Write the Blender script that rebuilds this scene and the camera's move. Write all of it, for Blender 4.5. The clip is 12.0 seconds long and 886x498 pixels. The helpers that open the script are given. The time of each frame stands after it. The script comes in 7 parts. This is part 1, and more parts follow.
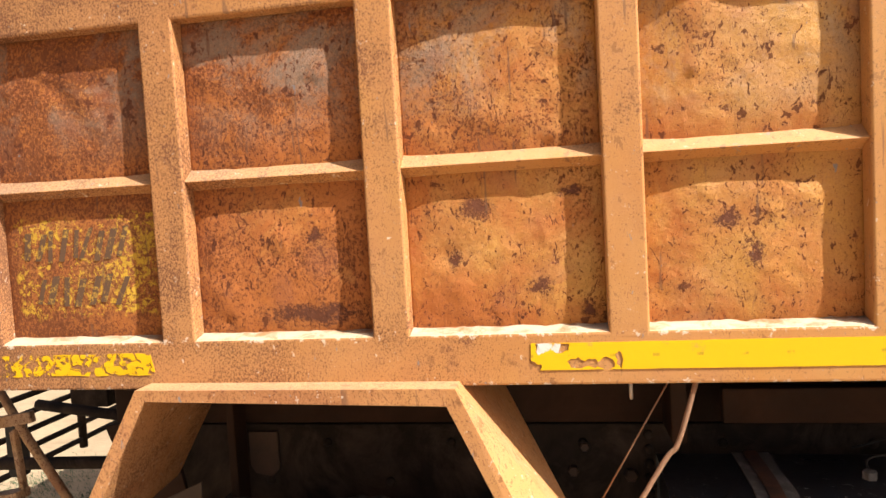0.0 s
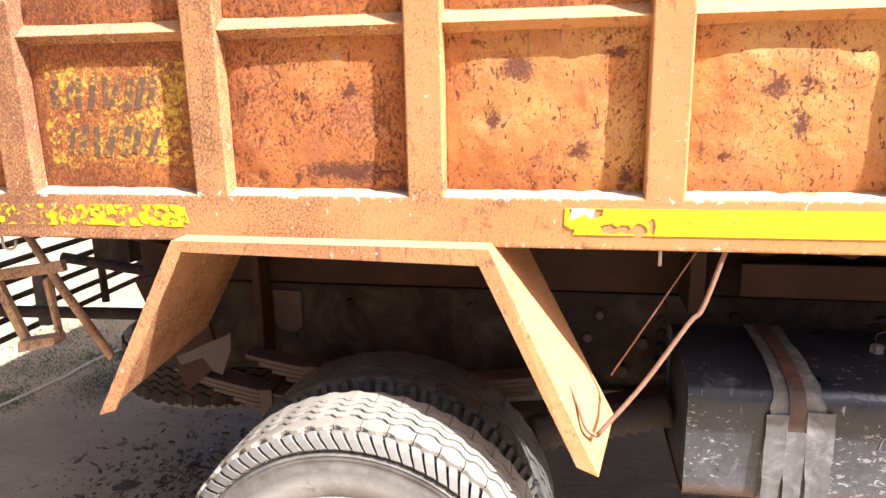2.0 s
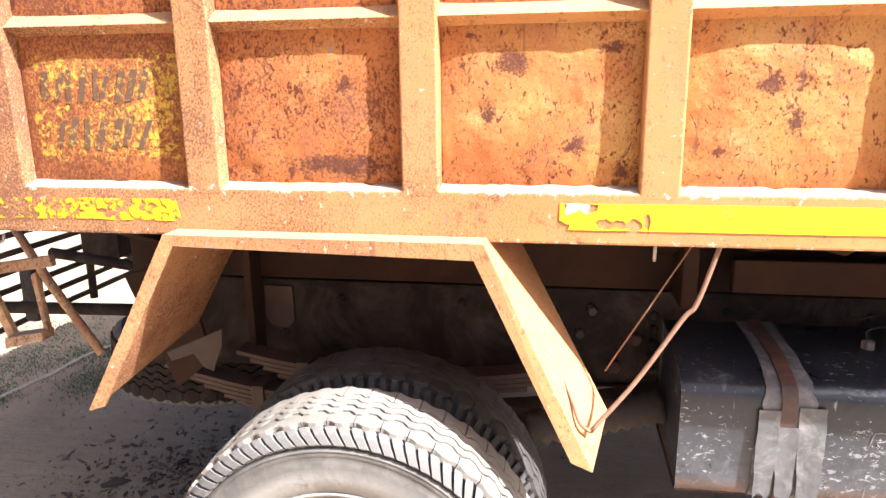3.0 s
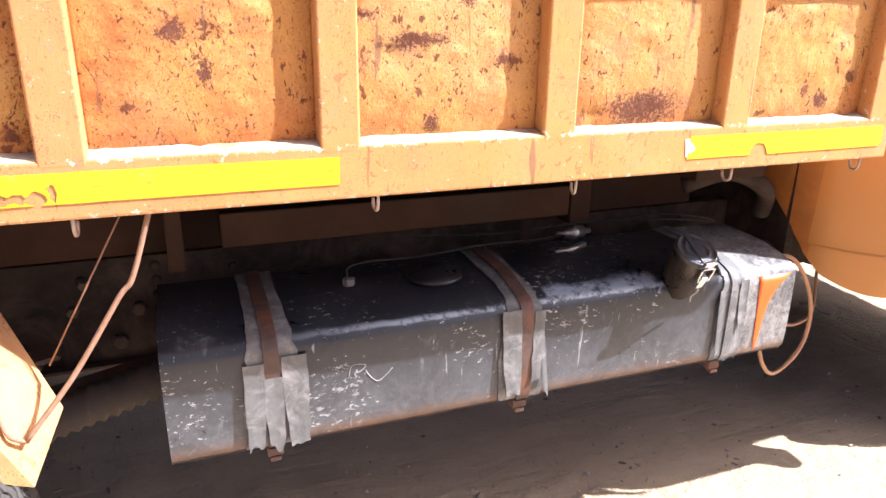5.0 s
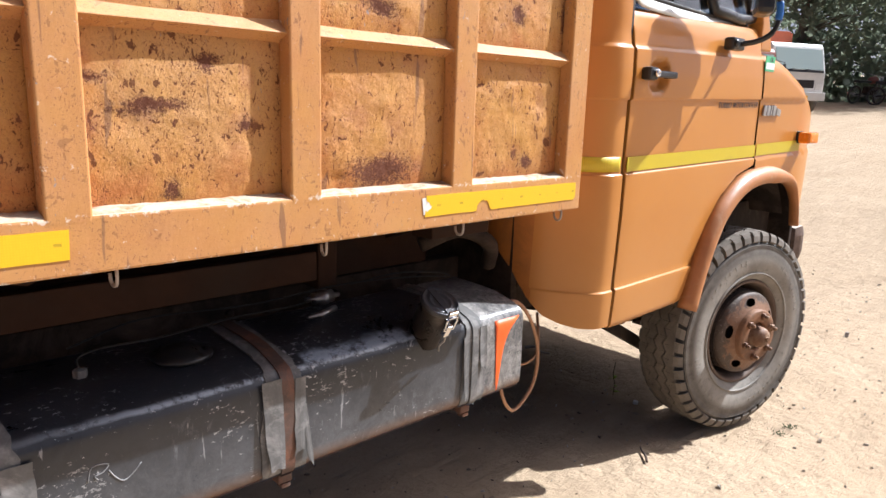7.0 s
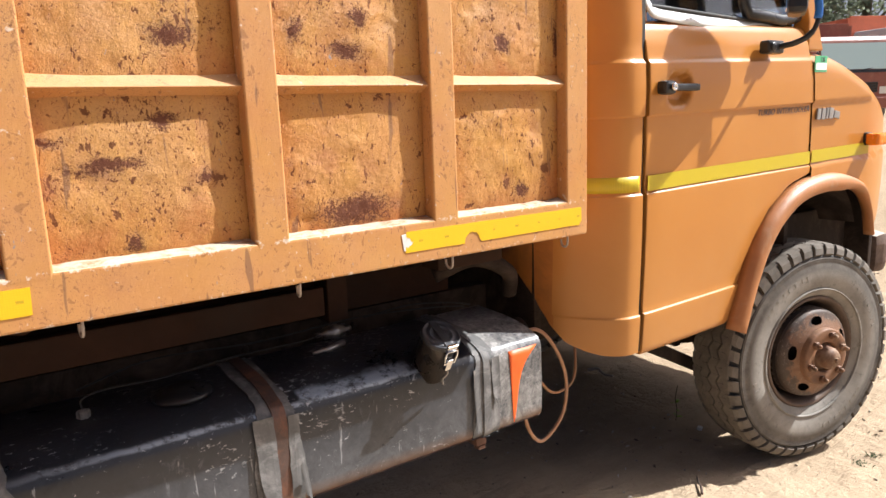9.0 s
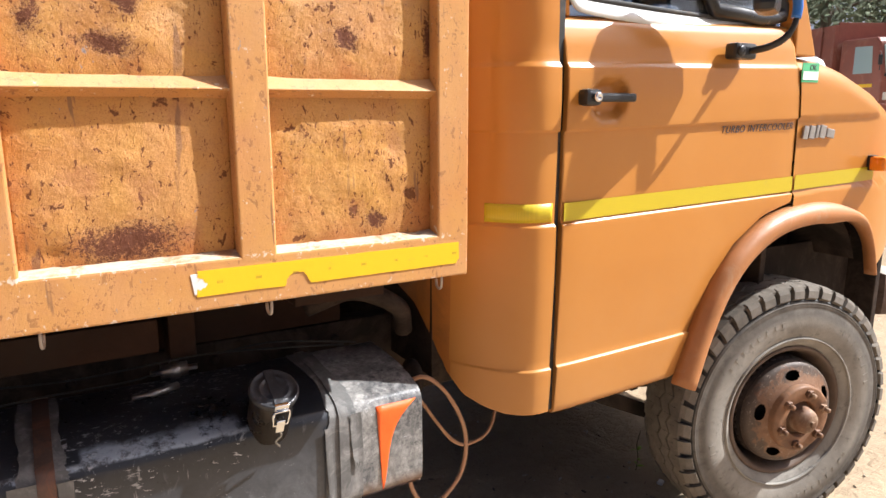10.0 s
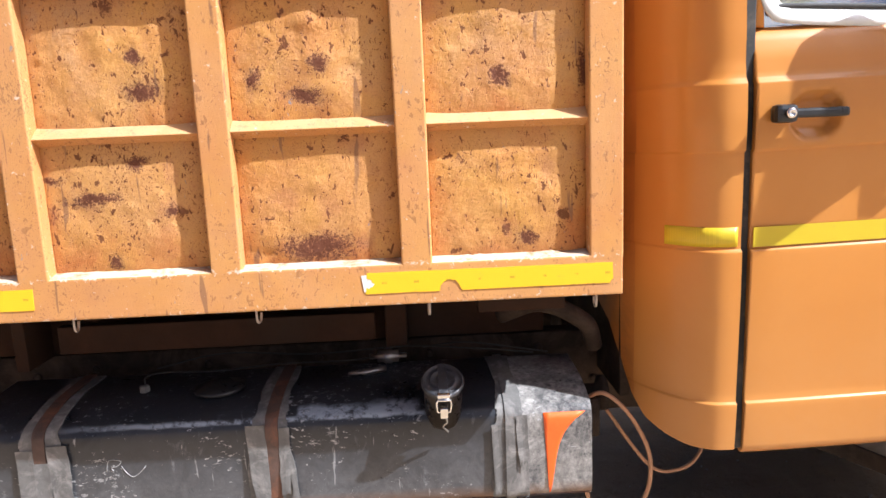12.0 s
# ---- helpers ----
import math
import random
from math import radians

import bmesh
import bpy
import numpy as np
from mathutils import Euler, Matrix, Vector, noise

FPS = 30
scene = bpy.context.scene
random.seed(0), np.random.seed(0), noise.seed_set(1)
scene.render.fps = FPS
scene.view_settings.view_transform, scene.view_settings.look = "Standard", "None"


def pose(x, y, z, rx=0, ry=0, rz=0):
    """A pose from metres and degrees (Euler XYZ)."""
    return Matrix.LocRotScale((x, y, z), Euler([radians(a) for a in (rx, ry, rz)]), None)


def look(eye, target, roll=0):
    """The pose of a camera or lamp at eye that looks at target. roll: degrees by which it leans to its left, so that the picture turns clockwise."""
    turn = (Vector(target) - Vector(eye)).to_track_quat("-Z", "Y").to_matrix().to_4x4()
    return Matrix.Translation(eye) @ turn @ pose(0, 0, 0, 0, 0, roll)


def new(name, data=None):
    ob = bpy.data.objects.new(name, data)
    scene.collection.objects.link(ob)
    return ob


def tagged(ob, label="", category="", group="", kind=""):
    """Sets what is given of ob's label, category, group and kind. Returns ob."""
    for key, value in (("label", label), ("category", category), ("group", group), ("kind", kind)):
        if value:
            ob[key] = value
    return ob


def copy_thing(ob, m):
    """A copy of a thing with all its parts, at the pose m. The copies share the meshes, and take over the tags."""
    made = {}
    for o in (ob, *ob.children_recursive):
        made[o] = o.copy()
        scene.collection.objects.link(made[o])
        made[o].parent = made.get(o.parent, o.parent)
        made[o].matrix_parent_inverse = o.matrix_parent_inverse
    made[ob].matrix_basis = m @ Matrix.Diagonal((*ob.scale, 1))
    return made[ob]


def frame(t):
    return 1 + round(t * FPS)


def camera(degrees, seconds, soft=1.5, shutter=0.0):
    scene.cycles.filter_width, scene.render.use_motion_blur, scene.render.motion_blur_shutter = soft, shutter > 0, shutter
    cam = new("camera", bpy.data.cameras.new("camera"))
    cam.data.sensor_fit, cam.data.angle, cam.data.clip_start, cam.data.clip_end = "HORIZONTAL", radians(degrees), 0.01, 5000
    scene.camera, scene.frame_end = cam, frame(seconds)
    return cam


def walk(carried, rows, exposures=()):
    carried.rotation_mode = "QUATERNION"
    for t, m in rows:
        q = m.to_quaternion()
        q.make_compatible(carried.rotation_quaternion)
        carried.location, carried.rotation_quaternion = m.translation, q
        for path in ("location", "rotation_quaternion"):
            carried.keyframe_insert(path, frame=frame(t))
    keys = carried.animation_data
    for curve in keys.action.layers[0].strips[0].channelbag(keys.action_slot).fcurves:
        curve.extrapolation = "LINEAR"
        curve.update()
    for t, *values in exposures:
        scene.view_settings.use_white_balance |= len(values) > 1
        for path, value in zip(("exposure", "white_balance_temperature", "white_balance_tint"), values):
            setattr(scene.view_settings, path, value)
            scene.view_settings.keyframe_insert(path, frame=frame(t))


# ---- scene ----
cam = camera(64.9, 12.0)
PATH = [
    (0, (-0.079, -1.364, 1.574), (-0.42, 0.603, 1.452), -3.2),
    (0.5, (-0.117, -1.376, 1.533), (-0.51, 0.546, 1.143), -2.9),
    (1, (-0.113, -1.382, 1.532), (-0.505, 0.526, 1.079), -2.4),
    (1.5, (-0.131, -1.386, 1.541), (-0.494, 0.525, 1.076), -1.6),
    (2, (-0.147, -1.382, 1.54), (-0.495, 0.533, 1.078), -1.1),
    (2.5, (-0.165, -1.381, 1.534), (-0.509, 0.542, 1.105), -0.8),
    (2.7, (-0.169, -1.383, 1.531), (-0.513, 0.539, 1.098), -0.7),
    (4.5, (0.116, -1.299, 1.558), (0.425, 0.526, 0.801), -0.2),
    (5, (0.221, -1.289, 1.559), (0.903, 0.477, 0.914), 0.9),
    (5.5, (0.249, -1.332, 1.548), (1.341, 0.242, 0.973), 1.8),
    (6, (0.205, -1.309, 1.544), (1.452, 0.175, 1.056), 1.5),
    (6.5, (0.17, -1.288, 1.537), (1.482, 0.153, 1.086), 1.7),
    (7, (0.172, -1.29, 1.531), (1.513, 0.134, 1.114), 1.8),
    (7.5, (0.185, -1.313, 1.537), (1.537, 0.107, 1.144), 1.6),
    (9.3, (0.568, -1.476, 1.578), (1.63, 0.174, 1.189), -3.0),
    (9.5, (0.692, -1.441, 1.579), (1.731, 0.21, 1.139), -2.9),
    (10, (1.06, -1.423, 1.623), (2.052, 0.266, 1.219), 0.0),
    (10.5, (1.326, -1.588, 1.623), (1.906, 0.244, 1.069), -0.8),
    (11, (1.443, -1.646, 1.629), (1.613, 0.289, 1.151), -2.9),
    (11.5, (1.461, -1.695, 1.647), (1.519, 0.263, 1.242), -3.1),
    (12, (1.471, -1.7, 1.642), (1.523, 0.271, 1.302), -2.4),
]
EXPOSURES = [(0, 0.89, 6900, 10), (0.5, 1.23, 6800, 10), (1.0, 1.3, 6650, 11), (1.5, 1.65, 6100, 12), (2.0, 1.71, 5900, 12), (2.7, 1.87, 5700, 12), (4.5, 1.89, 5750, 14), (5.0, 1.83, 5690, 16), (5.5, 1.71, 5600, 13), (6.0, 1.15, 5480, 10), (7.5, 0.86, 5830, 11), (9.5, 0.93, 5990, 10), (10.5, 1.05, 5860, 11), (11, 1.11, 5700, 12), (12, 1.12, 5680, 12)]
walk(cam, [(t, look(eye, target, roll)) for t, eye, target, roll in PATH], EXPOSURES)

# ---- light ----
SUN_WAY = Vector((2.5, -1.0, 2.85)).normalized()      # towards the sun
world = bpy.data.worlds.new("sky")
scene.world = world
world.use_nodes = True
_wt = world.node_tree
_sky = _wt.nodes.new("ShaderNodeTexSky")
_sky.sky_type, _sky.sun_disc = "NISHITA", False
_sky.sun_elevation = math.asin(SUN_WAY.z)
_sky.sun_rotation = math.atan2(SUN_WAY.x, SUN_WAY.y)
_sky.air_density, _sky.dust_density = 0.32, 5.0
_wt.links.new(_sky.outputs[0], _wt.nodes["Background"].inputs[0])
_wt.nodes["Background"].inputs[1].default_value = 0.07
sun = new("sun", bpy.data.lights.new("sun", "SUN"))
sun.data.energy, sun.data.angle, sun.data.color = 5.0, radians(0.55), (1.0, 0.962, 0.895)
sun.matrix_world = look(SUN_WAY * 30, (0, 0, 0))


# ---- material helpers ----
class Mat:
    """A node material with short calls for its nodes."""

    def __init__(self, name, colour=(0.5, 0.5, 0.5), rough=0.6, metal=0.0, spec=0.5):
        self.m = bpy.data.materials.new(name)
        self.m.use_nodes = True
        self.t = self.m.node_tree
        self.b = self.t.nodes["Principled BSDF"]
        self.b.inputs["Base Color"].default_value = (*colour, 1)
        self.b.inputs["Roughness"].default_value = rough
        self.b.inputs["Metallic"].default_value = metal
        self.b.inputs["Specular IOR Level"].default_value = spec
        self.pos = None

    def where(self, scale=(1, 1, 1), local=False, shift=(0, 0, 0)):
        if local:
            src = self.t.nodes.new("ShaderNodeTexCoord").outputs["Object"]
        else:
            src = self.t.nodes.new("ShaderNodeNewGeometry").outputs["Position"]
        n = self.t.nodes.new("ShaderNodeMapping")
        n.inputs["Scale"].default_value = scale
        n.inputs["Location"].default_value = shift
        self.t.links.new(src, n.inputs[0])
        return n.outputs[0]

    def noise(self, scale, detail=4, rough=0.6, at=None, warp=0.0):
        n = self.t.nodes.new("ShaderNodeTexNoise")
        n.inputs["Scale"].default_value = scale
        n.inputs["Detail"].default_value = detail
        n.inputs["Roughness"].default_value = rough
        n.inputs["Distortion"].default_value = warp
        self.t.links.new(at if at is not None else self.where(), n.inputs["Vector"])
        return n.outputs[0]

    def warp(self, at, scale, amount):
        n = self.t.nodes.new("ShaderNodeTexNoise")
        n.inputs["Scale"].default_value, n.inputs["Detail"].default_value = scale, 3
        self.t.links.new(at, n.inputs["Vector"])
        v = self.t.nodes.new("ShaderNodeVectorMath")
        v.operation = "MULTIPLY_ADD"
        v.inputs[1].default_value = (amount, amount, amount)
        self.t.links.new(n.outputs["Color"], v.inputs[0])
        self.t.links.new(at, v.inputs[2])
        return v.outputs[0]

    def cells(self, scale, at=None, feature="F1", out="Distance", rand=1.0):
        n = self.t.nodes.new("ShaderNodeTexVoronoi")
        n.feature = feature
        n.inputs["Scale"].default_value = scale
        n.inputs["Randomness"].default_value = rand
        self.t.links.new(at if at is not None else self.where(), n.inputs["Vector"])
        return n.outputs[out]

    def ramp(self, fac, stops):
        n = self.t.nodes.new("ShaderNodeValToRGB")
        el = n.color_ramp.elements
        while len(el) < len(stops):
            el.new(0.5)
        for e, (p, c) in zip(el, stops):
            e.position = p
            e.color = (c, c, c, 1) if isinstance(c, (int, float)) else (*c, 1)
        self.t.links.new(fac, n.inputs[0])
        return n.outputs[0]

    def mix(self, fac, a, b, how="MIX"):
        n = self.t.nodes.new("ShaderNodeMix")
        n.data_type, n.blend_type = "RGBA", how
        for sock, v in ((n.inputs["Factor"], fac), (n.inputs["A"], a), (n.inputs["B"], b)):
            if isinstance(v, bpy.types.NodeSocket):
                self.t.links.new(v, sock)
            elif isinstance(v, tuple):
                sock.default_value = (*v, 1)
            else:
                sock.default_value = v
        return n.outputs["Result"]

    def calc(self, how, a, b=0.0, c=None, clamp=False):
        n = self.t.nodes.new("ShaderNodeMath")
        n.operation, n.use_clamp = how, clamp
        for sock, v in zip(n.inputs, (a, b, c)):
            if isinstance(v, bpy.types.NodeSocket):
                self.t.links.new(v, sock)
            elif v is not None:
                sock.default_value = v
        return n.outputs[0]

    def axis(self, which, at=None):
        n = self.t.nodes.new("ShaderNodeSeparateXYZ")
        self.t.links.new(at if at is not None else self.where(), n.inputs[0])
        return n.outputs["XYZ".index(which)]

    def span(self, value, lo, hi):
        n = self.t.nodes.new("ShaderNodeMapRange")
        n.inputs["From Min"].default_value, n.inputs["From Max"].default_value = lo, hi
        self.t.links.new(value, n.inputs["Value"])
        return n.outputs[0]

    def colour(self, v):
        self.t.links.new(v, self.b.inputs["Base Color"])
        return self

    def rough(self, v):
        self.t.links.new(v, self.b.inputs["Roughness"])
        return self

    def bump(self, height, strength=0.3, distance=0.01):
        n = self.t.nodes.new("ShaderNodeBump")
        n.inputs["Strength"].default_value, n.inputs["Distance"].default_value = strength, distance
        self.t.links.new(height, n.inputs["Height"])
        self.t.links.new(n.outputs[0], self.b.inputs["Normal"])
        return self


def bed_paint(name, paint, faded, rust, red=(0.0, 0.0), speck=(0.0, 0.0), spots=1.0, seed=0.0, edges=False, plate=False, blots=(), worn=True):
    """Old orange paint. red and speck: how much red stain and fine rust there is at the front and at the rear of the
    bed. blots: the great rust blisters and one painted shade smear (x, z, half width, half height).
    """
    k = Mat(name, paint, 0.55, spec=0.3)
    here = k.where(shift=(seed, seed * 0.7, seed * 0.3))
    run = k.where((1, 1, 0.75), shift=(seed, seed * 0.7, seed * 0.3))
    x, z = k.axis("X"), k.axis("Z")
    rear = k.span(x, 1.9, -1.5)
    crumb = k.noise(95, 5, 0.8, here, 0.2)
    grain = k.noise(230, 4, 0.85, here)
    wide = k.noise(3.0, 5, 0.6, here, 0.5)
    tone = k.mix(k.ramp(wide, [(0.35, 0.0), (0.65, 1.0)]), paint, faded)
    ochre = k.ramp(k.noise(5.5, 5, 0.65, run, 0.6), [(0.42, 0.0), (0.66, 1.0)])
    tone = k.mix(k.calc("MULTIPLY", ochre, 0.55 if not edges else 0.3), tone, (0.60, 0.320, 0.062))
    # dull mauve film where the paint has chalked
    chalk = k.ramp(k.calc("ADD", k.noise(8.0, 6, 0.7, here, 0.8), k.calc("MULTIPLY", crumb, 0.15)), [(0.55, 0.0), (0.78, 1.0)])
    tone = k.mix(k.calc("MULTIPLY", chalk, 0.25 if edges else 0.28), tone, (0.42, 0.205, 0.105))
    if edges:
        tone = k.mix(k.calc("MULTIPLY", k.calc("POWER", rear, 1.6), 0.9), tone, (0.435, 0.205, 0.088))
    # broad red rust
    lim = k.calc("MULTIPLY_ADD", k.span(x, 0.45, -0.75), red[1] - red[0], red[0])
    if not edges:
        foot = k.calc("MAXIMUM", k.span(z, 1.45, 1.335), k.calc("MULTIPLY", k.span(z, 1.78, 1.68), k.calc("GREATER_THAN", z, RUST_SPLIT)))
        lim = k.calc("MULTIPLY_ADD", foot, 0.17, lim)
    broad = k.ramp(k.calc("ADD", k.calc("ADD", k.noise(4.2, 7, 0.66, here, 0.7), k.calc("MULTIPLY", k.calc("SUBTRACT", crumb, 0.5), 0.25)), lim), [(0.60, 0.0), (0.85, 1.0)])
    tone = k.mix(k.calc("MULTIPLY", broad, 0.75), tone, rust)
    # fine rust speckle, in drifts
    lim = k.calc("MULTIPLY_ADD", rear, speck[1] - speck[0], speck[0])
    lim = k.calc("MULTIPLY_ADD", k.span(x, -0.25, -1.25), 0.045, lim)
    if not edges:
        high = k.calc("MULTIPLY", k.span(z, 1.64, 1.76), k.span(x, 0.75, -0.55))
        lim = k.calc("MULTIPLY_ADD", high, 0.055, lim)
    patch = k.calc("MULTIPLY", k.noise(5.0, 5, 0.65, here, 0.5), 0.34)
    fine = k.noise(230 if edges else 170, 5, 0.8, run, 0.2)
    dots = k.ramp(k.calc("ADD", k.calc("ADD", fine, patch), lim), [(0.80, 0.0), (0.90, 1.0)])
    tone = k.mix(k.calc("MULTIPLY", dots, 0.85), tone, (0.125, 0.052, 0.030) if edges else (0.15, 0.044, 0.018))
    if plate:
        wob = k.calc("MULTIPLY", k.calc("SUBTRACT", k.noise(14, 4, 0.65, here), 0.5), 0.09)
        side = k.calc("SUBTRACT", 0.178, k.calc("ABSOLUTE", k.calc("ADD", k.calc("SUBTRACT", x, -1.135), wob)))
        tall = k.calc("SUBTRACT", 0.113, k.calc("ABSOLUTE", k.calc("ADD", k.calc("SUBTRACT", z, 1.482), wob)))
        area = k.calc("MULTIPLY", k.span(side, 0.0, 0.012), k.span(tall, 0.0, 0.012))
        left = k.ramp(k.calc("ADD", k.noise(75, 5, 0.75, here, 0.5), k.calc("MULTIPLY", k.noise(9, 4, 0.6, here), 0.34)), [(0.600, 1.0), (0.640, 0.0)])
        tone = k.mix(k.calc("MULTIPLY", area, left, clamp=True), tone, (0.70, 0.43, 0.05))
    if blots:
        old = k.calc("MULTIPLY", k.span(z, 1.70, 1.85), k.ramp(k.calc("ADD", k.noise(5.5, 6, 0.7, k.where(shift=(seed + 2, 3, 1)), 0.6), k.calc("MULTIPLY", crumb, 0.12)), [(0.52, 0.0), (0.66, 1.0)]))
        old = k.calc("MULTIPLY", old, k.calc("MULTIPLY_ADD", k.span(x, 0.75, 0.3), 0.8, 0.2))
        tone = k.mix(k.calc("MULTIPLY", old, 0.68), tone, (0.31, 0.245, 0.195))
    # chips: small upright flecks, bare to rusty steel
    both = None
    flecks = ((15.0, 0.27, 5.0, 0.9, 1.0), (36.0, 0.40, 5.0, 0.9, 0.85), (88.0, 0.56, 4.2, 0.9, 0.6), (190.0, 0.58, 4.4, 0.8, 0.65))
    for scale, reach, power, strength, slim in flecks:
        at = k.warp(k.warp(k.where((1, 1, slim), shift=(seed + scale, 0, seed)), 14.0, 0.06), 75.0, 0.035)
        d = k.cells(scale, at)
        c = k.cells(scale, at, out="Color")
        size = k.calc("MULTIPLY", k.calc("POWER", k.axis("X", c), power), reach)
        size = k.calc("MULTIPLY", size, k.calc("MULTIPLY_ADD", patch, 5.2, -0.05))
        lap = k.calc("SUBTRACT", size, d)
        inside = k.calc("ADD", k.calc("MULTIPLY_ADD", lap, 3.0, 0.50), k.calc("MULTIPLY", k.calc("SUBTRACT", crumb, 0.5), 2.0))
        inside = k.ramp(inside, [(0.53, 0.0), (0.63, 1.0)])
        halo = k.ramp(k.calc("MULTIPLY_ADD", lap, 2.4, 0.5), [(0.20, 0.0), (0.60, 0.5)])
        halo = k.calc("MULTIPLY", halo, k.calc("GREATER_THAN", size, reach * 0.10))
        tone = k.mix(k.calc("MULTIPLY", halo, spots * 0.45), tone, (rust[0] * 0.85, rust[1] * 0.8, rust[2] * 1.3))
        inside = k.calc("MULTIPLY", inside, min(1.0, spots * strength))
        tone = k.mix(k.calc("MULTIPLY", inside, 0.86), tone, (0.090, 0.025, 0.011))
        both = inside if both is None else k.calc("MAXIMUM", both, inside)
    # soft mauve stains where rust works below the paint
    soft = k.warp(k.where(shift=(seed + 11, 3, seed)), 9.0, 0.09)
    d = k.cells(10.5, soft)
    big = k.calc("MULTIPLY", k.calc("POWER", k.axis("X", k.cells(10.5, soft, out="Color")), 1.6), 0.5)
    stain = k.ramp(k.calc("ADD", k.calc("MULTIPLY_ADD", k.calc("SUBTRACT", big, d), 1.6, 0.42), k.calc("MULTIPLY", k.calc("SUBTRACT", crumb, 0.5), 0.9)), [(0.40, 0.0), (0.78, 0.75)])
    tone = k.mix(k.calc("MULTIPLY", stain, spots * 0.42), tone, (0.36, 0.135, 0.075))
    # great blisters, crumbling at the edge
    away = k.warp(k.warp(here, 12.0, 0.06), 50.0, 0.025)
    wx = k.calc("SUBTRACT", k.axis("X", away), seed + 0.042)
    wz = k.calc("SUBTRACT", k.axis("Z", away), seed * 0.3 + 0.042)
    blot = None
    for bx, bz, rx, rz in blots:
        u = k.calc("MULTIPLY_ADD", wx, 1 / rx, -bx / rx)
        v = k.calc("MULTIPLY_ADD", wz, 1 / rz, -bz / rz)
        r = k.calc("SQRT", k.calc("ADD", k.calc("MULTIPLY", u, u), k.calc("MULTIPLY", v, v)))
        blot = r if blot is None else k.calc("MINIMUM", blot, r)
    if blots:
        loose = k.calc("MULTIPLY", k.calc("SUBTRACT", k.noise(130, 5, 0.85, here, 0.2), 0.5), 4.2)
        film = k.ramp(k.calc("ADD", blot, k.calc("MULTIPLY", loose, 0.5)), [(0.4, 0.75), (2.5, 0.0)])
        tone = k.mix(film, tone, (0.33, 0.105, 0.045))
        core = k.ramp(k.calc("ADD", blot, loose), [(0.55, 1.0), (1.25, 0.0)])
        tone = k.mix(k.calc("MULTIPLY", core, 0.85), tone, (0.10, 0.034, 0.020))
        both = k.calc("MAXIMUM", both, core)
    # scratches, and blue-grey and pale flecks of older coats
    scr = k.noise(34, 3, 0.7, k.warp(k.where((1, 1, 0.45 if edges else 0.2), shift=(seed, 0, 0)), 3.0, 0.25), 0.3)
    tone = k.mix(k.ramp(scr, [(0.70, 0.0), (0.73, 0.45)] if edges else [(0.72, 0.0), (0.76, 0.5)]), tone, (0.15, 0.065, 0.04))
    lean = k.t.nodes.new("ShaderNodeMapping")
    lean.inputs["Rotation"].default_value = (0, 0.5, 0)
    lean.inputs["Scale"].default_value = (1, 1, 0.10)
    k.t.links.new(k.where(shift=(seed, 0, 4)), lean.inputs[0])
    scr = k.noise(38, 2, 0.6, k.warp(lean.outputs[0], 2.0, 0.2), 0.1)
    tone = k.mix(k.ramp(scr, [(0.675, 0.0), (0.71, 0.65)]), tone, (0.18, 0.09, 0.055))
    blue = k.noise(38, 4, 0.7, k.where((1, 1, 0.5), shift=(seed + 7, 5, 2)), 0.3)
    tone = k.mix(k.ramp(blue, [(0.665, 0.0), (0.70, 0.75)] if edges else [(0.695, 0.0), (0.725, 0.75)]), tone, (0.20, 0.22, 0.25))
    pale = k.noise(46, 4, 0.74, k.where(shift=(seed + 3, 1, 2)), 0.2)
    if edges and worn:
        near = k.calc("MINIMUM", k.calc("ABSOLUTE", k.calc("SUBTRACT", z, 1.316)), k.calc("ABSOLUTE", k.calc("SUBTRACT", z, 1.212)))
        pale = k.calc("ADD", pale, k.calc("MULTIPLY", k.span(near, 0.016, 0.0), 0.11))
    tone = k.mix(k.ramp(pale, [(0.640, 0.0), (0.685, 0.8)] if edges else [(0.72, 0.0), (0.77, 0.6)]), tone, (0.68, 0.58, 0.48))
    # dust lying on ledges
    up = k.axis("Z", k.t.nodes.new("ShaderNodeNewGeometry").outputs["Normal"])
    lie = k.calc("ADD", up, k.calc("MULTIPLY", k.calc("SUBTRACT", k.noise(24, 4, 0.7, here), 0.5), 0.6))
    tone = k.mix(k.calc("MULTIPLY", k.ramp(lie, [(0.45, 0.0), (0.85, 1.0)]), k.calc("MULTIPLY_ADD", k.span(k.calc("ABSOLUTE", k.calc("SUBTRACT", z, 1.312)), 0.03, 0.012), 0.5, 0.25)), tone, (0.66, 0.52, 0.35))
    tone = k.mix(k.ramp(grain, [(0.32, 0.08 if edges else 0.34), (0.52, 0.0)]), tone, (0.18, 0.065, 0.026))
    k.colour(tone)
    k.rough(k.ramp(k.calc("ADD", k.calc("ADD", dots, broad), both), [(0.0, 0.5), (1.0, 0.85)]))
    h = k.calc("ADD", k.calc("MULTIPLY", fine, 0.4), k.calc("MULTIPLY", k.calc("ADD", both, dots), -0.35))
    h = k.calc("ADD", h, k.calc("MULTIPLY", k.noise(10, 3, 0.5, here), 1.5))
    h = k.calc("ADD", h, k.calc("MULTIPLY", k.noise(34, 4, 0.65, here, 0.4), 0.7 if not edges else 0.3))
    k.bump(h, 0.75 if not edges else 0.34, 0.007 if not edges else 0.005)
    return k.m


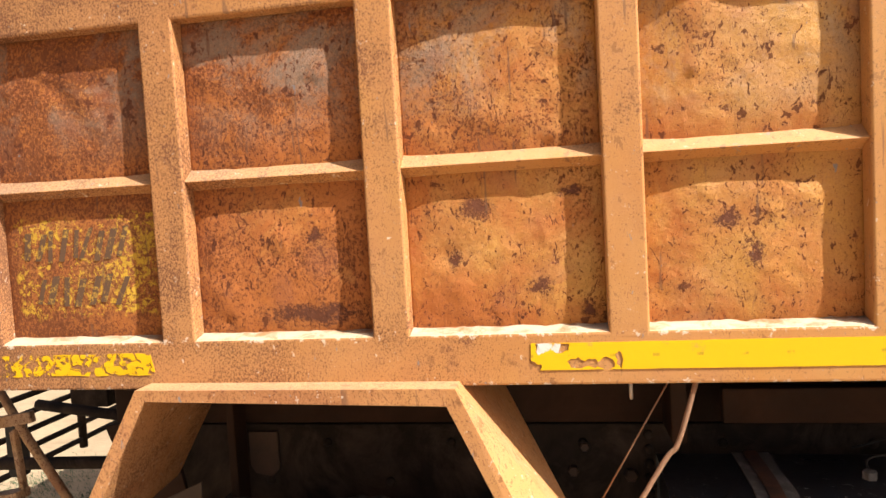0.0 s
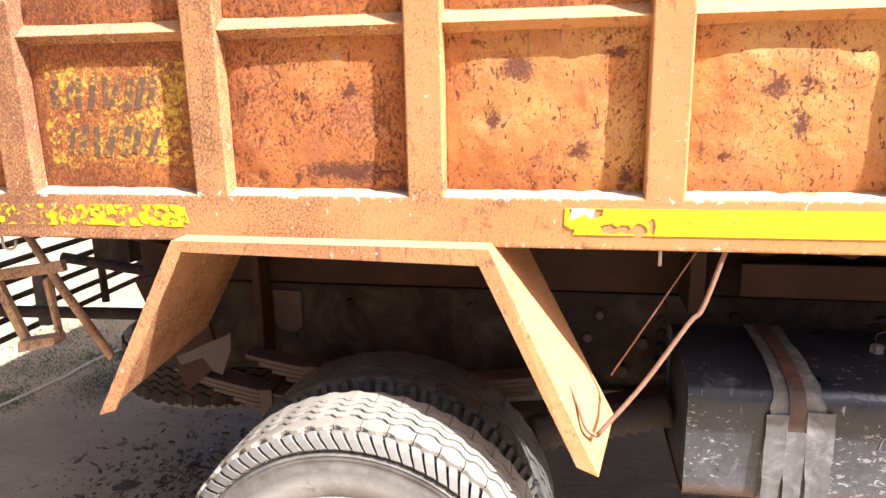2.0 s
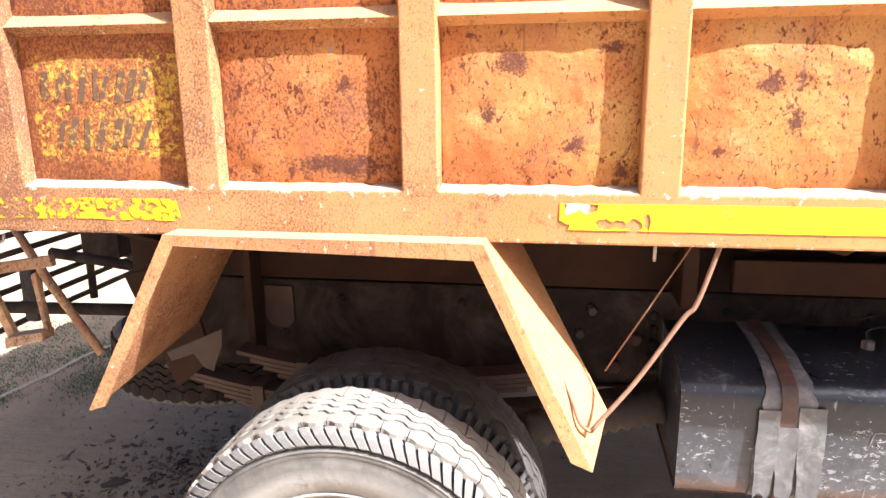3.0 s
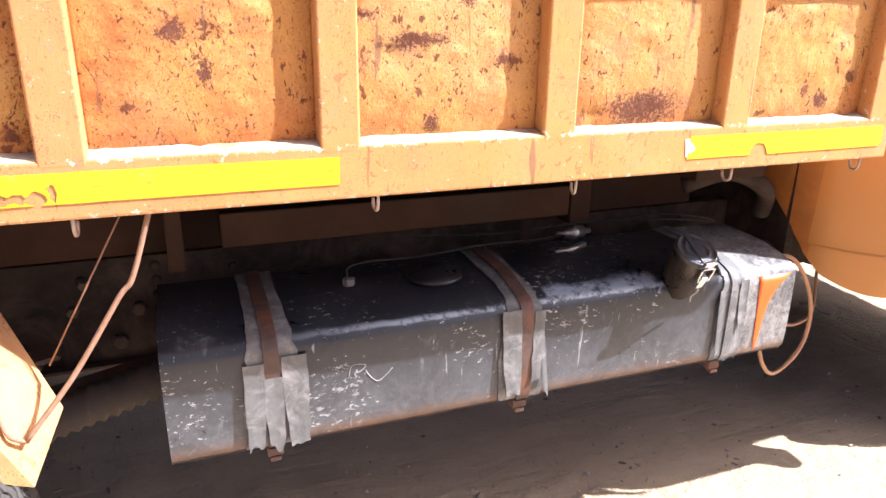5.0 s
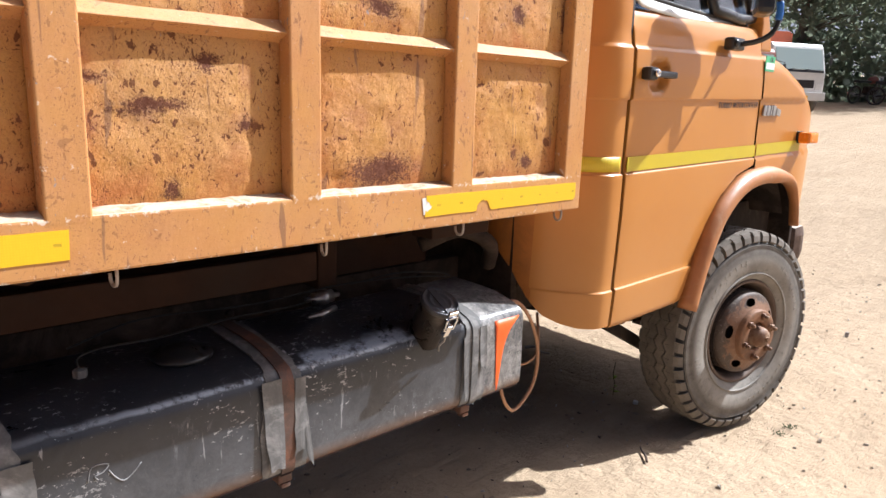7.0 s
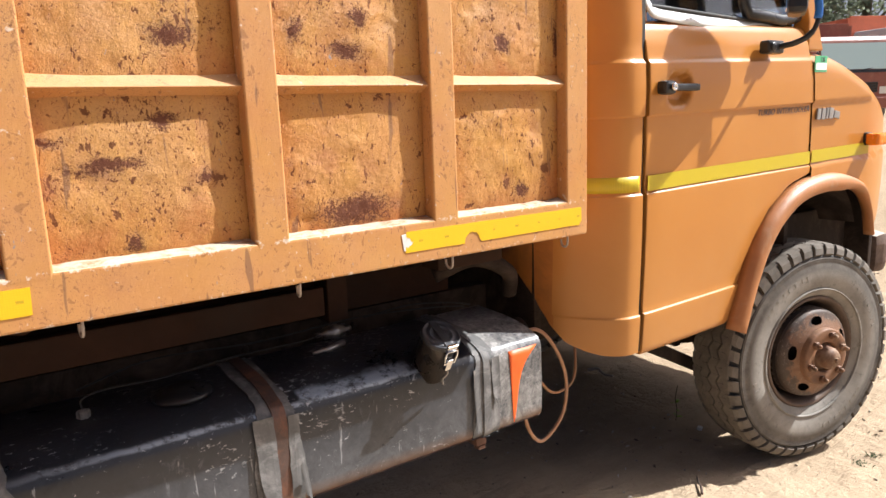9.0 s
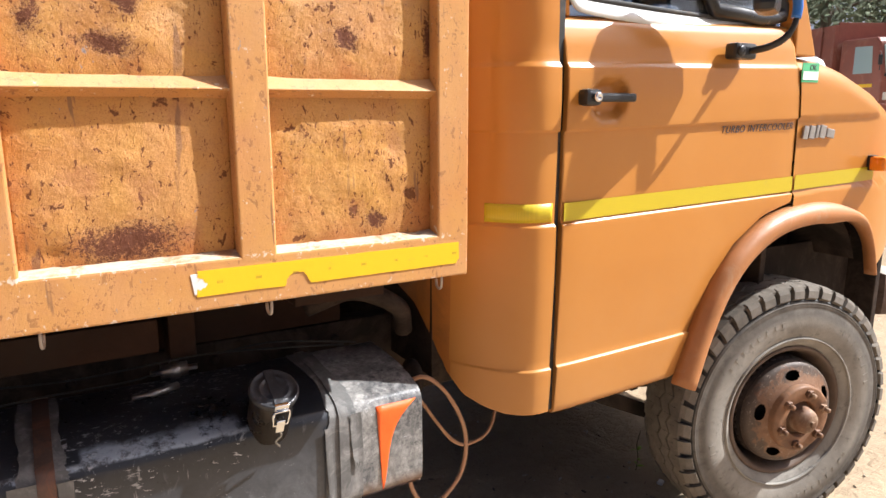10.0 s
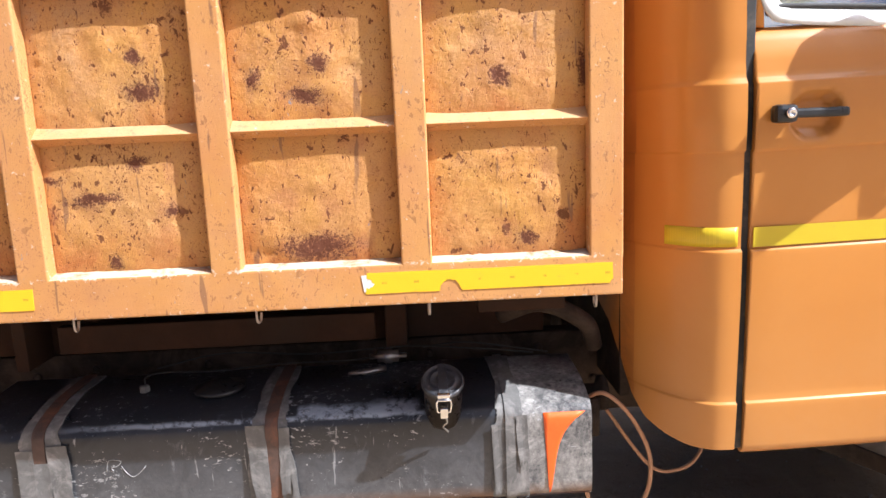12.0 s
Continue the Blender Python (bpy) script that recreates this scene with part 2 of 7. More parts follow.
RUST_SPLIT = 1.655
PAINT = (0.518, 0.230, 0.070)
FADED = (0.552, 0.286, 0.110)
RUST = (0.42, 0.116, 0.032)
BLOTS = [(0.803, 1.836, 0.022, 0.022), (0.807, 1.764, 0.040, 0.028), (1.082, 1.783, 0.024, 0.024), (1.239, 1.815, 0.022, 0.024), (1.205, 1.731, 0.045, 0.02),
         (1.675, 1.763, 0.025, 0.028), (0.675, 1.500, 0.075, 0.017), (0.705, 1.346, 0.022, 0.028), (0.775, 1.588, 0.03, 0.018), (1.205, 1.362, 0.110, 0.038),
         # the upright one at x 1.880 is a smear of shade painted beside the post
         (1.733, 1.373, 0.024, 0.03), (1.880, 1.771, 0.02, 0.05), (0.525, 1.45, 0.018, 0.03), (0.563, 1.565, 0.03, 0.014), (-0.248, 1.562, 0.040, 0.028),
         (-0.59, 1.525, 0.022, 0.014), (-0.294, 1.465, 0.018, 0.022), (0.23, 1.520, 0.024, 0.02), (0.277, 1.452, 0.018, 0.026), (-0.062, 1.59, 0.03, 0.016),
         (-0.030, 1.36, 0.02, 0.018), (-0.61, 1.365, 0.11, 0.022), (-0.125, 1.41, 0.03, 0.018), (0.853, 1.47, 0.016, 0.02)]
bed_frame_mat = bed_paint("worn orange bed frame", PAINT, FADED, (0.36, 0.175, 0.09), (0.0, 0.0), (-0.04, 0.165), 0.42, 0.0, True)
bed_panel_mat = bed_paint("rusty orange bed panel", (0.520, 0.228, 0.058), (0.556, 0.288, 0.094), RUST, (0.02, 0.40), (0.0, 0.130), 1.0, 4.0, False, False, BLOTS)
plate_panel_mat = bed_paint("panel with worn yellow plate paint", (0.555, 0.242, 0.060), (0.590, 0.300, 0.092), RUST, (0.0, 0.36), (0.02, 0.135), 0.4, 4.0, False, True)
flare_mat = bed_paint("dusty orange guard", (0.55, 0.25, 0.092), (0.59, 0.305, 0.13), (0.36, 0.14, 0.06), (0.02, 0.13), (0.02, 0.10), 0.5, 9.0, True, worn=False)


def simple(name, colour, rough=0.6, metal=0.0, vary=0.25, scale=14, dirt=None, dirt_at=(0.5, 0.7), relief=0.3, dist=0.004, local=True):
    """A surface of one colour with tone at two scales, dirt and fine relief."""
    k = Mat(name, colour, rough, metal)
    at = k.where(local=local)
    a, b = k.noise(scale, 5, 0.65, at, 0.3), k.noise(scale * 7, 3, 0.6, at)
    dark = tuple(c * (1 - vary) for c in colour)
    light = tuple(min(1.0, c * (1 + vary)) for c in colour)
    tone = k.mix(k.ramp(a, [(0.3, 0.0), (0.7, 1.0)]), dark, light)
    tone = k.mix(k.calc("MULTIPLY", b, 0.35), tone, dark)
    if dirt:
        tone = k.mix(k.ramp(k.noise(scale * 0.6, 6, 0.7, at, 0.6), [(dirt_at[0], 0.0), (dirt_at[1], 1.0)]), tone, dirt)
    k.colour(tone)
    k.rough(k.ramp(a, [(0.3, max(0.05, rough - 0.12)), (0.7, min(1.0, rough + 0.12))]))
    if relief:
        k.bump(k.calc("ADD", a, k.calc("MULTIPLY", b, 0.5)), relief, dist)
    return k.m


ledge_mat = simple("dusty cream ledge", (0.53, 0.435, 0.32), 0.8, 0, 0.2, 30, (0.40, 0.20, 0.09), (0.50, 0.64), 0.4, 0.003, False)
cab_mat = Mat("orange cab paint", (0.52, 0.23, 0.05), 0.33, spec=0.3)
_n = cab_mat.noise(2.3, 5, 0.6, None, 0.4)
_d = cab_mat.noise(60, 4, 0.7)
_c = cab_mat.mix(cab_mat.ramp(_n, [(0.3, 0.0), (0.7, 1.0)]), (0.490, 0.194, 0.034), (0.530, 0.224, 0.045))
_c = cab_mat.mix(cab_mat.ramp(_d, [(0.70, 0.0), (0.76, 0.5)]), _c, (0.30, 0.13, 0.05))
_dust = cab_mat.calc("MULTIPLY", cab_mat.span(cab_mat.axis("Z"), 1.25, 0.7), cab_mat.noise(7, 5, 0.7))
_c = cab_mat.mix(cab_mat.calc("MULTIPLY", _dust, 0.28, clamp=True), _c, (0.52, 0.33, 0.17))
cab_mat.b.inputs["Coat Weight"].default_value = 0.25
cab_mat.b.inputs["Coat Roughness"].default_value = 0.12
cab_mat.colour(_c)
cab_mat.rough(cab_mat.ramp(_n, [(0.3, 0.27), (0.7, 0.42)]))
cab_mat.bump(cab_mat.noise(3.5, 2, 0.5), 0.12, 0.02)
cab_mat = cab_mat.m

trim_mat = simple("dull orange wheel arch", (0.42, 0.17, 0.055), 0.5, 0, 0.15, 9, (0.45, 0.29, 0.17), (0.55, 0.8))
rubber_mat = simple("black rubber", (0.035, 0.033, 0.031), 0.75, 0, 0.3, 20, (0.14, 0.11, 0.085), (0.5, 0.8))
plastic_mat = simple("black plastic", (0.018, 0.018, 0.02), 0.35, 0, 0.2, 30, None, relief=0.1)
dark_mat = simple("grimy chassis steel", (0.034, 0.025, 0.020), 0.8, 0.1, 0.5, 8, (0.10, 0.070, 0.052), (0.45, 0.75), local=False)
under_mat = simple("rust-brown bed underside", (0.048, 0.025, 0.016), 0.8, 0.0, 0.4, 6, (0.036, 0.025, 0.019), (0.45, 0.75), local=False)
spring_mat = simple("dusty brown spring steel", (0.085, 0.052, 0.036), 0.75, 0.1, 0.3, 16, (0.10, 0.06, 0.04), (0.5, 0.7), local=False)
steel_mat = simple("dull steel", (0.42, 0.41, 0.40), 0.38, 0.9, 0.25, 30, (0.22, 0.15, 0.1), (0.55, 0.75))
hook_mat = simple("worn hook steel", (0.42, 0.36, 0.31), 0.5, 0.5, 0.2, 40)
rope_mat = simple("tan rope", (0.27, 0.145, 0.085), 0.85, 0, 0.25, 60, relief=0.5)
hose_mat = simple("tan rubber hose", (0.46, 0.24, 0.13), 0.5, 0, 0.15, 20)
wire_mat = simple("black cable", (0.018, 0.016, 0.015), 0.85, 0, 0.2, 30)
chrome_mat = Mat("chrome", (0.78, 0.78, 0.78), 0.12, 1.0).m


def tank_paint():
    k = Mat("worn black tank paint", (0.03, 0.033, 0.04), 0.4)
    at = k.where()
    x, z = k.axis("X"), k.axis("Z")
    a = k.noise(4, 6, 0.7, at, 0.5)
    b = k.noise(55, 5, 0.75, at, 0.2)
    tone = k.mix(k.ramp(a, [(0.35, 0.0), (0.65, 1.0)]), (0.010, 0.012, 0.017), (0.030, 0.032, 0.039))
    dust = k.calc("MULTIPLY", k.span(z, 0.82, 0.62), k.calc("MULTIPLY_ADD", b, 0.8, k.calc("MULTIPLY", k.noise(6, 5, 0.7, at), 0.6)))
    tone = k.mix(k.calc("MULTIPLY", dust, 0.95, clamp=True), tone, (0.145, 0.148, 0.156))
    end = k.calc("MULTIPLY", k.span(x, 1.695, 1.715), k.ramp(k.calc("MULTIPLY_ADD", b, 0.5, k.calc("MULTIPLY", k.noise(9, 5, 0.7, k.where((1, 1, 0.4))), 0.5)), [(0.38, 0.0), (0.60, 0.8)]))
    tone = k.mix(end, tone, (0.50, 0.475, 0.44))
    # chips lie in a few places only
    chip = k.noise(75, 4, 0.75, k.where((0.6, 1, 1.2)), 0.4)
    zone = k.ramp(k.noise(3.2, 3, 0.5, k.where(shift=(3, 0, 1))), [(0.36, 0.0), (0.62, 1.0)])
    tone = k.mix(k.ramp(k.calc("ADD", chip, k.calc("MULTIPLY", zone, 0.17)), [(0.735, 0.0), (0.765, 0.8)]), tone, (0.50, 0.50, 0.50))
    # rubbed streaks that run down
    scr = k.noise(34, 4, 0.7, k.warp(k.where((1, 1, 0.22)), 9.0, 0.10))
    tone = k.mix(k.ramp(scr, [(0.68, 0.0), (0.78, 0.35)]), tone, (0.26, 0.26, 0.26))
    smudge = k.ramp(k.noise(11, 6, 0.72, at, 0.8), [(0.42, 0.0), (0.62, 1.0)])
    tone = k.mix(k.calc("MULTIPLY", smudge, 0.55), tone, (0.030, 0.031, 0.035))
    tone = k.mix(k.ramp(k.noise(17, 6, 0.75, k.where((1, 1, 0.5), shift=(5, 0, 0)), 0.6), [(0.60, 0.0), (0.74, 0.5)]), tone, (0.24, 0.25, 0.27))
    lean = k.t.nodes.new("ShaderNodeMapping")
    lean.inputs["Rotation"].default_value = (0, 0.9, 0)
    lean.inputs["Scale"].default_value = (1, 1, 0.12)
    k.t.links.new(k.where(shift=(1, 0, 2)), lean.inputs[0])
    cut = k.noise(60, 3, 0.6, lean.outputs[0], 0.2)
    tone = k.mix(k.ramp(k.calc("ADD", cut, k.calc("MULTIPLY", zone, 0.06)), [(0.71, 0.0), (0.75, 0.45)]), tone, (0.45, 0.45, 0.46))
    # pale blue line along the tank's shoulder: worn primer and a painted sky reflection
    wave = k.calc("MULTIPLY", k.calc("SUBTRACT", k.noise(12, 3, 0.6, at), 0.5), 0.012)
    edge = k.calc("ABSOLUTE", k.calc("ADD", k.calc("SUBTRACT", z, 0.849), wave))
    edge = k.calc("SUBTRACT", 1.5, k.calc("MULTIPLY", edge, 200.0), clamp=True)
    edge = k.calc("MULTIPLY", edge, k.calc("MULTIPLY", k.span(x, 0.36, 0.75), k.span(x, 1.50, 1.42)))
    bare = k.calc("ABSOLUTE", k.calc("ADD", k.calc("SUBTRACT", z, 0.857), k.calc("MULTIPLY", wave, 1.4)))
    bare = k.calc("SUBTRACT", 1.9, k.calc("MULTIPLY", bare, 130.0), clamp=True)
    bare = k.calc("MULTIPLY", bare, k.calc("MULTIPLY", k.span(x, 1.080, 1.09), k.span(x, 1.44, 1.42)))
    edge = k.calc("MAXIMUM", edge, bare)
    edge = k.calc("MULTIPLY", edge, k.ramp(k.calc("MULTIPLY_ADD", b, 0.5, k.calc("MULTIPLY", k.noise(5, 4, 0.6, k.where((1, 1, 0.1))), 0.5)), [(0.40, 0.0), (0.50, 1.0)]))
    tone = k.mix(k.calc("MULTIPLY", edge, 0.8), tone, (0.36, 0.41, 0.48))
    low = k.calc("MULTIPLY", k.span(z, 0.625, 0.575), k.noise(18, 4, 0.6, at))
    tone = k.mix(k.calc("MULTIPLY", low, 1.5, clamp=True), tone, (0.22, 0.115, 0.06))
    k.colour(tone)
    k.rough(k.calc("MULTIPLY_ADD", k.span(z, 0.64, 0.57), 0.5, k.ramp(k.calc("MULTIPLY_ADD", b, 0.4, k.calc("MULTIPLY", a, 0.6)), [(0.3, 0.22), (0.7, 0.45)]), clamp=True))
    k.bump(k.calc("ADD", k.noise(13, 4, 0.6, at), k.calc("MULTIPLY", b, 0.4)), 0.3, 0.006)
    return k.m


tank_mat = tank_paint()
lining_mat = simple("grey rubber strap lining", (0.135, 0.130, 0.124), 0.75, 0, 0.3, 26, (0.30, 0.285, 0.27), (0.48, 0.72), 0.3, 0.002, False)
strap_mat = simple("rusty strap steel", (0.10, 0.062, 0.048), 0.65, 0.2, 0.4, 18, (0.20, 0.085, 0.048), (0.45, 0.68), 0.4, 0.003, False)
orange_mat = simple("orange brush paint", (0.85, 0.125, 0.012), 0.5, 0, 0.1, 30)


def tape(name, colour, gaps, holes=()):
    """Reflective tape, flaking where gaps is high."""
    k = Mat(name, colour, 0.4)
    at = k.where()
    grid = k.cells(220, k.where((1, 1, 1)), rand=0.0)
    tone = k.mix(k.ramp(grid, [(0.2, 0.0), (0.6, 1.0)]), colour, tuple(c * 0.86 for c in colour))
    tone = k.mix(k.ramp(k.noise(22, 5, 0.7, at), [(0.62, 0.0), (0.70, 0.7)]), tone, (0.40, 0.26, 0.10))
    x, z = k.axis("X"), k.axis("Z")
    step = k.calc("FRACT", k.calc("MULTIPLY", x, 12.5))
    dash = k.calc("MULTIPLY", k.calc("LESS_THAN", step, 0.16), k.calc("LESS_THAN", k.calc("ABSOLUTE", k.calc("SUBTRACT", z, 1.270)), 0.003))
    tone = k.mix(k.calc("MULTIPLY", dash, k.ramp(k.noise(31, 3, 0.6, at), [(0.42, 0.0), (0.55, 0.6)])), tone, (0.30, 0.20, 0.02))
    if holes:
        away = k.warp(at, 45.0, 0.03)
        near = None
        for hx, hz, rx, rz in holes:
            u = k.calc("MULTIPLY_ADD", k.axis("X", away), 1 / rx, -(hx + 0.015) / rx)
            v = k.calc("MULTIPLY_ADD", k.axis("Z", away), 1 / rz, -(hz + 0.015) / rz)
            r = k.calc("ADD", k.calc("MULTIPLY", u, u), k.calc("MULTIPLY", v, v))
            near = r if near is None else k.calc("MINIMUM", near, r)
        k.t.links.new(k.calc("GREATER_THAN", near, 1.0), k.b.inputs["Alpha"])
    if gaps > 0:
        keep = k.calc("ADD", k.noise(48, 5, 0.7, at, 0.5), k.calc("MULTIPLY", k.noise(9, 2, 0.5, at), 0.45))
        keep = k.calc("ADD", keep, k.calc("MULTIPLY", k.span(k.axis("X"), -1.6, -0.97), 0.10))
        k.t.links.new(k.ramp(keep, [(0.795 - gaps, 0.0), (0.805 - gaps, 1.0)]), k.b.inputs["Alpha"])
    k.colour(tone)
    k.bump(k.noise(40, 3, 0.6, at), 0.2, 0.003)
    return k.m


tape_mat = tape("yellow reflective tape", (0.90, 0.54, 0.004), 0)
torn_tape_mat = tape("torn yellow reflective tape", (0.90, 0.54, 0.004), 0, [(-0.150, 1.250, 0.022, 0.009), (-0.126, 1.286, 0.016, 0.014), (-0.095, 1.287, 0.014, 0.010), (-0.052, 1.256, 0.030, 0.010), (-0.008, 1.254, 0.016, 0.013), (0.016, 1.262, 0.007, 0.016)])
notch_tape_mat = tape("yellow reflective tape with a torn notch", (0.90, 0.54, 0.004), 0, [(1.530, 1.246, 0.030, 0.026), (1.320, 1.270, 0.022, 0.010), (1.95, 1.246, 0.018, 0.016)])
old_tape_mat = tape("flaking yellow tape", (0.90, 0.54, 0.004), 0.0001)
cab_tape_mat = tape("greenish yellow reflective tape", (0.62, 0.47, 0.012), 0)
tape_white_mat = simple("white tape backing", (0.75, 0.73, 0.70), 0.6, 0, 0.1, 40, (0.45, 0.3, 0.2), (0.55, 0.7))


def dust_tyre(name, base, dusty, pale=None):
    k = Mat(name, base, 0.85, spec=0.3)
    at = k.where(local=True)
    a = k.noise(9, 6, 0.7, at, 0.3)
    tone = k.mix(k.ramp(a, [(0.3, 0.0), (0.7, 1.0)]), base, dusty)
    tone = k.mix(k.calc("MULTIPLY", k.noise(70, 3, 0.7, at), 0.5), tone, base)
    if pale:
        rad = k.calc("SQRT", k.calc("ADD", k.calc("POWER", k.axis("X", at), 2.0), k.calc("POWER", k.axis("Z", at), 2.0)))
        band = k.ramp(k.calc("ADD", rad, k.calc("MULTIPLY", k.calc("SUBTRACT", a, 0.5), 0.05)), [(0.345, 1.0), (0.372, 0.0)])
        band = k.calc("MULTIPLY", band, k.ramp(k.noise(5, 5, 0.7, at, 0.4), [(0.3, 0.35), (0.62, 1.0)]))
        tone = k.mix(k.calc("MULTIPLY", band, 0.7), tone, pale)
        streak = k.noise(30, 4, 0.7, at)
        tone = k.mix(k.ramp(streak, [(0.58, 0.0), (0.70, 0.5)]), tone, base)
    k.colour(tone)
    k.bump(k.noise(60, 4, 0.6, at), 0.3, 0.003)
    return k.m


tyre_mat = dust_tyre("dusty tyre rubber", (0.085, 0.076, 0.066), (0.24, 0.215, 0.185), (0.42, 0.39, 0.34))
tread_mat = dust_tyre("dusty tread rubber", (0.10, 0.086, 0.07), (0.25, 0.212, 0.17))
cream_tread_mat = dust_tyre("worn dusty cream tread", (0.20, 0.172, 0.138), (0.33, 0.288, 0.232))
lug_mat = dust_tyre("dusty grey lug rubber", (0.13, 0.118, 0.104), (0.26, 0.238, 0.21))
# inner twin's tread rubber, its colour lowered to carry the shade there
shade_tread_mat = dust_tyre("dark tread rubber", (0.035, 0.032, 0.029), (0.11, 0.098, 0.086))
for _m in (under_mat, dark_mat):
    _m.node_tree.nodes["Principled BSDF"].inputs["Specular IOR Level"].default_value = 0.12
groove_mat = simple("black groove rubber", (0.012, 0.011, 0.010), 0.9, 0, 0.3, 20)
hub_mat = simple("rusty brown wheel steel", (0.19, 0.095, 0.05), 0.65, 0.15, 0.4, 18, (0.32, 0.22, 0.14), (0.48, 0.65))
_dm = Mat("rusty wheel disc, darker outwards", (0.2, 0.1, 0.05), 0.6, 0.1)
_at = _dm.where(local=True)
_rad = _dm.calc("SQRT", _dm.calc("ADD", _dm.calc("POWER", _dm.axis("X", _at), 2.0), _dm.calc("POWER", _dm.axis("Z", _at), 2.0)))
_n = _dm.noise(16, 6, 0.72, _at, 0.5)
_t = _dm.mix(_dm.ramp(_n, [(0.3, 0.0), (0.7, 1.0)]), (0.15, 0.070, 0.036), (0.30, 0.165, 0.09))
# mottled darkening that grows towards the outer ring
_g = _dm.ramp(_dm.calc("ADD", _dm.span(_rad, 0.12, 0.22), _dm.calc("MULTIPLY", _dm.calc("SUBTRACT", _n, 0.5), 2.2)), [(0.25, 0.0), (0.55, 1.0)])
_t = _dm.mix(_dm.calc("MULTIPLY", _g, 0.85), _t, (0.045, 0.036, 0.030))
_t = _dm.mix(_dm.ramp(_dm.noise(90, 4, 0.75, _at), [(0.58, 0.0), (0.68, 0.6)]), _t, (0.40, 0.33, 0.26))
_dm.colour(_t)
_dm.bump(_dm.noise(50, 4, 0.7, _at), 0.4, 0.004)
disc_mat = _dm.m
plate_mat = simple("rust-orange wheel plate", (0.25, 0.125, 0.062), 0.65, 0.1, 0.35, 22, (0.12, 0.065, 0.04), (0.48, 0.66))
rim_mat = simple("dusty worn rim steel", (0.16, 0.11, 0.08), 0.7, 0.15, 0.35, 12, (0.12, 0.075, 0.05), (0.45, 0.65))


DAMP = (2.95, 1.15)


def sand():
    k = Mat("dry sandy ground", (0.425, 0.332, 0.239), 0.95, spec=0.15)
    at = k.where()
    a = k.noise(0.55, 6, 0.65, at, 0.4)
    b = k.noise(6, 6, 0.7, at, 0.15)
    c = k.noise(70, 5, 0.75, at)
    track = k.noise(5, 5, 0.65, k.warp(k.where((0.25, 1.6, 1)), 1.5, 0.3), 0.4)
    tone = k.mix(k.ramp(a, [(0.35, 0.0), (0.65, 1.0)]), (0.404, 0.300, 0.195), (0.476, 0.365, 0.248))
    tone = k.mix(k.ramp(b, [(0.42, 0.0), (0.72, 0.5)]), tone, (0.349, 0.264, 0.177))
    tone = k.mix(k.ramp(track, [(0.50, 0.0), (0.70, 0.45)]), tone, (0.328, 0.244, 0.161))
    tone = k.mix(k.ramp(c, [(0.58, 0.0), (0.72, 0.6)]), tone, (0.204, 0.154, 0.111))
    streak = k.noise(1.7, 7, 0.72, k.warp(k.where((0.4, 1.5, 1), shift=(4, 9, 0)), 1.2, 0.35), 0.4)
    tone = k.mix(k.ramp(streak, [(0.53, 0.0), (0.70, 0.4)]), tone, (0.255, 0.187, 0.123))
    # damp, oil-stained earth below the engine
    x, y = k.axis("X"), k.axis("Y")
    u = k.calc("MULTIPLY_ADD", x, 1 / 0.75, -DAMP[0] / 0.75)
    v = k.calc("MULTIPLY_ADD", y, 1 / 0.48, -DAMP[1] / 0.48)
    oil = k.span(k.calc("SQRT", k.calc("ADD", k.calc("MULTIPLY", u, u), k.calc("MULTIPLY", v, v))), 1.25, 0.55)
    oil = k.calc("MULTIPLY", oil, k.ramp(k.noise(3.0, 6, 0.65, at, 0.5), [(0.27, 0.0), (0.47, 1.0)]))
    tone = k.mix(k.calc("MULTIPLY", oil, 0.22, clamp=True), tone, (0.188, 0.133, 0.091))
    # brown leaf mould by the rear wheels
    u = k.calc("MULTIPLY_ADD", x, 1 / 1.3, 1.5 / 1.3)
    v = k.calc("MULTIPLY_ADD", y, 1 / 0.9, -0.7 / 0.9)
    mould = k.span(k.calc("SQRT", k.calc("ADD", k.calc("MULTIPLY", u, u), k.calc("MULTIPLY", v, v))), 1.3, 0.5)
    mould = k.calc("MULTIPLY", mould, k.ramp(k.noise(4.5, 7, 0.72, at, 0.6), [(0.36, 0.0), (0.56, 1.0)]))
    tone = k.mix(k.calc("MULTIPLY", mould, 0.2), tone, (0.306, 0.220, 0.159))
    k.colour(tone)
    h = k.calc("ADD", k.calc("MULTIPLY", b, 1.4), k.calc("MULTIPLY", c, 0.3))
    h = k.calc("ADD", h, k.calc("MULTIPLY", track, 2.2))
    h = k.calc("ADD", h, k.calc("MULTIPLY", k.noise(15, 4, 0.6, at, 0.15), 1.3))
    churn = k.noise(22, 5, 0.7, k.warp(at, 6.0, 0.12), 0.4)
    h = k.calc("ADD", h, k.calc("MULTIPLY", k.calc("MULTIPLY", oil, churn), 5.0))
    k.bump(h, 0.9, 0.016)
    return k.m


sand_mat = sand()


# ---- mesh helpers ----
def box(bm, lo, hi, r=0.0, m=None):
    """A box between two corners, its edges rounded by r, set by the pose m."""
    t = bmesh.new()
    bmesh.ops.create_cube(t, size=1)
    for v in t.verts:
        v.co = Vector([(lo[i] + hi[i]) / 2 + v.co[i] * (hi[i] - lo[i]) for i in range(3)])
    if r:
        bmesh.ops.bevel(t, geom=t.edges[:], offset=r, segments=2, affect="EDGES", profile=0.6)
    join(bm, t, m)


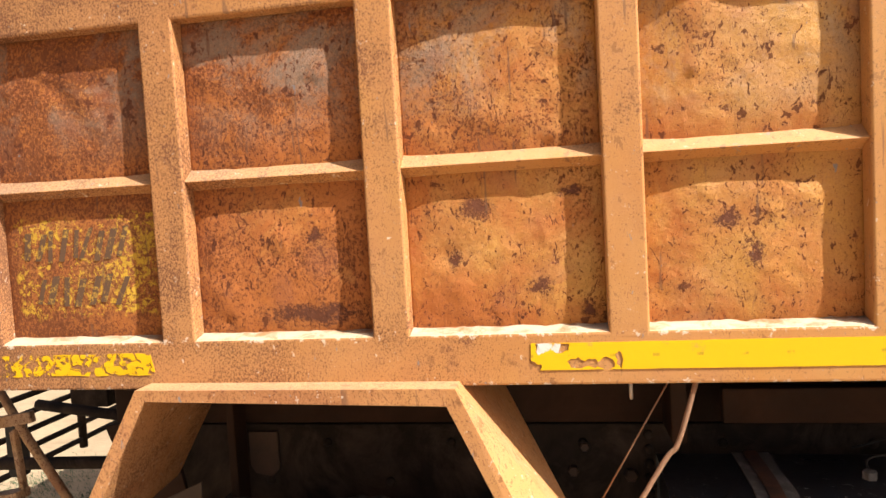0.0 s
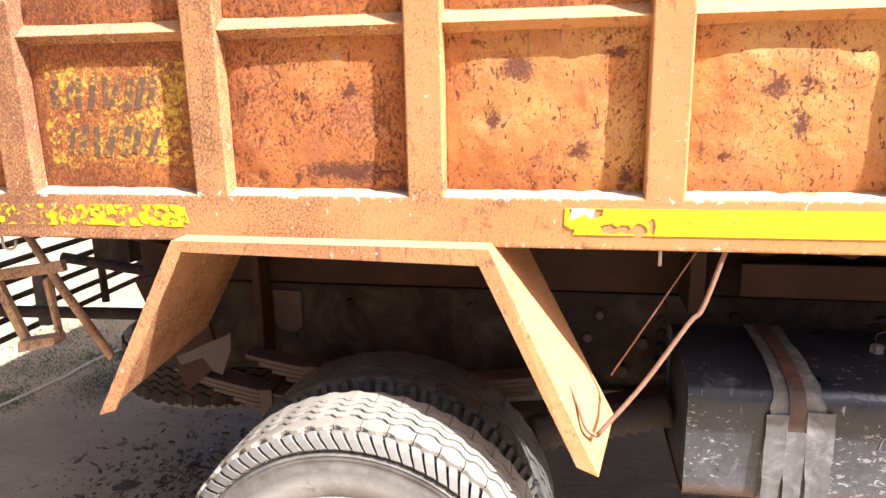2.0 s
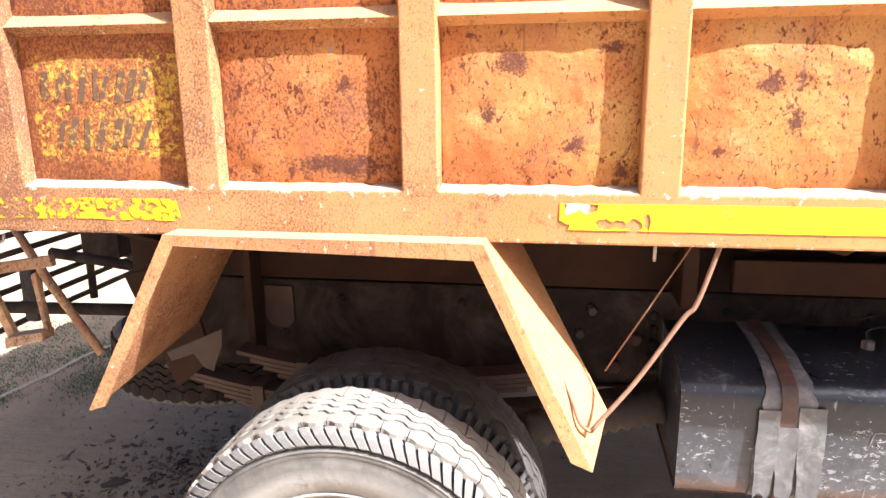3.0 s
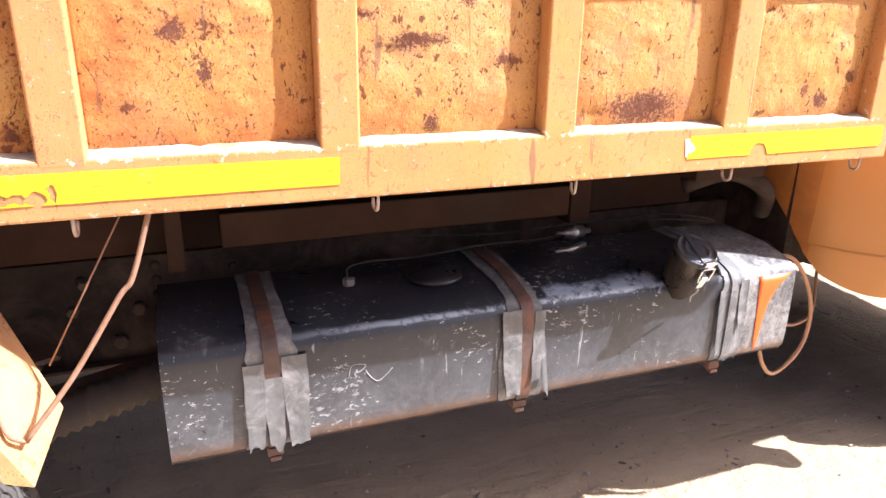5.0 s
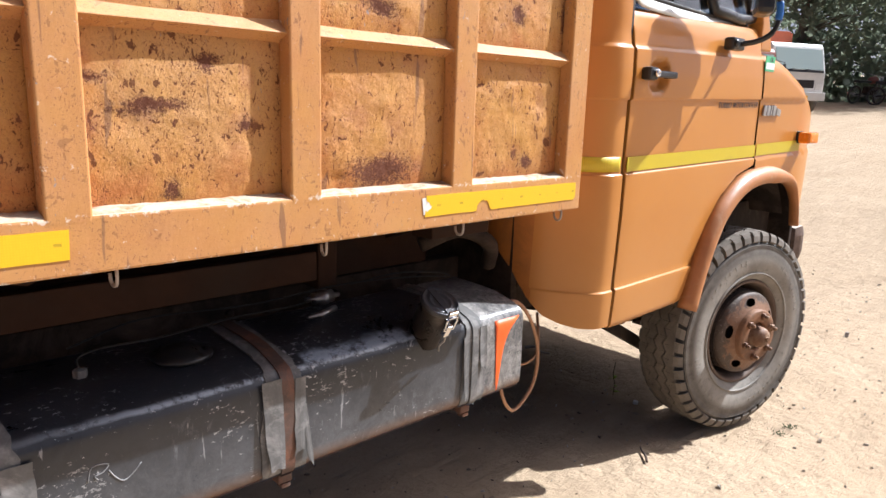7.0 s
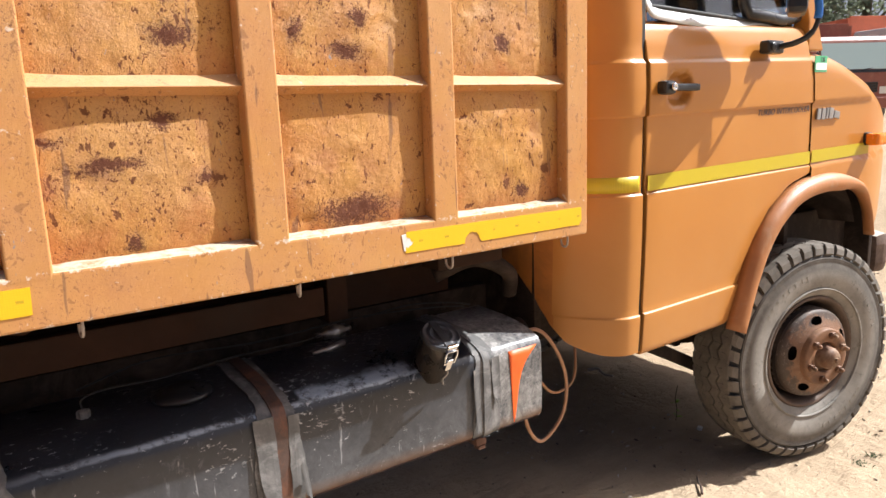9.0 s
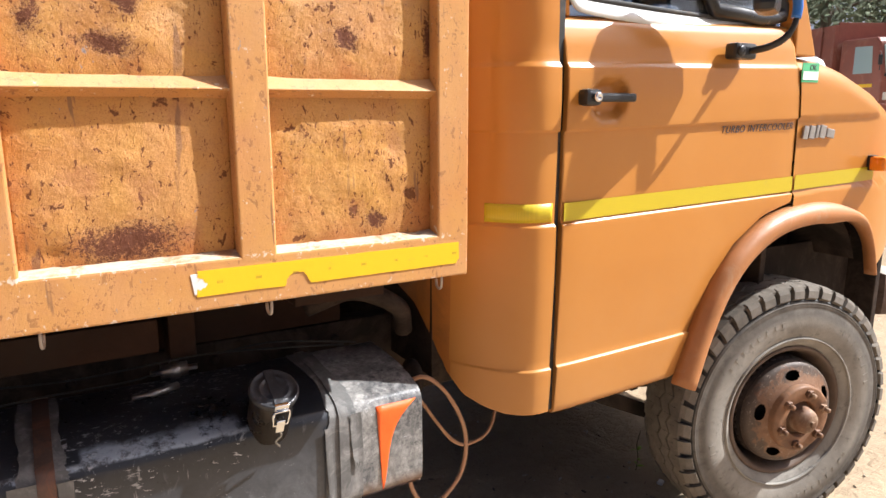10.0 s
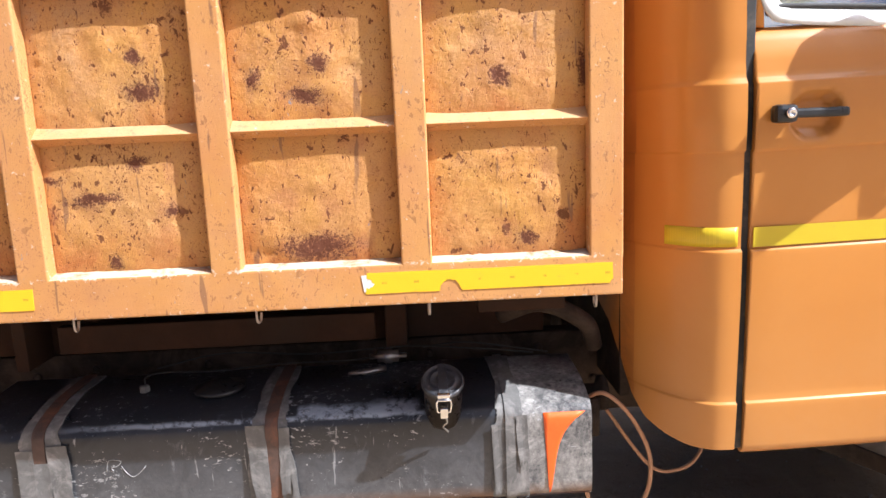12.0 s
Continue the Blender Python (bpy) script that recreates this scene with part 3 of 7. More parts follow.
def join(bm, t, m=None):
    if m is not None:
        t.transform(m)
    t.verts.index_update()
    table = {}
    for v in t.verts:
        table[v.index] = bm.verts.new(v.co)
    for f in t.faces:
        try:
            g = bm.faces.new([table[v.index] for v in f.verts])
            g.smooth = f.smooth
        except ValueError:
            pass
    t.free()


def prism(bm, outline, axis, a, b, r=0.0):
    """An outline of (u, v) pairs drawn out along one axis from a to b. x: (y, z); y: (x, z); z: (x, y)."""
    t = bmesh.new()
    put = {"x": lambda u, v, w: (w, u, v), "y": lambda u, v, w: (u, w, v), "z": lambda u, v, w: (u, v, w)}[axis]
    lo = [t.verts.new(put(u, v, a)) for u, v in outline]
    hi = [t.verts.new(put(u, v, b)) for u, v in outline]
    n = len(outline)
    t.faces.new(lo)
    t.faces.new(hi[::-1])
    for i in range(n):
        t.faces.new((lo[i], hi[i], hi[(i + 1) % n], lo[(i + 1) % n]))
    bmesh.ops.recalc_face_normals(t, faces=t.faces[:])
    if r:
        bmesh.ops.bevel(t, geom=t.edges[:], offset=r, segments=2, affect="EDGES", profile=0.6)
    t.verts.index_update()
    join(bm, t)


def tube(bm, path, r, n=10, close=False):
    """A round bar along a path of points; r is one radius or one for each point."""
    pts = [Vector(p) for p in path]
    rings = []
    side = None
    for i, p in enumerate(pts):
        a, b = pts[max(0, i - 1)], pts[min(len(pts) - 1, i + 1)]
        d = (b - a).normalized()
        if side is None:
            side = d.orthogonal().normalized()
        side = (side - d * side.dot(d)).normalized()
        up = d.cross(side)
        rr = r[i] if isinstance(r, (list, tuple)) else r
        rings.append([bm.verts.new(p + (side * math.cos(2 * math.pi * j / n) + up * math.sin(2 * math.pi * j / n)) * rr) for j in range(n)])
    for q, s in zip(rings, rings[1:]):
        for j in range(n):
            f = bm.faces.new((q[j], q[(j + 1) % n], s[(j + 1) % n], s[j]))
            f.smooth = True
    bm.faces.new(rings[0][::-1])
    bm.faces.new(rings[-1])


def curve(points, steps=8):
    """A smooth line through points."""
    p = [Vector(q) for q in points]
    p = [2 * p[0] - p[1]] + p + [2 * p[-1] - p[-2]]
    out = []
    for i in range(1, len(p) - 2):
        for s in range(steps):
            t = s / steps
            a, b, c, d = p[i - 1], p[i], p[i + 1], p[i + 2]
            out.append(0.5 * (2 * b + (c - a) * t + (2 * a - 5 * b + 4 * c - d) * t * t + (3 * b - a - 3 * c + d) * t ** 3))
    out.append(p[-2])
    return out


def lathe(bm, profile, n=48, m=None, smooth=True, caps=True):
    """A profile of (radius, height) turned round the y axis; height runs along -y."""
    rings = []
    for rad, h in profile:
        ring = []
        for j in range(n):
            a = 2 * math.pi * j / n
            co = Vector((rad * math.cos(a), -h, rad * math.sin(a)))
            ring.append(bm.verts.new(m @ co if m is not None else co))
        rings.append(ring)
    for q, s in zip(rings, rings[1:]):
        for j in range(n):
            f = bm.faces.new((q[j], q[(j + 1) % n], s[(j + 1) % n], s[j]))
            f.smooth = smooth
    if caps and profile[0][0] > 1e-4:
        bm.faces.new(rings[0])
    if caps and profile[-1][0] > 1e-4:
        bm.faces.new(rings[-1][::-1])


def sheet(bm, rows, smooth=True, closed=False):
    """A skin over rows of points."""
    grid = [[bm.verts.new(p) for p in row] for row in rows]
    for q, s in zip(grid, grid[1:]):
        for j in range(len(q) - 1):
            f = bm.faces.new((q[j], q[j + 1], s[j + 1], s[j]))
            f.smooth = smooth
    return grid


def shell(bm, rows, back, smooth=True):
    """A skin over rows of points with a second skin behind it, closed round the rim."""
    g = sheet(bm, rows, smooth)
    h = sheet(bm, [[tuple(Vector(p) + Vector(back)) for p in r] for r in rows], smooth)
    rim = g[0] + [r[-1] for r in g[1:]] + g[-1][-2::-1] + [r[0] for r in g[-2:0:-1]]
    rib_ = h[0] + [r[-1] for r in h[1:]] + h[-1][-2::-1] + [r[0] for r in h[-2:0:-1]]
    n = len(rim)
    for i in range(n):
        bm.faces.new((rim[i], rim[(i + 1) % n], rib_[(i + 1) % n], rib_[i]))


def thick(bm, d):
    """Gives a skin a thickness d behind it."""
    bmesh.ops.recalc_face_normals(bm, faces=bm.faces[:])
    bmesh.ops.solidify(bm, geom=bm.faces[:], thickness=d)


def part(name, bm, material, parent, label="", fix=True, m=None):
    """Links a bmesh as one mesh object under a thing or a part."""
    if fix:
        bmesh.ops.recalc_face_normals(bm, faces=bm.faces[:])
    me = bpy.data.meshes.new(name)
    bm.to_mesh(me)
    bm.free()
    for mm in (material if isinstance(material, (list, tuple)) else (material,)):
        me.materials.append(mm)
    ob = new(name, me)
    if parent is not None:
        ob.parent = parent
    if m is not None:
        ob.matrix_basis = m
    if label:
        tagged(ob, label)
    return ob


def thing(name, m, label, category, group="", kind=""):
    ob = new(name)
    ob.empty_display_size = 0.2
    ob.matrix_basis = m
    return tagged(ob, label, category, group, kind)


def again(ob, name, m, parent):
    """Another object on the same mesh."""
    o = new(name, ob.data)
    o.parent = parent
    o.matrix_basis = m
    return o


# ---- ground ----
def ground_height(x, y):
    rise = max(0.0, x - 4.4)
    h = 0.076 * min(rise, 60.0) * min(1.0, rise / 5.0)
    near = math.exp(-((x - 1) ** 2 + (y - 1) ** 2) / 60.0)
    h += 0.018 * near * (noise.noise(Vector((x * 1.3, y * 1.3, 0))) + 0.6 * noise.noise(Vector((x * 4.1, y * 4.1, 3)))) - 0.012 * near
    h += 0.006 * near * noise.noise(Vector((x * 13, y * 13, 5)))
    return h


def stretch(n, fine, far):
    out = [0.0]
    step = fine
    while out[-1] < far:
        out.append(out[-1] + step)
        if out[-1] > 4.5:
            step *= 1.13
    return out


_s = stretch(0, 0.045, 900)
_ax = [1.0 - v for v in _s[:0:-1]] + [1.0 + v for v in _s]
_ay = [1.0 - v for v in _s[:0:-1]] + [1.0 + v for v in _s]
_verts = [(x, y, ground_height(x, y)) for y in _ay for x in _ax]
_w = len(_ax)
_faces = [(j * _w + i, j * _w + i + 1, (j + 1) * _w + i + 1, (j + 1) * _w + i) for j in range(len(_ay) - 1) for i in range(_w - 1)]
_me = bpy.data.meshes.new("ground")
_me.from_pydata(_verts, [], _faces)
_me.materials.append(sand_mat)
_me.polygons.foreach_set("use_smooth", [True] * len(_faces))
ground = tagged(new("ground", _me), "dry sandy yard ground with ruts, stains and litter", "ground", kind="structure")

# ---- the truck ----
truck = thing("dump_truck", pose(0, 0, 0), "old orange dump truck with rusty tipper bed, parked on sand", "truck")
STEP, POST = 0.4705, 0.077
RAIL_LO, RAIL_HI, RIB_Z, TOP_LO, TOP_HI = 1.212, 1.316, 1.655, 1.992, 2.095
BED_REAR, BED_FRONT, DEEP, BED_WIDE = -1.60, 1.966, 0.040, 2.12


def swell_y(u, v):
    """The panels are pushed out a little by years of loads."""
    return DEEP - 0.011 * (1 - abs(2 * u - 1) ** 4) * (1 - abs(2 * v - 1) ** 4)


def post_left(k):
    return STEP * k


def build_bed():
    bm = bmesh.new()
    box(bm, (BED_REAR, 0, RAIL_LO), (BED_FRONT, 0.11, RAIL_HI), 0.005)
    rail = part("bottom_rail", bm, bed_frame_mat, truck, "worn orange bottom rail with chipped edges")
    bm = bmesh.new()
    box(bm, (BED_REAR, 0.0, TOP_LO), (BED_FRONT, 0.11, TOP_HI), 0.006)
    part("top_rail", bm, bed_frame_mat, truck)
    for k in range(-4, 5):
        bm = bmesh.new()
        x = BED_REAR if k == -4 else post_left(k)
        w = 0.085 if k == 4 else POST
        face, r = -0.0005, 0.0055
        side = [(x, DEEP + 0.03)] + [(x + r - r * math.cos(a), face + r - r * math.sin(a)) for a in (0.0, 0.4, 0.8, 1.2, math.pi / 2)]
        side += [(x + w - r + r * math.sin(a), face + r - r * math.cos(a)) for a in (0.0, 0.4, 0.8, 1.2, math.pi / 2)] + [(x + w, DEEP + 0.03)]
        prism(bm, side, "z", RAIL_HI - 0.010, TOP_LO + 0.010)
        part("post", bm, bed_frame_mat, truck)
    for k in range(-4, 4):
        x0, x1 = (BED_REAR if k == -4 else post_left(k)) + POST, post_left(k + 1)
        bm = bmesh.new()
        prism(bm, [(0.006, RIB_Z), (DEEP + 0.01, RIB_Z + 0.036), (DEEP + 0.01, RIB_Z - 0.024)], "x", x0 - 0.004, x1 + 0.004, 0.003)
        part("rib", bm, bed_frame_mat, truck)
        bm = bmesh.new()
        n = 26
        rows = []
        for i in range(n + 1):
            x = x0 - 0.003 + (x1 - x0 + 0.006) * i / n
            e = 0.004 * noise.noise(Vector((x * 21, 3.0, 0))) + 0.003 * noise.noise(Vector((x * 60, 7.0, 0)))
            rows.append([(x, 0.0035, RAIL_HI - 0.002), (x, 0.007, RAIL_HI + 0.0022), (x, DEEP - 0.014 + e, RAIL_HI + 0.006 + e), (x, DEEP + 0.006, RAIL_HI + 0.012 + e), (x, DEEP + 0.006, RAIL_HI - 0.004)])
        sheet(bm, rows)
        part("ledge", bm, ledge_mat, truck, "dusty cream ledge along the rail")
        for lo, hi, row in ((RAIL_HI, RIB_Z, 0), (RIB_Z, TOP_LO, 1)):
            bm = bmesh.new()
            nx, nz = 52, 44
            rnd = random.Random(100 * k + row)
            dents = [(rnd.uniform(0.12, 0.88), rnd.uniform(0.12, 0.88), rnd.uniform(0.06, 0.13), rnd.uniform(-0.007, 0.006)) for _ in range(0 if (k, row) == (-3, 0) else 6)]
            dents += [(rnd.uniform(0.08, 0.92), rnd.uniform(0.08, 0.92), rnd.uniform(0.022, 0.05), rnd.uniform(-0.0045, 0.0035)) for _ in range(0 if (k, row) == (-3, 0) else 16)]
            rows = []
            for j in range(nz + 1):
                r = []
                for i in range(nx + 1):
                    u, v = i / nx, j / nz
                    y = swell_y(u, v) + (0.0015 * noise.noise(Vector((u * 6 + k * 7, v * 6, row * 5))) + 0.0011 * noise.noise(Vector((u * 17 + k * 7, v * 14, row * 5)))) * (0.3 if (k, row) == (-3, 0) else 1)
                    for du, dv, s, d in dents:
                        y += d * math.exp(-((u - du) ** 2 + (v - dv) ** 2) / (s * s))
                    r.append((x0 - 0.003 + u * (x1 - x0 + 0.006), y, lo - 0.003 + v * (hi - lo + 0.006)))
                rows.append(r)
            shell(bm, rows, (0, 0.006, 0))
            part("side_panel", bm, plate_panel_mat if (k, row) == (-3, 0) else bed_panel_mat, truck, "rusty panel with worn yellow paint patch" if (k, row) == (-3, 0) else "rusty dented orange steel panel")
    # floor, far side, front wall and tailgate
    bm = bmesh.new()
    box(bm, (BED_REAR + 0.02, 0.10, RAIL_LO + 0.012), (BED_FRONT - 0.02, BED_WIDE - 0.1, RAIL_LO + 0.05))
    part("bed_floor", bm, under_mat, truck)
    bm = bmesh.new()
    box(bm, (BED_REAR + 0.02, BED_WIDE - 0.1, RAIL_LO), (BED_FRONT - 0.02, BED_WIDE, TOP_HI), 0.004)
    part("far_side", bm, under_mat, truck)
    bm = bmesh.new()
    box(bm, (BED_FRONT - 0.06, 0.112, RAIL_LO - 0.02), (BED_FRONT - 0.003, BED_WIDE - 0.102, TOP_HI + 0.1), 0.004)
    part("front_wall", bm, bed_frame_mat, truck)
    bm = bmesh.new()
    box(bm, (BED_REAR + 0.022, 0.112, RAIL_LO + 0.052), (BED_REAR + 0.08, BED_WIDE - 0.102, TOP_HI - 0.05), 0.004)
    part("tailgate", bm, bed_frame_mat, truck)
    return rail


rail = build_bed()


# tape on the rail
def tape_strip(x0, x1, z0, z1, mat, parent, y=0.0, label="", slope=0.0, ragged=0.006, seed=1, name="reflective_tape"):
    """A thin strip with torn ends, 1.5 mm proud of the face at y."""
    rnd = random.Random(seed)
    n = max(4, int((x1 - x0) / 0.03))
    lo, hi = [], []
    for i in range(n + 1):
        x = x0 + (x1 - x0) * i / n
        e = ragged * (2.2 if i in (0, n) else 1)
        lo.append((x + rnd.uniform(-e, e), z0 + slope * (x - x0) + rnd.uniform(0, ragged * 0.4)))
        hi.append((x + rnd.uniform(-e, e), z1 + slope * (x - x0) - rnd.uniform(0, ragged * 0.4)))
    bm = bmesh.new()
    rows = [[(x, y - 0.0015, z) for x, z in lo], [(x, y - 0.0015, z) for x, z in hi]]
    sheet(bm, rows, False)
    thick(bm, 0.0012)
    return part(name, bm, mat, parent, label)


tape_strip(-1.59, -0.972, 1.243, 1.293, old_tape_mat, rail, 0, "flaking yellow reflective tape", seed=3)
tape_strip(-0.150, 0.505, 1.242, 1.296, torn_tape_mat, rail, -0.0004, "bright yellow reflective tape", ragged=0.002, seed=4)
tape_strip(-0.148, -0.085, 1.262, 1.296, tape_white_mat, rail, 0, "torn white tape backing", ragged=0.008, seed=5)
tape_strip(1.322, 1.945, 1.243, 1.297, notch_tape_mat, rail, -0.0004, "bright yellow reflective tape", ragged=0.003, seed=7)
tape_strip(1.316, 1.345, 1.248, 1.292, tape_white_mat, rail, 0, ragged=0.004, seed=9)

# two rows of worn dark brush strokes on the yellow patch
_sm = Mat("worn dark brush paint", (0.06, 0.035, 0.015), 0.6)
_sm.colour(_sm.mix(_sm.ramp(_sm.noise(90, 4, 0.75), [(0.53, 0.0), (0.62, 1.0)]), (0.115, 0.060, 0.034), (0.46, 0.27, 0.045)))
stroke_mat = _sm.m


def on_panel(k, x, z, proud):
    x0, x1 = post_left(k) + POST, post_left(k + 1)
    u, v = (x - x0) / (x1 - x0), (z - RAIL_HI) / (RIB_Z - RAIL_HI)
    return (x, swell_y(min(0.99, max(0.01, u)), min(0.99, max(0.01, v))) - proud, z)


_r = random.Random(21)
for row, z0, z1, n, w0, w1 in ((0, 1.495, 1.572, 9, -1.285, -1.02), (1, 1.392, 1.468, 7, -1.265, -1.03)):
    for i in range(n):
        x = w0 + (w1 - w0) * (i + 0.5) / n + _r.uniform(-0.004, 0.004)
        a, b = z0 + _r.uniform(0, 0.012), z1 - _r.uniform(0, 0.012)
        lean = _r.choice((0.018, 0.022, 0.03, 0.008))
        w = _r.uniform(0.0055, 0.0095)
        bm = bmesh.new()
        sheet(bm, [[on_panel(-3, x - w + lean * (t / 4 - 0.5), a + (b - a) * t / 4, 0.0015), on_panel(-3, x + w + lean * (t / 4 - 0.5), a + (b - a) * t / 4, 0.0015)] for t in range(5)])
        part("painted_bar", bm, stroke_mat, truck, "faded dark painted bar")

# hooks under the rail
def hook(x, yaw):
    bm = bmesh.new()
    pts = [(0, 0, 0.03), (0, 0, -0.012)] + [(0.014 - 0.014 * math.cos(a), 0, -0.016 - 0.014 * math.sin(a)) for a in [math.pi * i / 6 for i in range(1, 7)]] + [(0.029, 0, -0.008)]
    tube(bm, pts, 0.0034, 8)
    return part("hook", bm, hook_mat, truck, "bent steel tarpaulin hook", m=pose(x, 0.018, RAIL_LO - 0.006, 0, 0, yaw))


for hx, hw in ((-1.46, 20), (-0.90, 85), (-0.43, 95), (0.038, 84), (0.585, 96), (1.04, 80), (1.476, 94), (1.902, 88)):
    hook(hx, hw)

# guard over the rear wheel
def rear_guard():
    line = [(-1.182, 0.823), (-0.974, 1.226), (-0.297, 1.222), (-0.072, 0.764)]
    inner = [(-1.142, 0.836), (-0.954, 1.202), (-0.316, 1.188), (-0.116, 0.782)]
    bm = bmesh.new()
    lean = [-0.090, -0.062, -0.060, -0.092]
    # flange that shows from outside
    rows = []
    for f in (0.0, 1.0):
        rows.append([(a[0] * (1 - f) + b[0] * f, l, a[1] * (1 - f) + b[1] * f) for a, b, l in zip(line, inner, lean)])
    sheet(bm, rows, False)
    thick(bm, 0.006)
    t = bmesh.new()
    deep = [0.40, 0.40, 0.40, 0.06]
    shift = [0.0, 0.0, 0.0, 0.036]
    rows = []
    for j in range(2):
        f = float(j)
        rows.append([(a[0] + shift[i] * f, l + 0.004 + (d - l) * f, a[1] + (0.0, 0.0, 0.0, 0.062)[i] * f + (0.04 * f if i == 0 else 0.0)) for i, (a, l, d) in enumerate(zip(line, lean, deep))])
    sheet(t, rows, False)
    bmesh.ops.recalc_face_normals(t, faces=t.faces[:])
    bmesh.ops.solidify(t, geom=t.faces[:], thickness=0.005)
    join(bm, t)
    return part("rear_wheel_guard", bm, flare_mat, truck, "bent steel wheel guard in dusty orange")


guard = rear_guard()


# ---- wheels ----
TYRE_R = 0.47


def zigzag_tread(bm, n, R):
    """Four zigzag ribs, cut across, for the front tyre."""
    gap = 0.0046
    edges = [-0.032, -0.076 + gap, -0.076 - gap, -0.125 + gap, -0.125 - gap, -0.174 + gap, -0.174 - gap, -0.218]
    for k in range(0, 8, 2):
        amp = 0.0095
        rings = []
        for i2 in range(3 * n):
            i = 2 * (i2 // 3) + (1 if i2 % 3 == 1 else 0) + (2 if i2 % 3 == 2 else 0)
            i += (k // 2) % 2
            cut = (1, 0, -1)[i2 % 3] * 0.0012
            a = math.pi * i / n + cut
            z = amp if i % 2 else -amp
            h0 = edges[k] + (z if k else 0)
            h1 = edges[k + 1] + (z if k < 6 else 0)
            top = R - (0.006 if k in (0, 6) else 0.0)
            ring = []
            for rr, h in ((R - 0.016, h0 + 0.002), (top if k else R - 0.008, h0), (R if k < 6 else R - 0.008, h1), (R - 0.016, h1 - 0.002)):
                ring.append(bm.verts.new((rr * math.cos(a), -h, rr * math.sin(a))))
            rings.append(ring)
        for i in range(3 * n):
            q, s2 = rings[i], rings[(i + 1) % (3 * n)]
            if i % 3 == 2:
                continue
            for j in range(3):
                bm.faces.new((q[j], q[j + 1], s2[j + 1], s2[j]))


def hex_tread(bm, n, R, W):
    """Rows of six-sided blocks between wavy grooves, for the rear tyres."""
    wave = ((0.02, 1.0), (0.12, 1.0), (0.36, -1.0), (0.64, -1.0), (0.88, 1.0), (0.98, 1.0))
    amp, groove = 0.0062, 0.0036
    cuts = [-0.036, -0.082, -0.111, -0.139, -0.168, -(W - 0.036)]
    for row, (a, b) in enumerate(zip(cuts, cuts[1:])):
        first, last = row == 0, row == len(cuts) - 2
        rings = []
        for i in range(n):
            for f, s in wave:
                ang = 2 * math.pi * (i + f) / n
                h0 = a + (-0.7 * amp * s if first else amp * s - groove)
                h1 = b + (-0.7 * amp * s if last else amp * s + groove)
                top = R - 0.0025 * abs((a + b) / 2 + W / 2) / 0.06
                rings.append([bm.verts.new((q * math.cos(ang), -h, q * math.sin(ang))) for q, h in ((R - 0.019, h0 + 0.001), (top - 0.0015, h0), (top, h0 - 0.004), (top, h1 + 0.004), (top - 0.0015, h1), (R - 0.019, h1 - 0.001))])
        m = len(rings)
        for i in range(m):
            if (first or last) and i % 6 == 5:
                q, s2 = rings[i], rings[(i + 1) % m]
                for ring in (q, s2):
                    bm.faces.new(ring if ring is q else ring[::-1])
                continue
            q, s2 = rings[i], rings[(i + 1) % m]
            for j in range(5):
                bm.faces.new((q[j], q[j + 1], s2[j + 1], s2[j]))


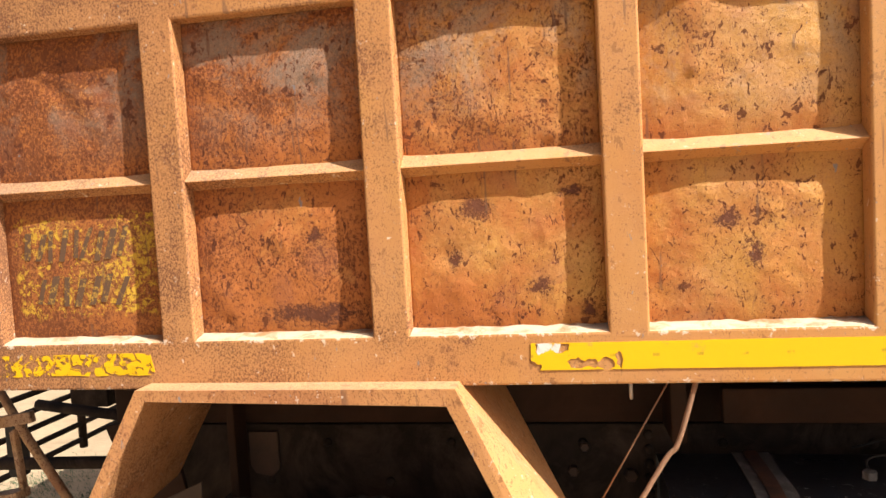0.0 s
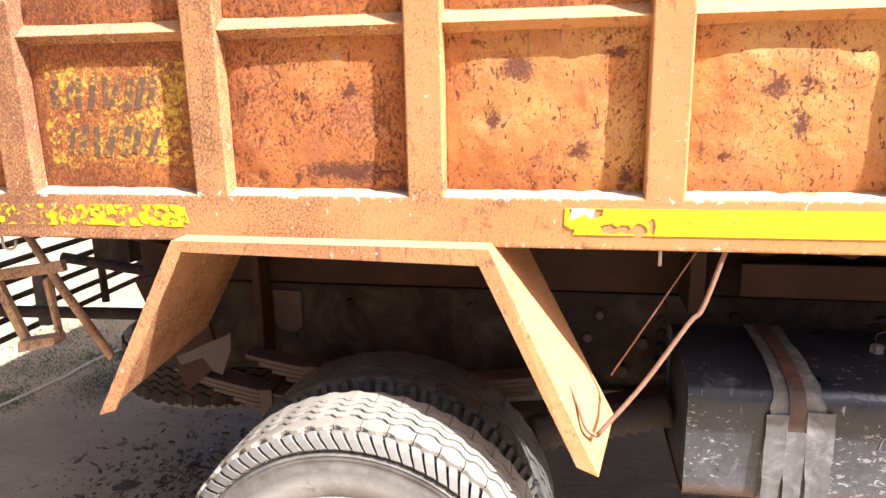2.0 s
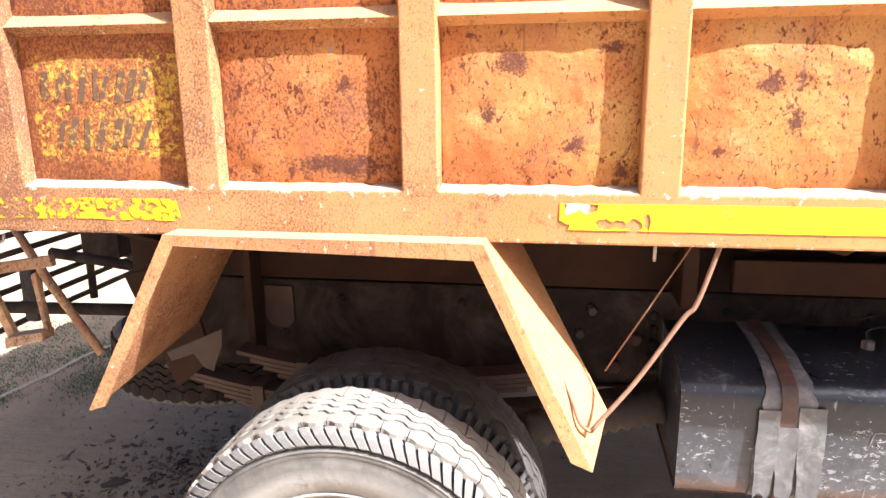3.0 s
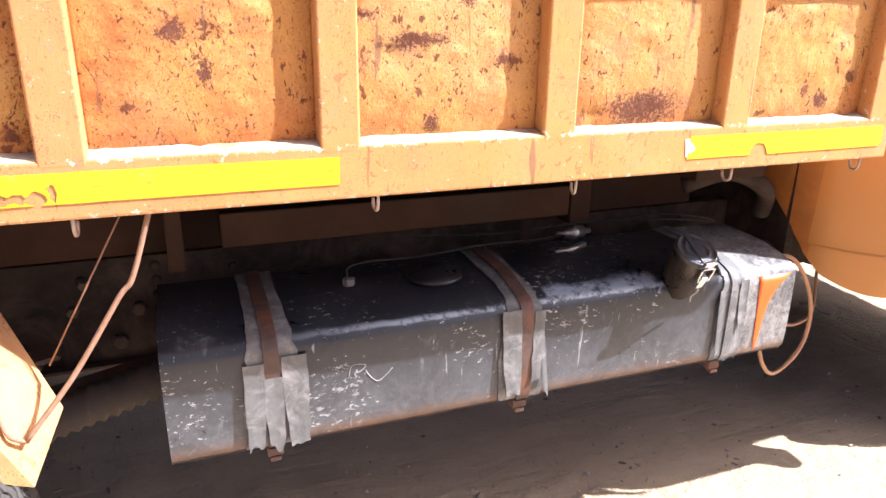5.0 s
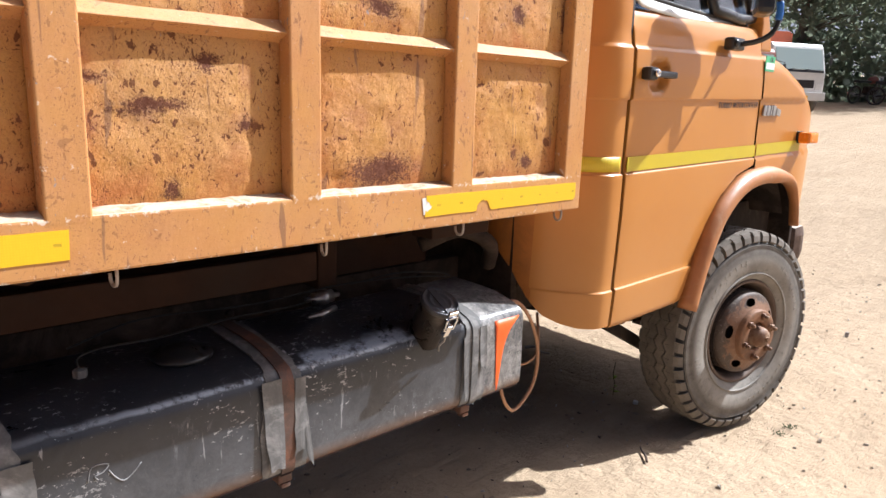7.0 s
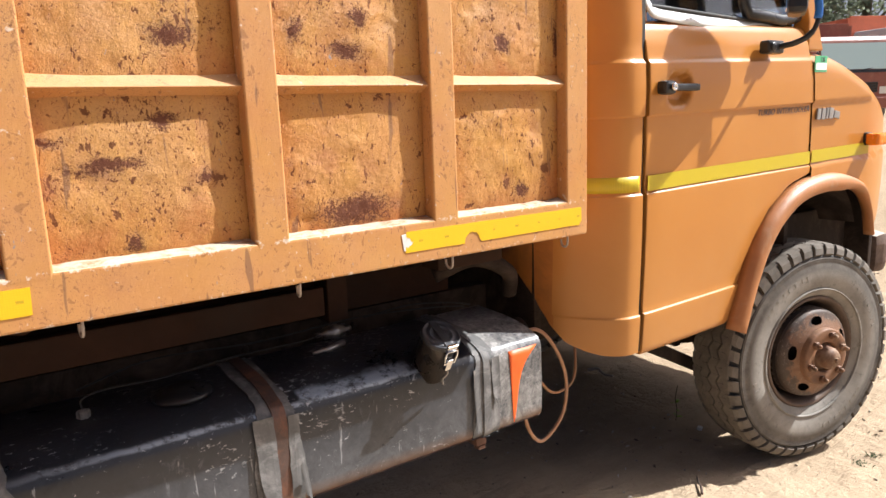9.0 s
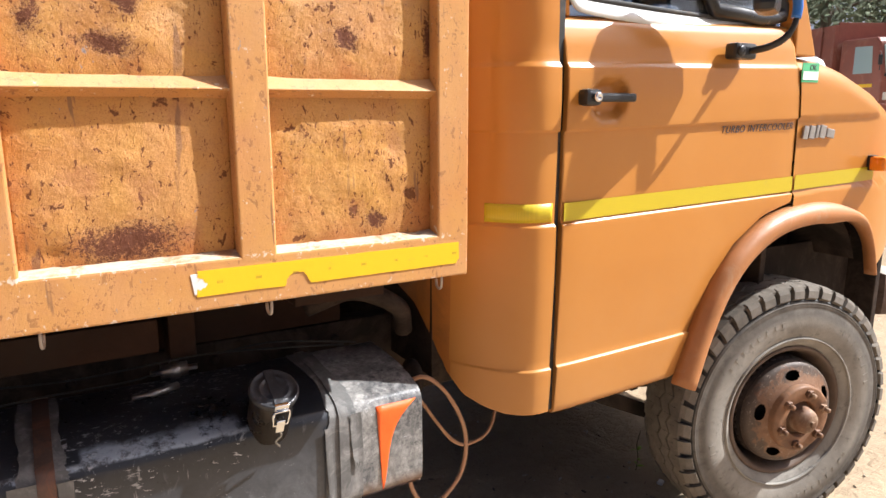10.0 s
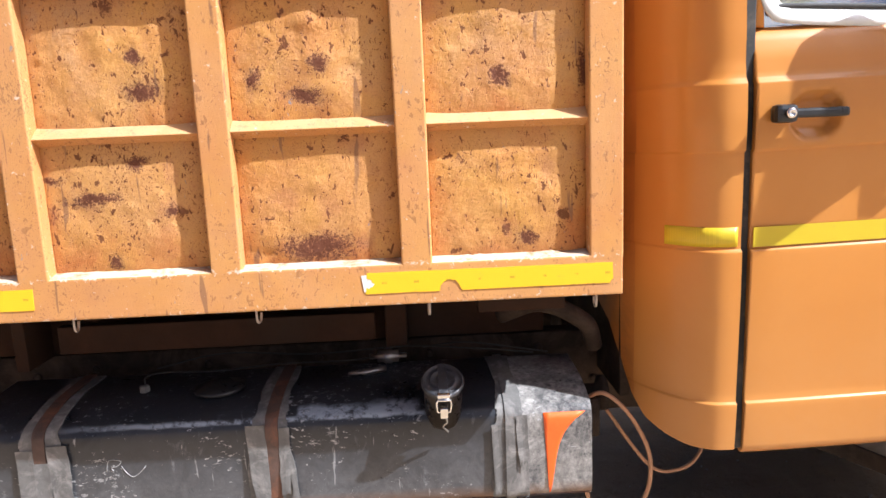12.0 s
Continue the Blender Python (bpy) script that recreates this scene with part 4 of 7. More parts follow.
def build_wheel(name, m, label, parent_thing, dish, pitch, lug, hub=True, bolts=6, lugs=0, slant=0.3, face=None, rk=1.0):
    w = new(name)
    w.empty_display_size = 0.1
    w.parent = parent_thing
    w.matrix_basis = m
    if label:
        tagged(w, label)
    R = TYRE_R
    W = 0.25

    def inset(r):
        return r * rk if r <= 0.276 else r + (rk - 1) * 0.276 * max(0.0, (0.352 - r) / 0.076)

    prof = [(0.262, -0.062), (0.268, -0.040), (0.285, -0.020), (0.318, -0.004), (0.350, 0.0), (0.385, -0.003), (0.395, -0.007), (0.398, -0.005), (0.412, -0.010), (0.424, -0.022), (0.440, -0.034), (R - 0.018, -0.044)]
    prof += [(R - 0.012, -W / 2)]
    prof += [(r, -W - h) for r, h in prof[-2::-1]]
    bm = bmesh.new()
    prof = [(inset(r), h) for r, h in prof]
    lathe(bm, prof, 72, caps=False)
    # raised ring and ribs on the sidewall
    for q in (0.300, 0.408):
        ring = inset(q)
        lathe(bm, [(ring - 0.004, -0.012), (ring - 0.002, -0.004 if q < 0.35 else -0.006), (ring + 0.002, -0.004 if q < 0.35 else -0.006), (ring + 0.004, -0.014)], 72, caps=False)
    for i in range(60):
        a = 2 * math.pi * i / 60
        q = pose(0, 0, 0, 0, -math.degrees(a), 0)
        if not lugs and i % 15 in (2, 3, 4, 5, 6, 7, 8, 9):
            box(bm, (0.338, 0.0015, -0.003), (0.338 + 0.018, -0.0010, 0.003 + 0.003 * (i % 3)), 0, q)
    part("tyre", bm, tyre_mat, w, "dusty black truck tyre")
    bm = bmesh.new()
    for h in (0.0, -W):
        k = 1 if h == 0.0 else -1
        lathe(bm, [(r, h + k * q) for r, q in ((0.416, -0.0095), (0.426, -0.0205), (0.442, -0.0325), (R - 0.016, -0.043))], 72, caps=False)
    part("shoulder_groove", bm, rubber_mat, w, "dark shoulder grooves")
    bm = bmesh.new()
    n = pitch
    if lugs:
        hex_tread(bm, n, R, W)
    else:
        zigzag_tread(bm, n, R)
    # shoulder lugs
    n = lugs or n
    for side in (0, 1):
        lug_bm = bmesh.new() if lugs else bm
        for i in range(n):
            a = 360.0 * i / n
            t = bmesh.new()
            half = math.pi * R / n * lug
            if lugs:
                pts = [(R - 0.014, -0.036), (R - 0.012, -0.026), (0.446, -0.015), (0.424, -0.005), (0.415, -0.014), (0.44, -0.036)]
            else:
                pts = [(R - 0.003, -0.045), (R - 0.006, -0.028), (0.450, -0.014), (0.427, -0.006), (0.419, -0.014), (0.44, -0.04)]
            lo = [t.verts.new((r, -h, -half + (R - r) * slant)) for r, h in pts]
            hi = [t.verts.new((r, -h, half * 0.9 + (R - r) * slant)) for r, h in pts]
            t.faces.new(lo)
            t.faces.new(hi[::-1])
            for j in range(6):
                t.faces.new((lo[j], hi[j], hi[(j + 1) % 6], lo[(j + 1) % 6]))
            mm = pose(0, 0, 0, 0, a, 0)
            if lugs and not side and face is cream_tread_mat:
                first = again(first, "shoulder_lug", mm, w) if i else part("shoulder_lug", t, lug_mat, w, "grey slanted shoulder lug")
                continue
            if side:
                mm = Matrix.Translation((0, W, 0)) @ Matrix.Diagonal((1, -1, 1, 1)) @ mm
            join(lug_bm, t, mm)
        if lugs and lug_bm.verts:
            row = part("shoulder_lugs", lug_bm, lug_mat if face is cream_tread_mat else shade_tread_mat, w, "grey slanted shoulder lugs")
            row["kind"] = "stuff"
    base = bmesh.new()
    lathe(base, [(R - 0.0155, -0.036), (R - 0.0115, -0.060), (R - 0.0112, -W / 2), (R - 0.0115, -W + 0.060), (R - 0.0155, -W + 0.036)], 72, caps=False)
    part("tread_groove", base, groove_mat, w, "dark tread grooves")
    part("tread", bm, face or tread_mat, w, "worn zigzag tread with shoulder lugs")
    # rim
    bm = bmesh.new()
    lathe(bm, [(inset(r), h) for r, h in ((0.258, -0.075), (0.262, -0.045), (0.276, -0.034), (0.276, -0.028), (0.268, -0.024), (0.258, -0.030), (0.250, -0.045), (0.243, -0.058), (0.238, -0.100), (0.226, -0.125), (0.224, -0.21))], 64, caps=False)
    part("rim", bm, rim_mat, w, "dusty worn steel rim")
    # disc with hand holes
    bm = bmesh.new()
    prof = [(0.219, dish - 0.105), (0.217, dish - 0.066), (0.211, dish - 0.052), (0.204, dish - 0.046)]
    prof += [(0.200 - 0.0022 * i, dish - 0.044 + 0.0009 * i) for i in range(26)]
    prof += [(0.139, dish - 0.018), (0.120, dish - 0.017)]
    lathe(bm, [(inset(r), h) for r, h in prof], 192, caps=False)
    kill = []
    for f in bm.faces:
        c = f.calc_center_median()
        r = math.hypot(c.x, c.z) / rk
        if not 0.142 < r < 0.198 or len(f.verts) > 4:
            continue
        for j in range(5):
            a = math.atan2(c.z, c.x) - 2 * math.pi * (j + 0.35) / 5
            a = (a + math.pi) % (2 * math.pi) - math.pi
            if (a * 0.166 / 0.034) ** 2 + ((r - 0.170) / 0.019) ** 2 < 1:
                kill.append(f)
                break
    bmesh.ops.delete(bm, geom=kill, context="FACES")
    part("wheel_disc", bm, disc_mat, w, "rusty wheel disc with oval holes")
    bm = bmesh.new()
    lathe(bm, [(inset(r), h) for r, h in ((0.137, dish - 0.022), (0.1365, dish + 0.002), (0.134, dish + 0.007), (0.128, dish + 0.009), (0.078, dish + 0.009), (0.073, dish + 0.005), (0.070, dish - 0.030))], 64, caps=False)
    part("hub_plate", bm, plate_mat, w, "rust-orange centre plate")
    bm = bmesh.new()
    lathe(bm, [(inset(0.219), dish - 0.20), (inset(0.219), dish - 0.075), (0.0001, dish - 0.070)], 40)
    part("brake_drum", bm, dark_mat, w)
    if hub:
        bm = bmesh.new()
        lathe(bm, [(0.067, dish - 0.03), (0.060, dish - 0.010), (0.047, dish - 0.006), (0.047, dish + 0.020), (0.044, dish + 0.034), (0.036, dish + 0.046), (0.022, dish + 0.053), (0.0001, dish + 0.055)], 40)
        lathe(bm, [(0.011, dish + 0.048), (0.011, dish + 0.064), (0.0001, dish + 0.065)], 6, smooth=False)
        part("hub", bm, hub_mat, w, "rusty hub cap")
        for i in range(bolts):
            a = 2 * math.pi * (i + 0.3) / bolts
            bm = bmesh.new()
            q = Matrix.Translation((0.106 * rk * math.cos(a), 0, 0.106 * rk * math.sin(a)))
            lathe(bm, [(0.0165, dish + 0.004), (0.0165, dish + 0.020), (0.014, dish + 0.023), (0.0001, dish + 0.023)], 6, q, False)
            lathe(bm, [(0.0085, dish + 0.02), (0.0085, dish + 0.038), (0.0001, dish + 0.039)], 12, q)
            part("wheel_nut", bm, hub_mat, w)
    return w


front_wheel = build_wheel("front_wheel", pose(3.425, 0.018, 0.488, 0, 0, -12) @ Matrix.Scale(1.045, 4), "dusty front wheel, turned slightly, with rusty hub", truck, 0.038, 44, 0.70, rk=0.89)
rear_wheel = build_wheel("rear_wheel", Matrix.Translation((-0.590, -0.148, 0.422)) @ Matrix.Diagonal((0.918, 0.95, 0.918, 1)), "dusty outer rear wheel", truck, -0.13, 46, 0.66, True, 6, 92, -0.75, cream_tread_mat)
build_wheel("inner_rear_wheel", Matrix.Translation((-0.590, 0.105, 0.422)) @ Matrix.Diagonal((0.918, 0.95, 0.918, 1)), "inner twin of the rear wheel", truck, -0.16, 46, 0.50, False, 6, 92, -0.2, shade_tread_mat)
for nm, q in (("far_front_wheel", pose(3.425, BED_WIDE - 0.005, 0.488, 0, 0, 168) @ Matrix.Scale(1.045, 4)), ("far_rear_wheel", pose(-0.590, BED_WIDE + 0.15, 0.422, 0, 0, 180)), ("far_rear_wheel", pose(-0.590, BED_WIDE - 0.105, 0.422, 0, 0, 180))):
    src = front_wheel if "front" in nm else rear_wheel
    c = copy_thing(src, q)
    c.name = nm
    c["label"] = "dusty wheel on the far side"
spare = copy_thing(rear_wheel, pose(-1.42, 1.05, 0.42, 86, 0, 0))
spare.name = "spare_wheel"
spare["label"] = "spare wheel slung below the bed"
# the spare's tyre and tread get a near-black material to paint in shade
for _o in spare.children_recursive:
    if _o.name.startswith(("tread", "tyre")):
        _o.material_slots[0].link = "OBJECT"
        _o.material_slots[0].material = dark_mat

# ---- chassis ----
bm = bmesh.new()
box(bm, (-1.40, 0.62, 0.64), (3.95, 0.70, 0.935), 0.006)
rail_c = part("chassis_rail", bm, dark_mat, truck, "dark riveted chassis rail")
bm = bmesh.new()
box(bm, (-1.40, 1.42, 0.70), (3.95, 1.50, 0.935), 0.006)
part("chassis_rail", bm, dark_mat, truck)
for i in range(22):
    bm = bmesh.new()
    lathe(bm, [(0.014, 0.0), (0.013, 0.006), (0.008, 0.010), (0.0001, 0.011)], 10)
    part("rivet", bm, dark_mat, rail_c, m=pose(-1.0 + 0.19 * i, 0.62, 0.76 + (0.12 if i % 2 else 0)))
for i in range(6):
    again(rail_c.children[0], "rivet", pose(0.131, 0.62, 0.905 - 0.042 * i), rail_c)
for x, z, r in ((-0.045, 0.871, 0.014), (-0.079, 0.80, 0.016), (0.08, 0.789, 0.020), (0.19, 0.712, 0.018), (0.023, 0.70, 0.022), (0.165, 0.741, 0.014)):
    bm = bmesh.new()
    lathe(bm, [(r, 0.0), (r, 0.014), (r * 0.8, 0.018), (0.0001, 0.018)], 6, pose(x, 0.62, z), False)
    part("bolt", bm, spring_mat, rail_c)
bm = bmesh.new()
prism(bm, [(-1.06, 0.915), (-0.966, 0.915), (-0.966, 0.80), (-0.99, 0.775), (-1.045, 0.785), (-1.06, 0.81)], "y", 0.606, 0.62, 0.003)
part("gusset_plate", bm, spring_mat, rail_c, "dusty gusset plate on the rail")
bm = bmesh.new()
box(bm, (-1.08, 0.596, 0.632), (0.6, 0.64, 0.642), 0.002)
part("rail_lip", bm, spring_mat, rail_c, "dusty brown lower lip")
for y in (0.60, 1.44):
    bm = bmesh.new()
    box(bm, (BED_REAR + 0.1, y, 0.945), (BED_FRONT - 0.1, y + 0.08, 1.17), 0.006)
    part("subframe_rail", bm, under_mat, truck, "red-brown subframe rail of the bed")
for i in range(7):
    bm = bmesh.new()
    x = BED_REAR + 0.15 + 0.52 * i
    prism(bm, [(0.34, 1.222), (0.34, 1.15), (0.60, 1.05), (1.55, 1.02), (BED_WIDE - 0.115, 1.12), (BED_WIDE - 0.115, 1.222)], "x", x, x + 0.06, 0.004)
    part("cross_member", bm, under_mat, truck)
bm = bmesh.new()
tube(bm, [(-0.6, 0.1, 0.47), (-0.6, 0.8, 0.47), (-0.6, 0.92, 0.47), (-0.6, 1.06, 0.47), (-0.6, 1.2, 0.47), (-0.6, 1.32, 0.47), (-0.6, 2.02, 0.47)], [0.07, 0.075, 0.14, 0.19, 0.14, 0.075, 0.07], 16)
part("rear_axle", bm, dark_mat, truck)
bm = bmesh.new()
tube(bm, [(3.43, 0.2, 0.47), (3.43, 0.4, 0.44), (3.43, 1.7, 0.44), (3.43, 1.92, 0.47)], 0.05, 12)
part("front_axle", bm, dark_mat, truck)
bm = bmesh.new()
tube(bm, [(-0.5, 1.06, 0.5), (0.1, 1.06, 0.56), (2.4, 1.06, 0.72)], 0.045, 14)
part("drive_shaft", bm, dark_mat, truck)
bm = bmesh.new()
pts, rad = [], []
for i in range(25):
    f = i / 24
    pts.append((-0.22 + 0.36 * f, 0.41, 0.585 + 0.098 * f))
    rad.append(0.052 if i % 2 else 0.041)
tube(bm, pts, rad, 18)
part("ribbed_hose", bm, simple("dusty ribbed rubber", (0.05, 0.037, 0.029), 0.8, 0, 0.3, 20, (0.12, 0.085, 0.06), (0.5, 0.75)), truck, "ribbed black rubber duct")


def leaf_spring(x, y, z, leaves, half, rise, wide=0.075):
    sp = new("leaf_spring")
    sp.parent = truck
    sp.matrix_basis = pose(x, y, z)
    tagged(sp, "stack of dusty spring leaves")
    for k in range(leaves):
        bm = bmesh.new()
        L = half * (1 - 0.085 * k)
        rows = []
        for i in range(17):
            u = -L + 2 * L * i / 16
            zz = rise * (u / half) ** 2 - 0.0145 * k
            rows.append([(u, -wide / 2, zz), (u, wide / 2, zz)])
        sheet(bm, rows, False)
        thick(bm, 0.012)
        part("leaf", bm, spring_mat, sp)
    for u in (-0.08, 0.06):
        bm = bmesh.new()
        box(bm, (u, -wide / 2 - 0.012, -0.0145 * leaves - 0.03), (u + 0.022, wide / 2 + 0.012, 0.03), 0.004)
        part("clamp", bm, spring_mat, sp)
    bm = bmesh.new()
    box(bm, (-half * 0.62, -wide / 2 - 0.008, rise * 0.36 - 0.085), (-half * 0.62 + 0.04, wide / 2 + 0.008, rise * 0.36 + 0.022), 0.004)
    part("clamp", bm, spring_mat, sp)
    return sp


leaf_spring(-0.60, 0.50, 0.585, 8, 0.74, 0.10)
leaf_spring(-0.60, 0.50, 0.686, 4, 0.50, 0.055)
leaf_spring(-0.60, 1.62, 0.63, 8, 0.74, 0.13)
leaf_spring(3.43, 0.55, 0.52, 6, 0.55, 0.10)
leaf_spring(3.43, 1.57, 0.52, 6, 0.55, 0.10)

# ---- fuel tank ----
TANK = [(0.50, 0.576), (0.205, 0.576), (0.180, 0.580), (0.168, 0.593), (0.1645, 0.64), (0.1640, 0.77), (0.1655, 0.822), (0.173, 0.842), (0.190, 0.857), (0.24, 0.873), (0.33, 0.888), (0.50, 0.893)]


def tank_section(off):
    c = Vector((0.40, 0.73))
    return [tuple(Vector(p) + (Vector(p) - c).normalized() * off) for p in TANK]


def smooth_section(pts, steps=4):
    return [(q.x, q.y) for q in curve([(a, b, 0) for a, b in pts], steps)]


tank = new("fuel_tank")
tank.parent = truck
tagged(tank, "long black fuel tank with scraped paint")
bm = bmesh.new()
sec = smooth_section(TANK)
rows = []
for i in range(41):
    x = 0.136 + (1.925 - 0.136) * i / 40
    rows.append([(x, y + 0.0015 * noise.noise(Vector((x * 5, y * 9, z * 9))), z) for y, z in sec])
sheet(bm, rows)
for x in (0.142, 1.919):
    bm.faces.new([bm.verts.new((x, y, z)) for y, z in sec])
bm.faces.new([bm.verts.new(p) for p in ((0.136, 0.50, 0.576), (1.925, 0.50, 0.576), (1.925, 0.50, 0.893), (0.136, 0.50, 0.893))])
part("tank_shell", bm, tank_mat, tank)


def tank_band(x0, x1, off, mat, name, label, seed=0, wobble=0.004, lo=0):
    bm = bmesh.new()
    s = smooth_section(tank_section(off))
    rows = []
    for k, (y, z) in enumerate(s):
        flare = 1.0 if wobble < 0.002 else 0.55 + 0.45 * min(1.0, max(0.0, (0.95 - z) / 0.25))
        half = (x1 - x0) / 2 * (1 - flare)
        a = half + wobble * (noise.noise(Vector((k * 0.23, seed * 3.1, 0))) + 0.6 * noise.noise(Vector((k * 1.7, seed * 3.1, 2))))
        b = -half + wobble * (noise.noise(Vector((k * 0.23, seed * 3.1, 7))) + 0.6 * noise.noise(Vector((k * 1.9, seed * 3.1, 9))))
        rows.append([(x0 + a + (x1 - x0 + b - a) * j / 4, y, z) for j in range(5)])
    sheet(bm, rows[lo:], False)
    thick(bm, 0.0035)
    return part(name, bm, mat, tank, label)


tank_band(0.300, 0.440, 0.004, lining_mat, "strap_lining", "torn grey rubber lining", 1, 0.008, 4)
tank_band(0.352, 0.386, 0.009, strap_mat, "tank_strap", "rusty steel tank strap", 2, 0.001)
tank_band(0.945, 1.075, 0.004, lining_mat, "strap_lining", "torn grey rubber lining", 3, 0.010, 4)
tank_band(0.998, 1.034, 0.009, strap_mat, "tank_strap", "rusty steel tank strap", 4, 0.001)
tank_band(1.640, 1.740, 0.004, lining_mat, "strap_lining", "torn grey rubber lining", 5, 0.009, 4)
tank_band(1.676, 1.704, 0.009, lining_mat, "tank_strap", "dusty steel tank strap", 6, 0.001)


def lining_flap(x0, x1, top, foot, seed, curl, lean=0.0):
    """A loose strip of torn lining that hangs over the strap."""
    rnd = random.Random(seed)
    bm = bmesh.new()
    rows = []
    for i in range(13):
        f = i / 12
        z = top + (foot - top) * f
        taper = 1.0 - 0.25 * f ** 3
        mid, half = (x0 + x1) / 2 + lean * f, (x1 - x0) / 2 * taper
        row = []
        for j in range(5):
            x = mid + half * (j / 2 - 1) + (0.0035 * noise.noise(Vector((i * 0.5, seed * 2.3, j))) if j in (0, 4) else 0)
            row.append((x, 0.1558 - 0.5 * curl * f ** 2 - 0.0006 * math.sin(j * 1.3 + seed), z + (rnd.uniform(-0.012, 0.012) if i == 12 else 0)))
        rows.append(row)
    sheet(bm, rows, False)
    thick(bm, 0.0015)
    return part("lining_flap", bm, lining_mat, tank, "loose torn flap of grey lining")


for a, b, top, foot, seed, curl, lean in ((0.305, 0.352, 0.805, 0.590, 1, 0.006, -0.004), (0.349, 0.393, 0.765, 0.580, 2, 0.004, 0.0), (0.390, 0.448, 0.815, 0.584, 3, 0.006, 0.006),
                                          (0.944, 0.998, 0.845, 0.612, 4, 0.010, 0.010), (1.036, 1.068, 0.835, 0.630, 5, 0.010, -0.006), (1.050, 1.068, 0.76, 0.592, 6, 0.014, 0.020),
                                          (1.636, 1.660, 0.81, 0.606, 7, 0.006, 0.004), (1.706, 1.738, 0.835, 0.690, 8, 0.006, 0.004)):
    lining_flap(a, b, top, foot, seed, curl, lean)
for x in (0.368, 1.024, 1.687):
    bm = bmesh.new()
    box(bm, (x - 0.02, 0.19, 0.535), (x + 0.02, 0.64, 0.562), 0.004)
    tube(bm, [(x, 0.20, 0.60), (x, 0.20, 0.520)], 0.007, 8)
    box(bm, (x - 0.013, 0.187, 0.523), (x + 0.013, 0.213, 0.535), 0.002)
    part("tank_bracket", bm, strap_mat, tank, "rusty bracket with bolt")
# filler neck and cap
neck = pose(1.503, 0.184, 0.863, 30, 0, 0) @ Matrix.Scale(0.95, 4)
bm = bmesh.new()
spin = neck @ pose(0, 0, 0, -90, 0, 0)
lathe(bm, [(0.056, -0.04), (0.056, 0.10), (0.058, 0.104), (0.058, 0.118)], 36, neck @ pose(0, 0, 0, -90, 0, 0))
filler = part("filler_neck", bm, simple("brown-black enamel", (0.035, 0.027, 0.022), 0.3, 0.3, 0.3, 20, (0.12, 0.10, 0.085), (0.6, 0.85)), tank, "brown-black filler neck")
bm = bmesh.new()
lathe(bm, [(0.060, 0.104), (0.0625, 0.107), (0.0625, 0.117), (0.060, 0.121), (0.056, 0.122), (0.054, 0.119), (0.040, 0.119), (0.038, 0.122), (0.034, 0.122), (0.032, 0.119), (0.014, 0.119), (0.012, 0.123), (0.0001, 0.1235)], 40, spin)
box(bm, (-0.013, -0.060, 0.1195), (0.013, 0.060, 0.1235), 0.0015, neck)
part("filler_cap", bm, simple("worn black cap enamel", (0.045, 0.045, 0.05), 0.38, 0.2, 0.3, 40, (0.17, 0.17, 0.175), (0.56, 0.74)), filler, "black ribbed filler cap")
bm = bmesh.new()
loop = [(-0.019, -0.070, 0.115), (0.019, -0.070, 0.115), (0.021, -0.072, 0.100), (0.019, -0.074, 0.068), (-0.019, -0.074, 0.068), (-0.021, -0.072, 0.100), (-0.019, -0.070, 0.115)]
tube(bm, [neck @ Vector(q) for q in loop], 0.0032, 8)
box(bm, (-0.011, -0.078, 0.040), (0.011, -0.060, 0.084), 0.003, neck)
box(bm, (-0.018, -0.068, 0.112), (0.018, -0.058, 0.134), 0.002, neck)
part("cap_clasp", bm, chrome_mat, filler, "bright wire clasp")
bm = bmesh.new()
tube(bm, [neck @ Vector(q) for q in curve([(0.0, -0.07, 0.045), (0.008, -0.074, 0.02), (-0.004, -0.075, 0.0), (0.01, -0.072, -0.03)])], 0.003, 6)
part("cap_chain", bm, steel_mat, filler)
# orange brush mark
bm = bmesh.new()
rows = []
for i in range(13):
    f = i / 12
    z = 0.834 - 0.242 * f
    lft = 1.785 + 0.014 * f
    wid = 0.072 * (1 - f) ** 5 + 0.045 * (1 - f) ** 0.8 + 0.004
    y = 0.1615 if z < 0.815 else 0.1615 + (z - 0.815) * 0.25
    rows.append([(lft + wid * j / 6, y, z) for j in range(7)])
sheet(bm, rows)
thick(bm, 0.001)
part("brush_mark", bm, orange_mat, tank, "orange paint daub")
# pale scratched squiggle
bm = bmesh.new()
for line in ([(0.545, 0.728), (0.555, 0.760), (0.588, 0.757), (0.576, 0.742), (0.560, 0.738), (0.566, 0.728)], [(0.588, 0.742), (0.600, 0.722), (0.618, 0.708), (0.640, 0.722), (0.655, 0.738)]):
    tube(bm, curve([(x, 0.1632, z) for x, z in line], 3), 0.0013, 5)
part("scratch", bm, simple("bare scratched primer", (0.30, 0.30, 0.30), 0.6, 0, 0.3, 120), tank, "pale scratched squiggle")
# fittings behind the tank
bm = bmesh.new()
q = pose(1.335, 0.485, 0.920, 0, 0, 90)
lathe(bm, [(0.008, -0.06), (0.008, -0.035), (0.020, -0.034), (0.020, -0.012), (0.024, -0.010), (0.024, 0.012), (0.020, 0.014), (0.020, 0.034), (0.008, 0.036), (0.008, 0.06), (0.0001, 0.06)], 18, q)
part("breather_valve", bm, steel_mat, tank, "small grey metal valve")
bm = bmesh.new()
tube(bm, [(1.215, 0.38, 0.904), (1.26, 0.38, 0.905), (1.261, 0.38, 0.905), (1.33, 0.41, 0.905)], [0.006, 0.006, 0.010, 0.010], 10)
part("hose_union", bm, steel_mat, tank)
bm = bmesh.new()
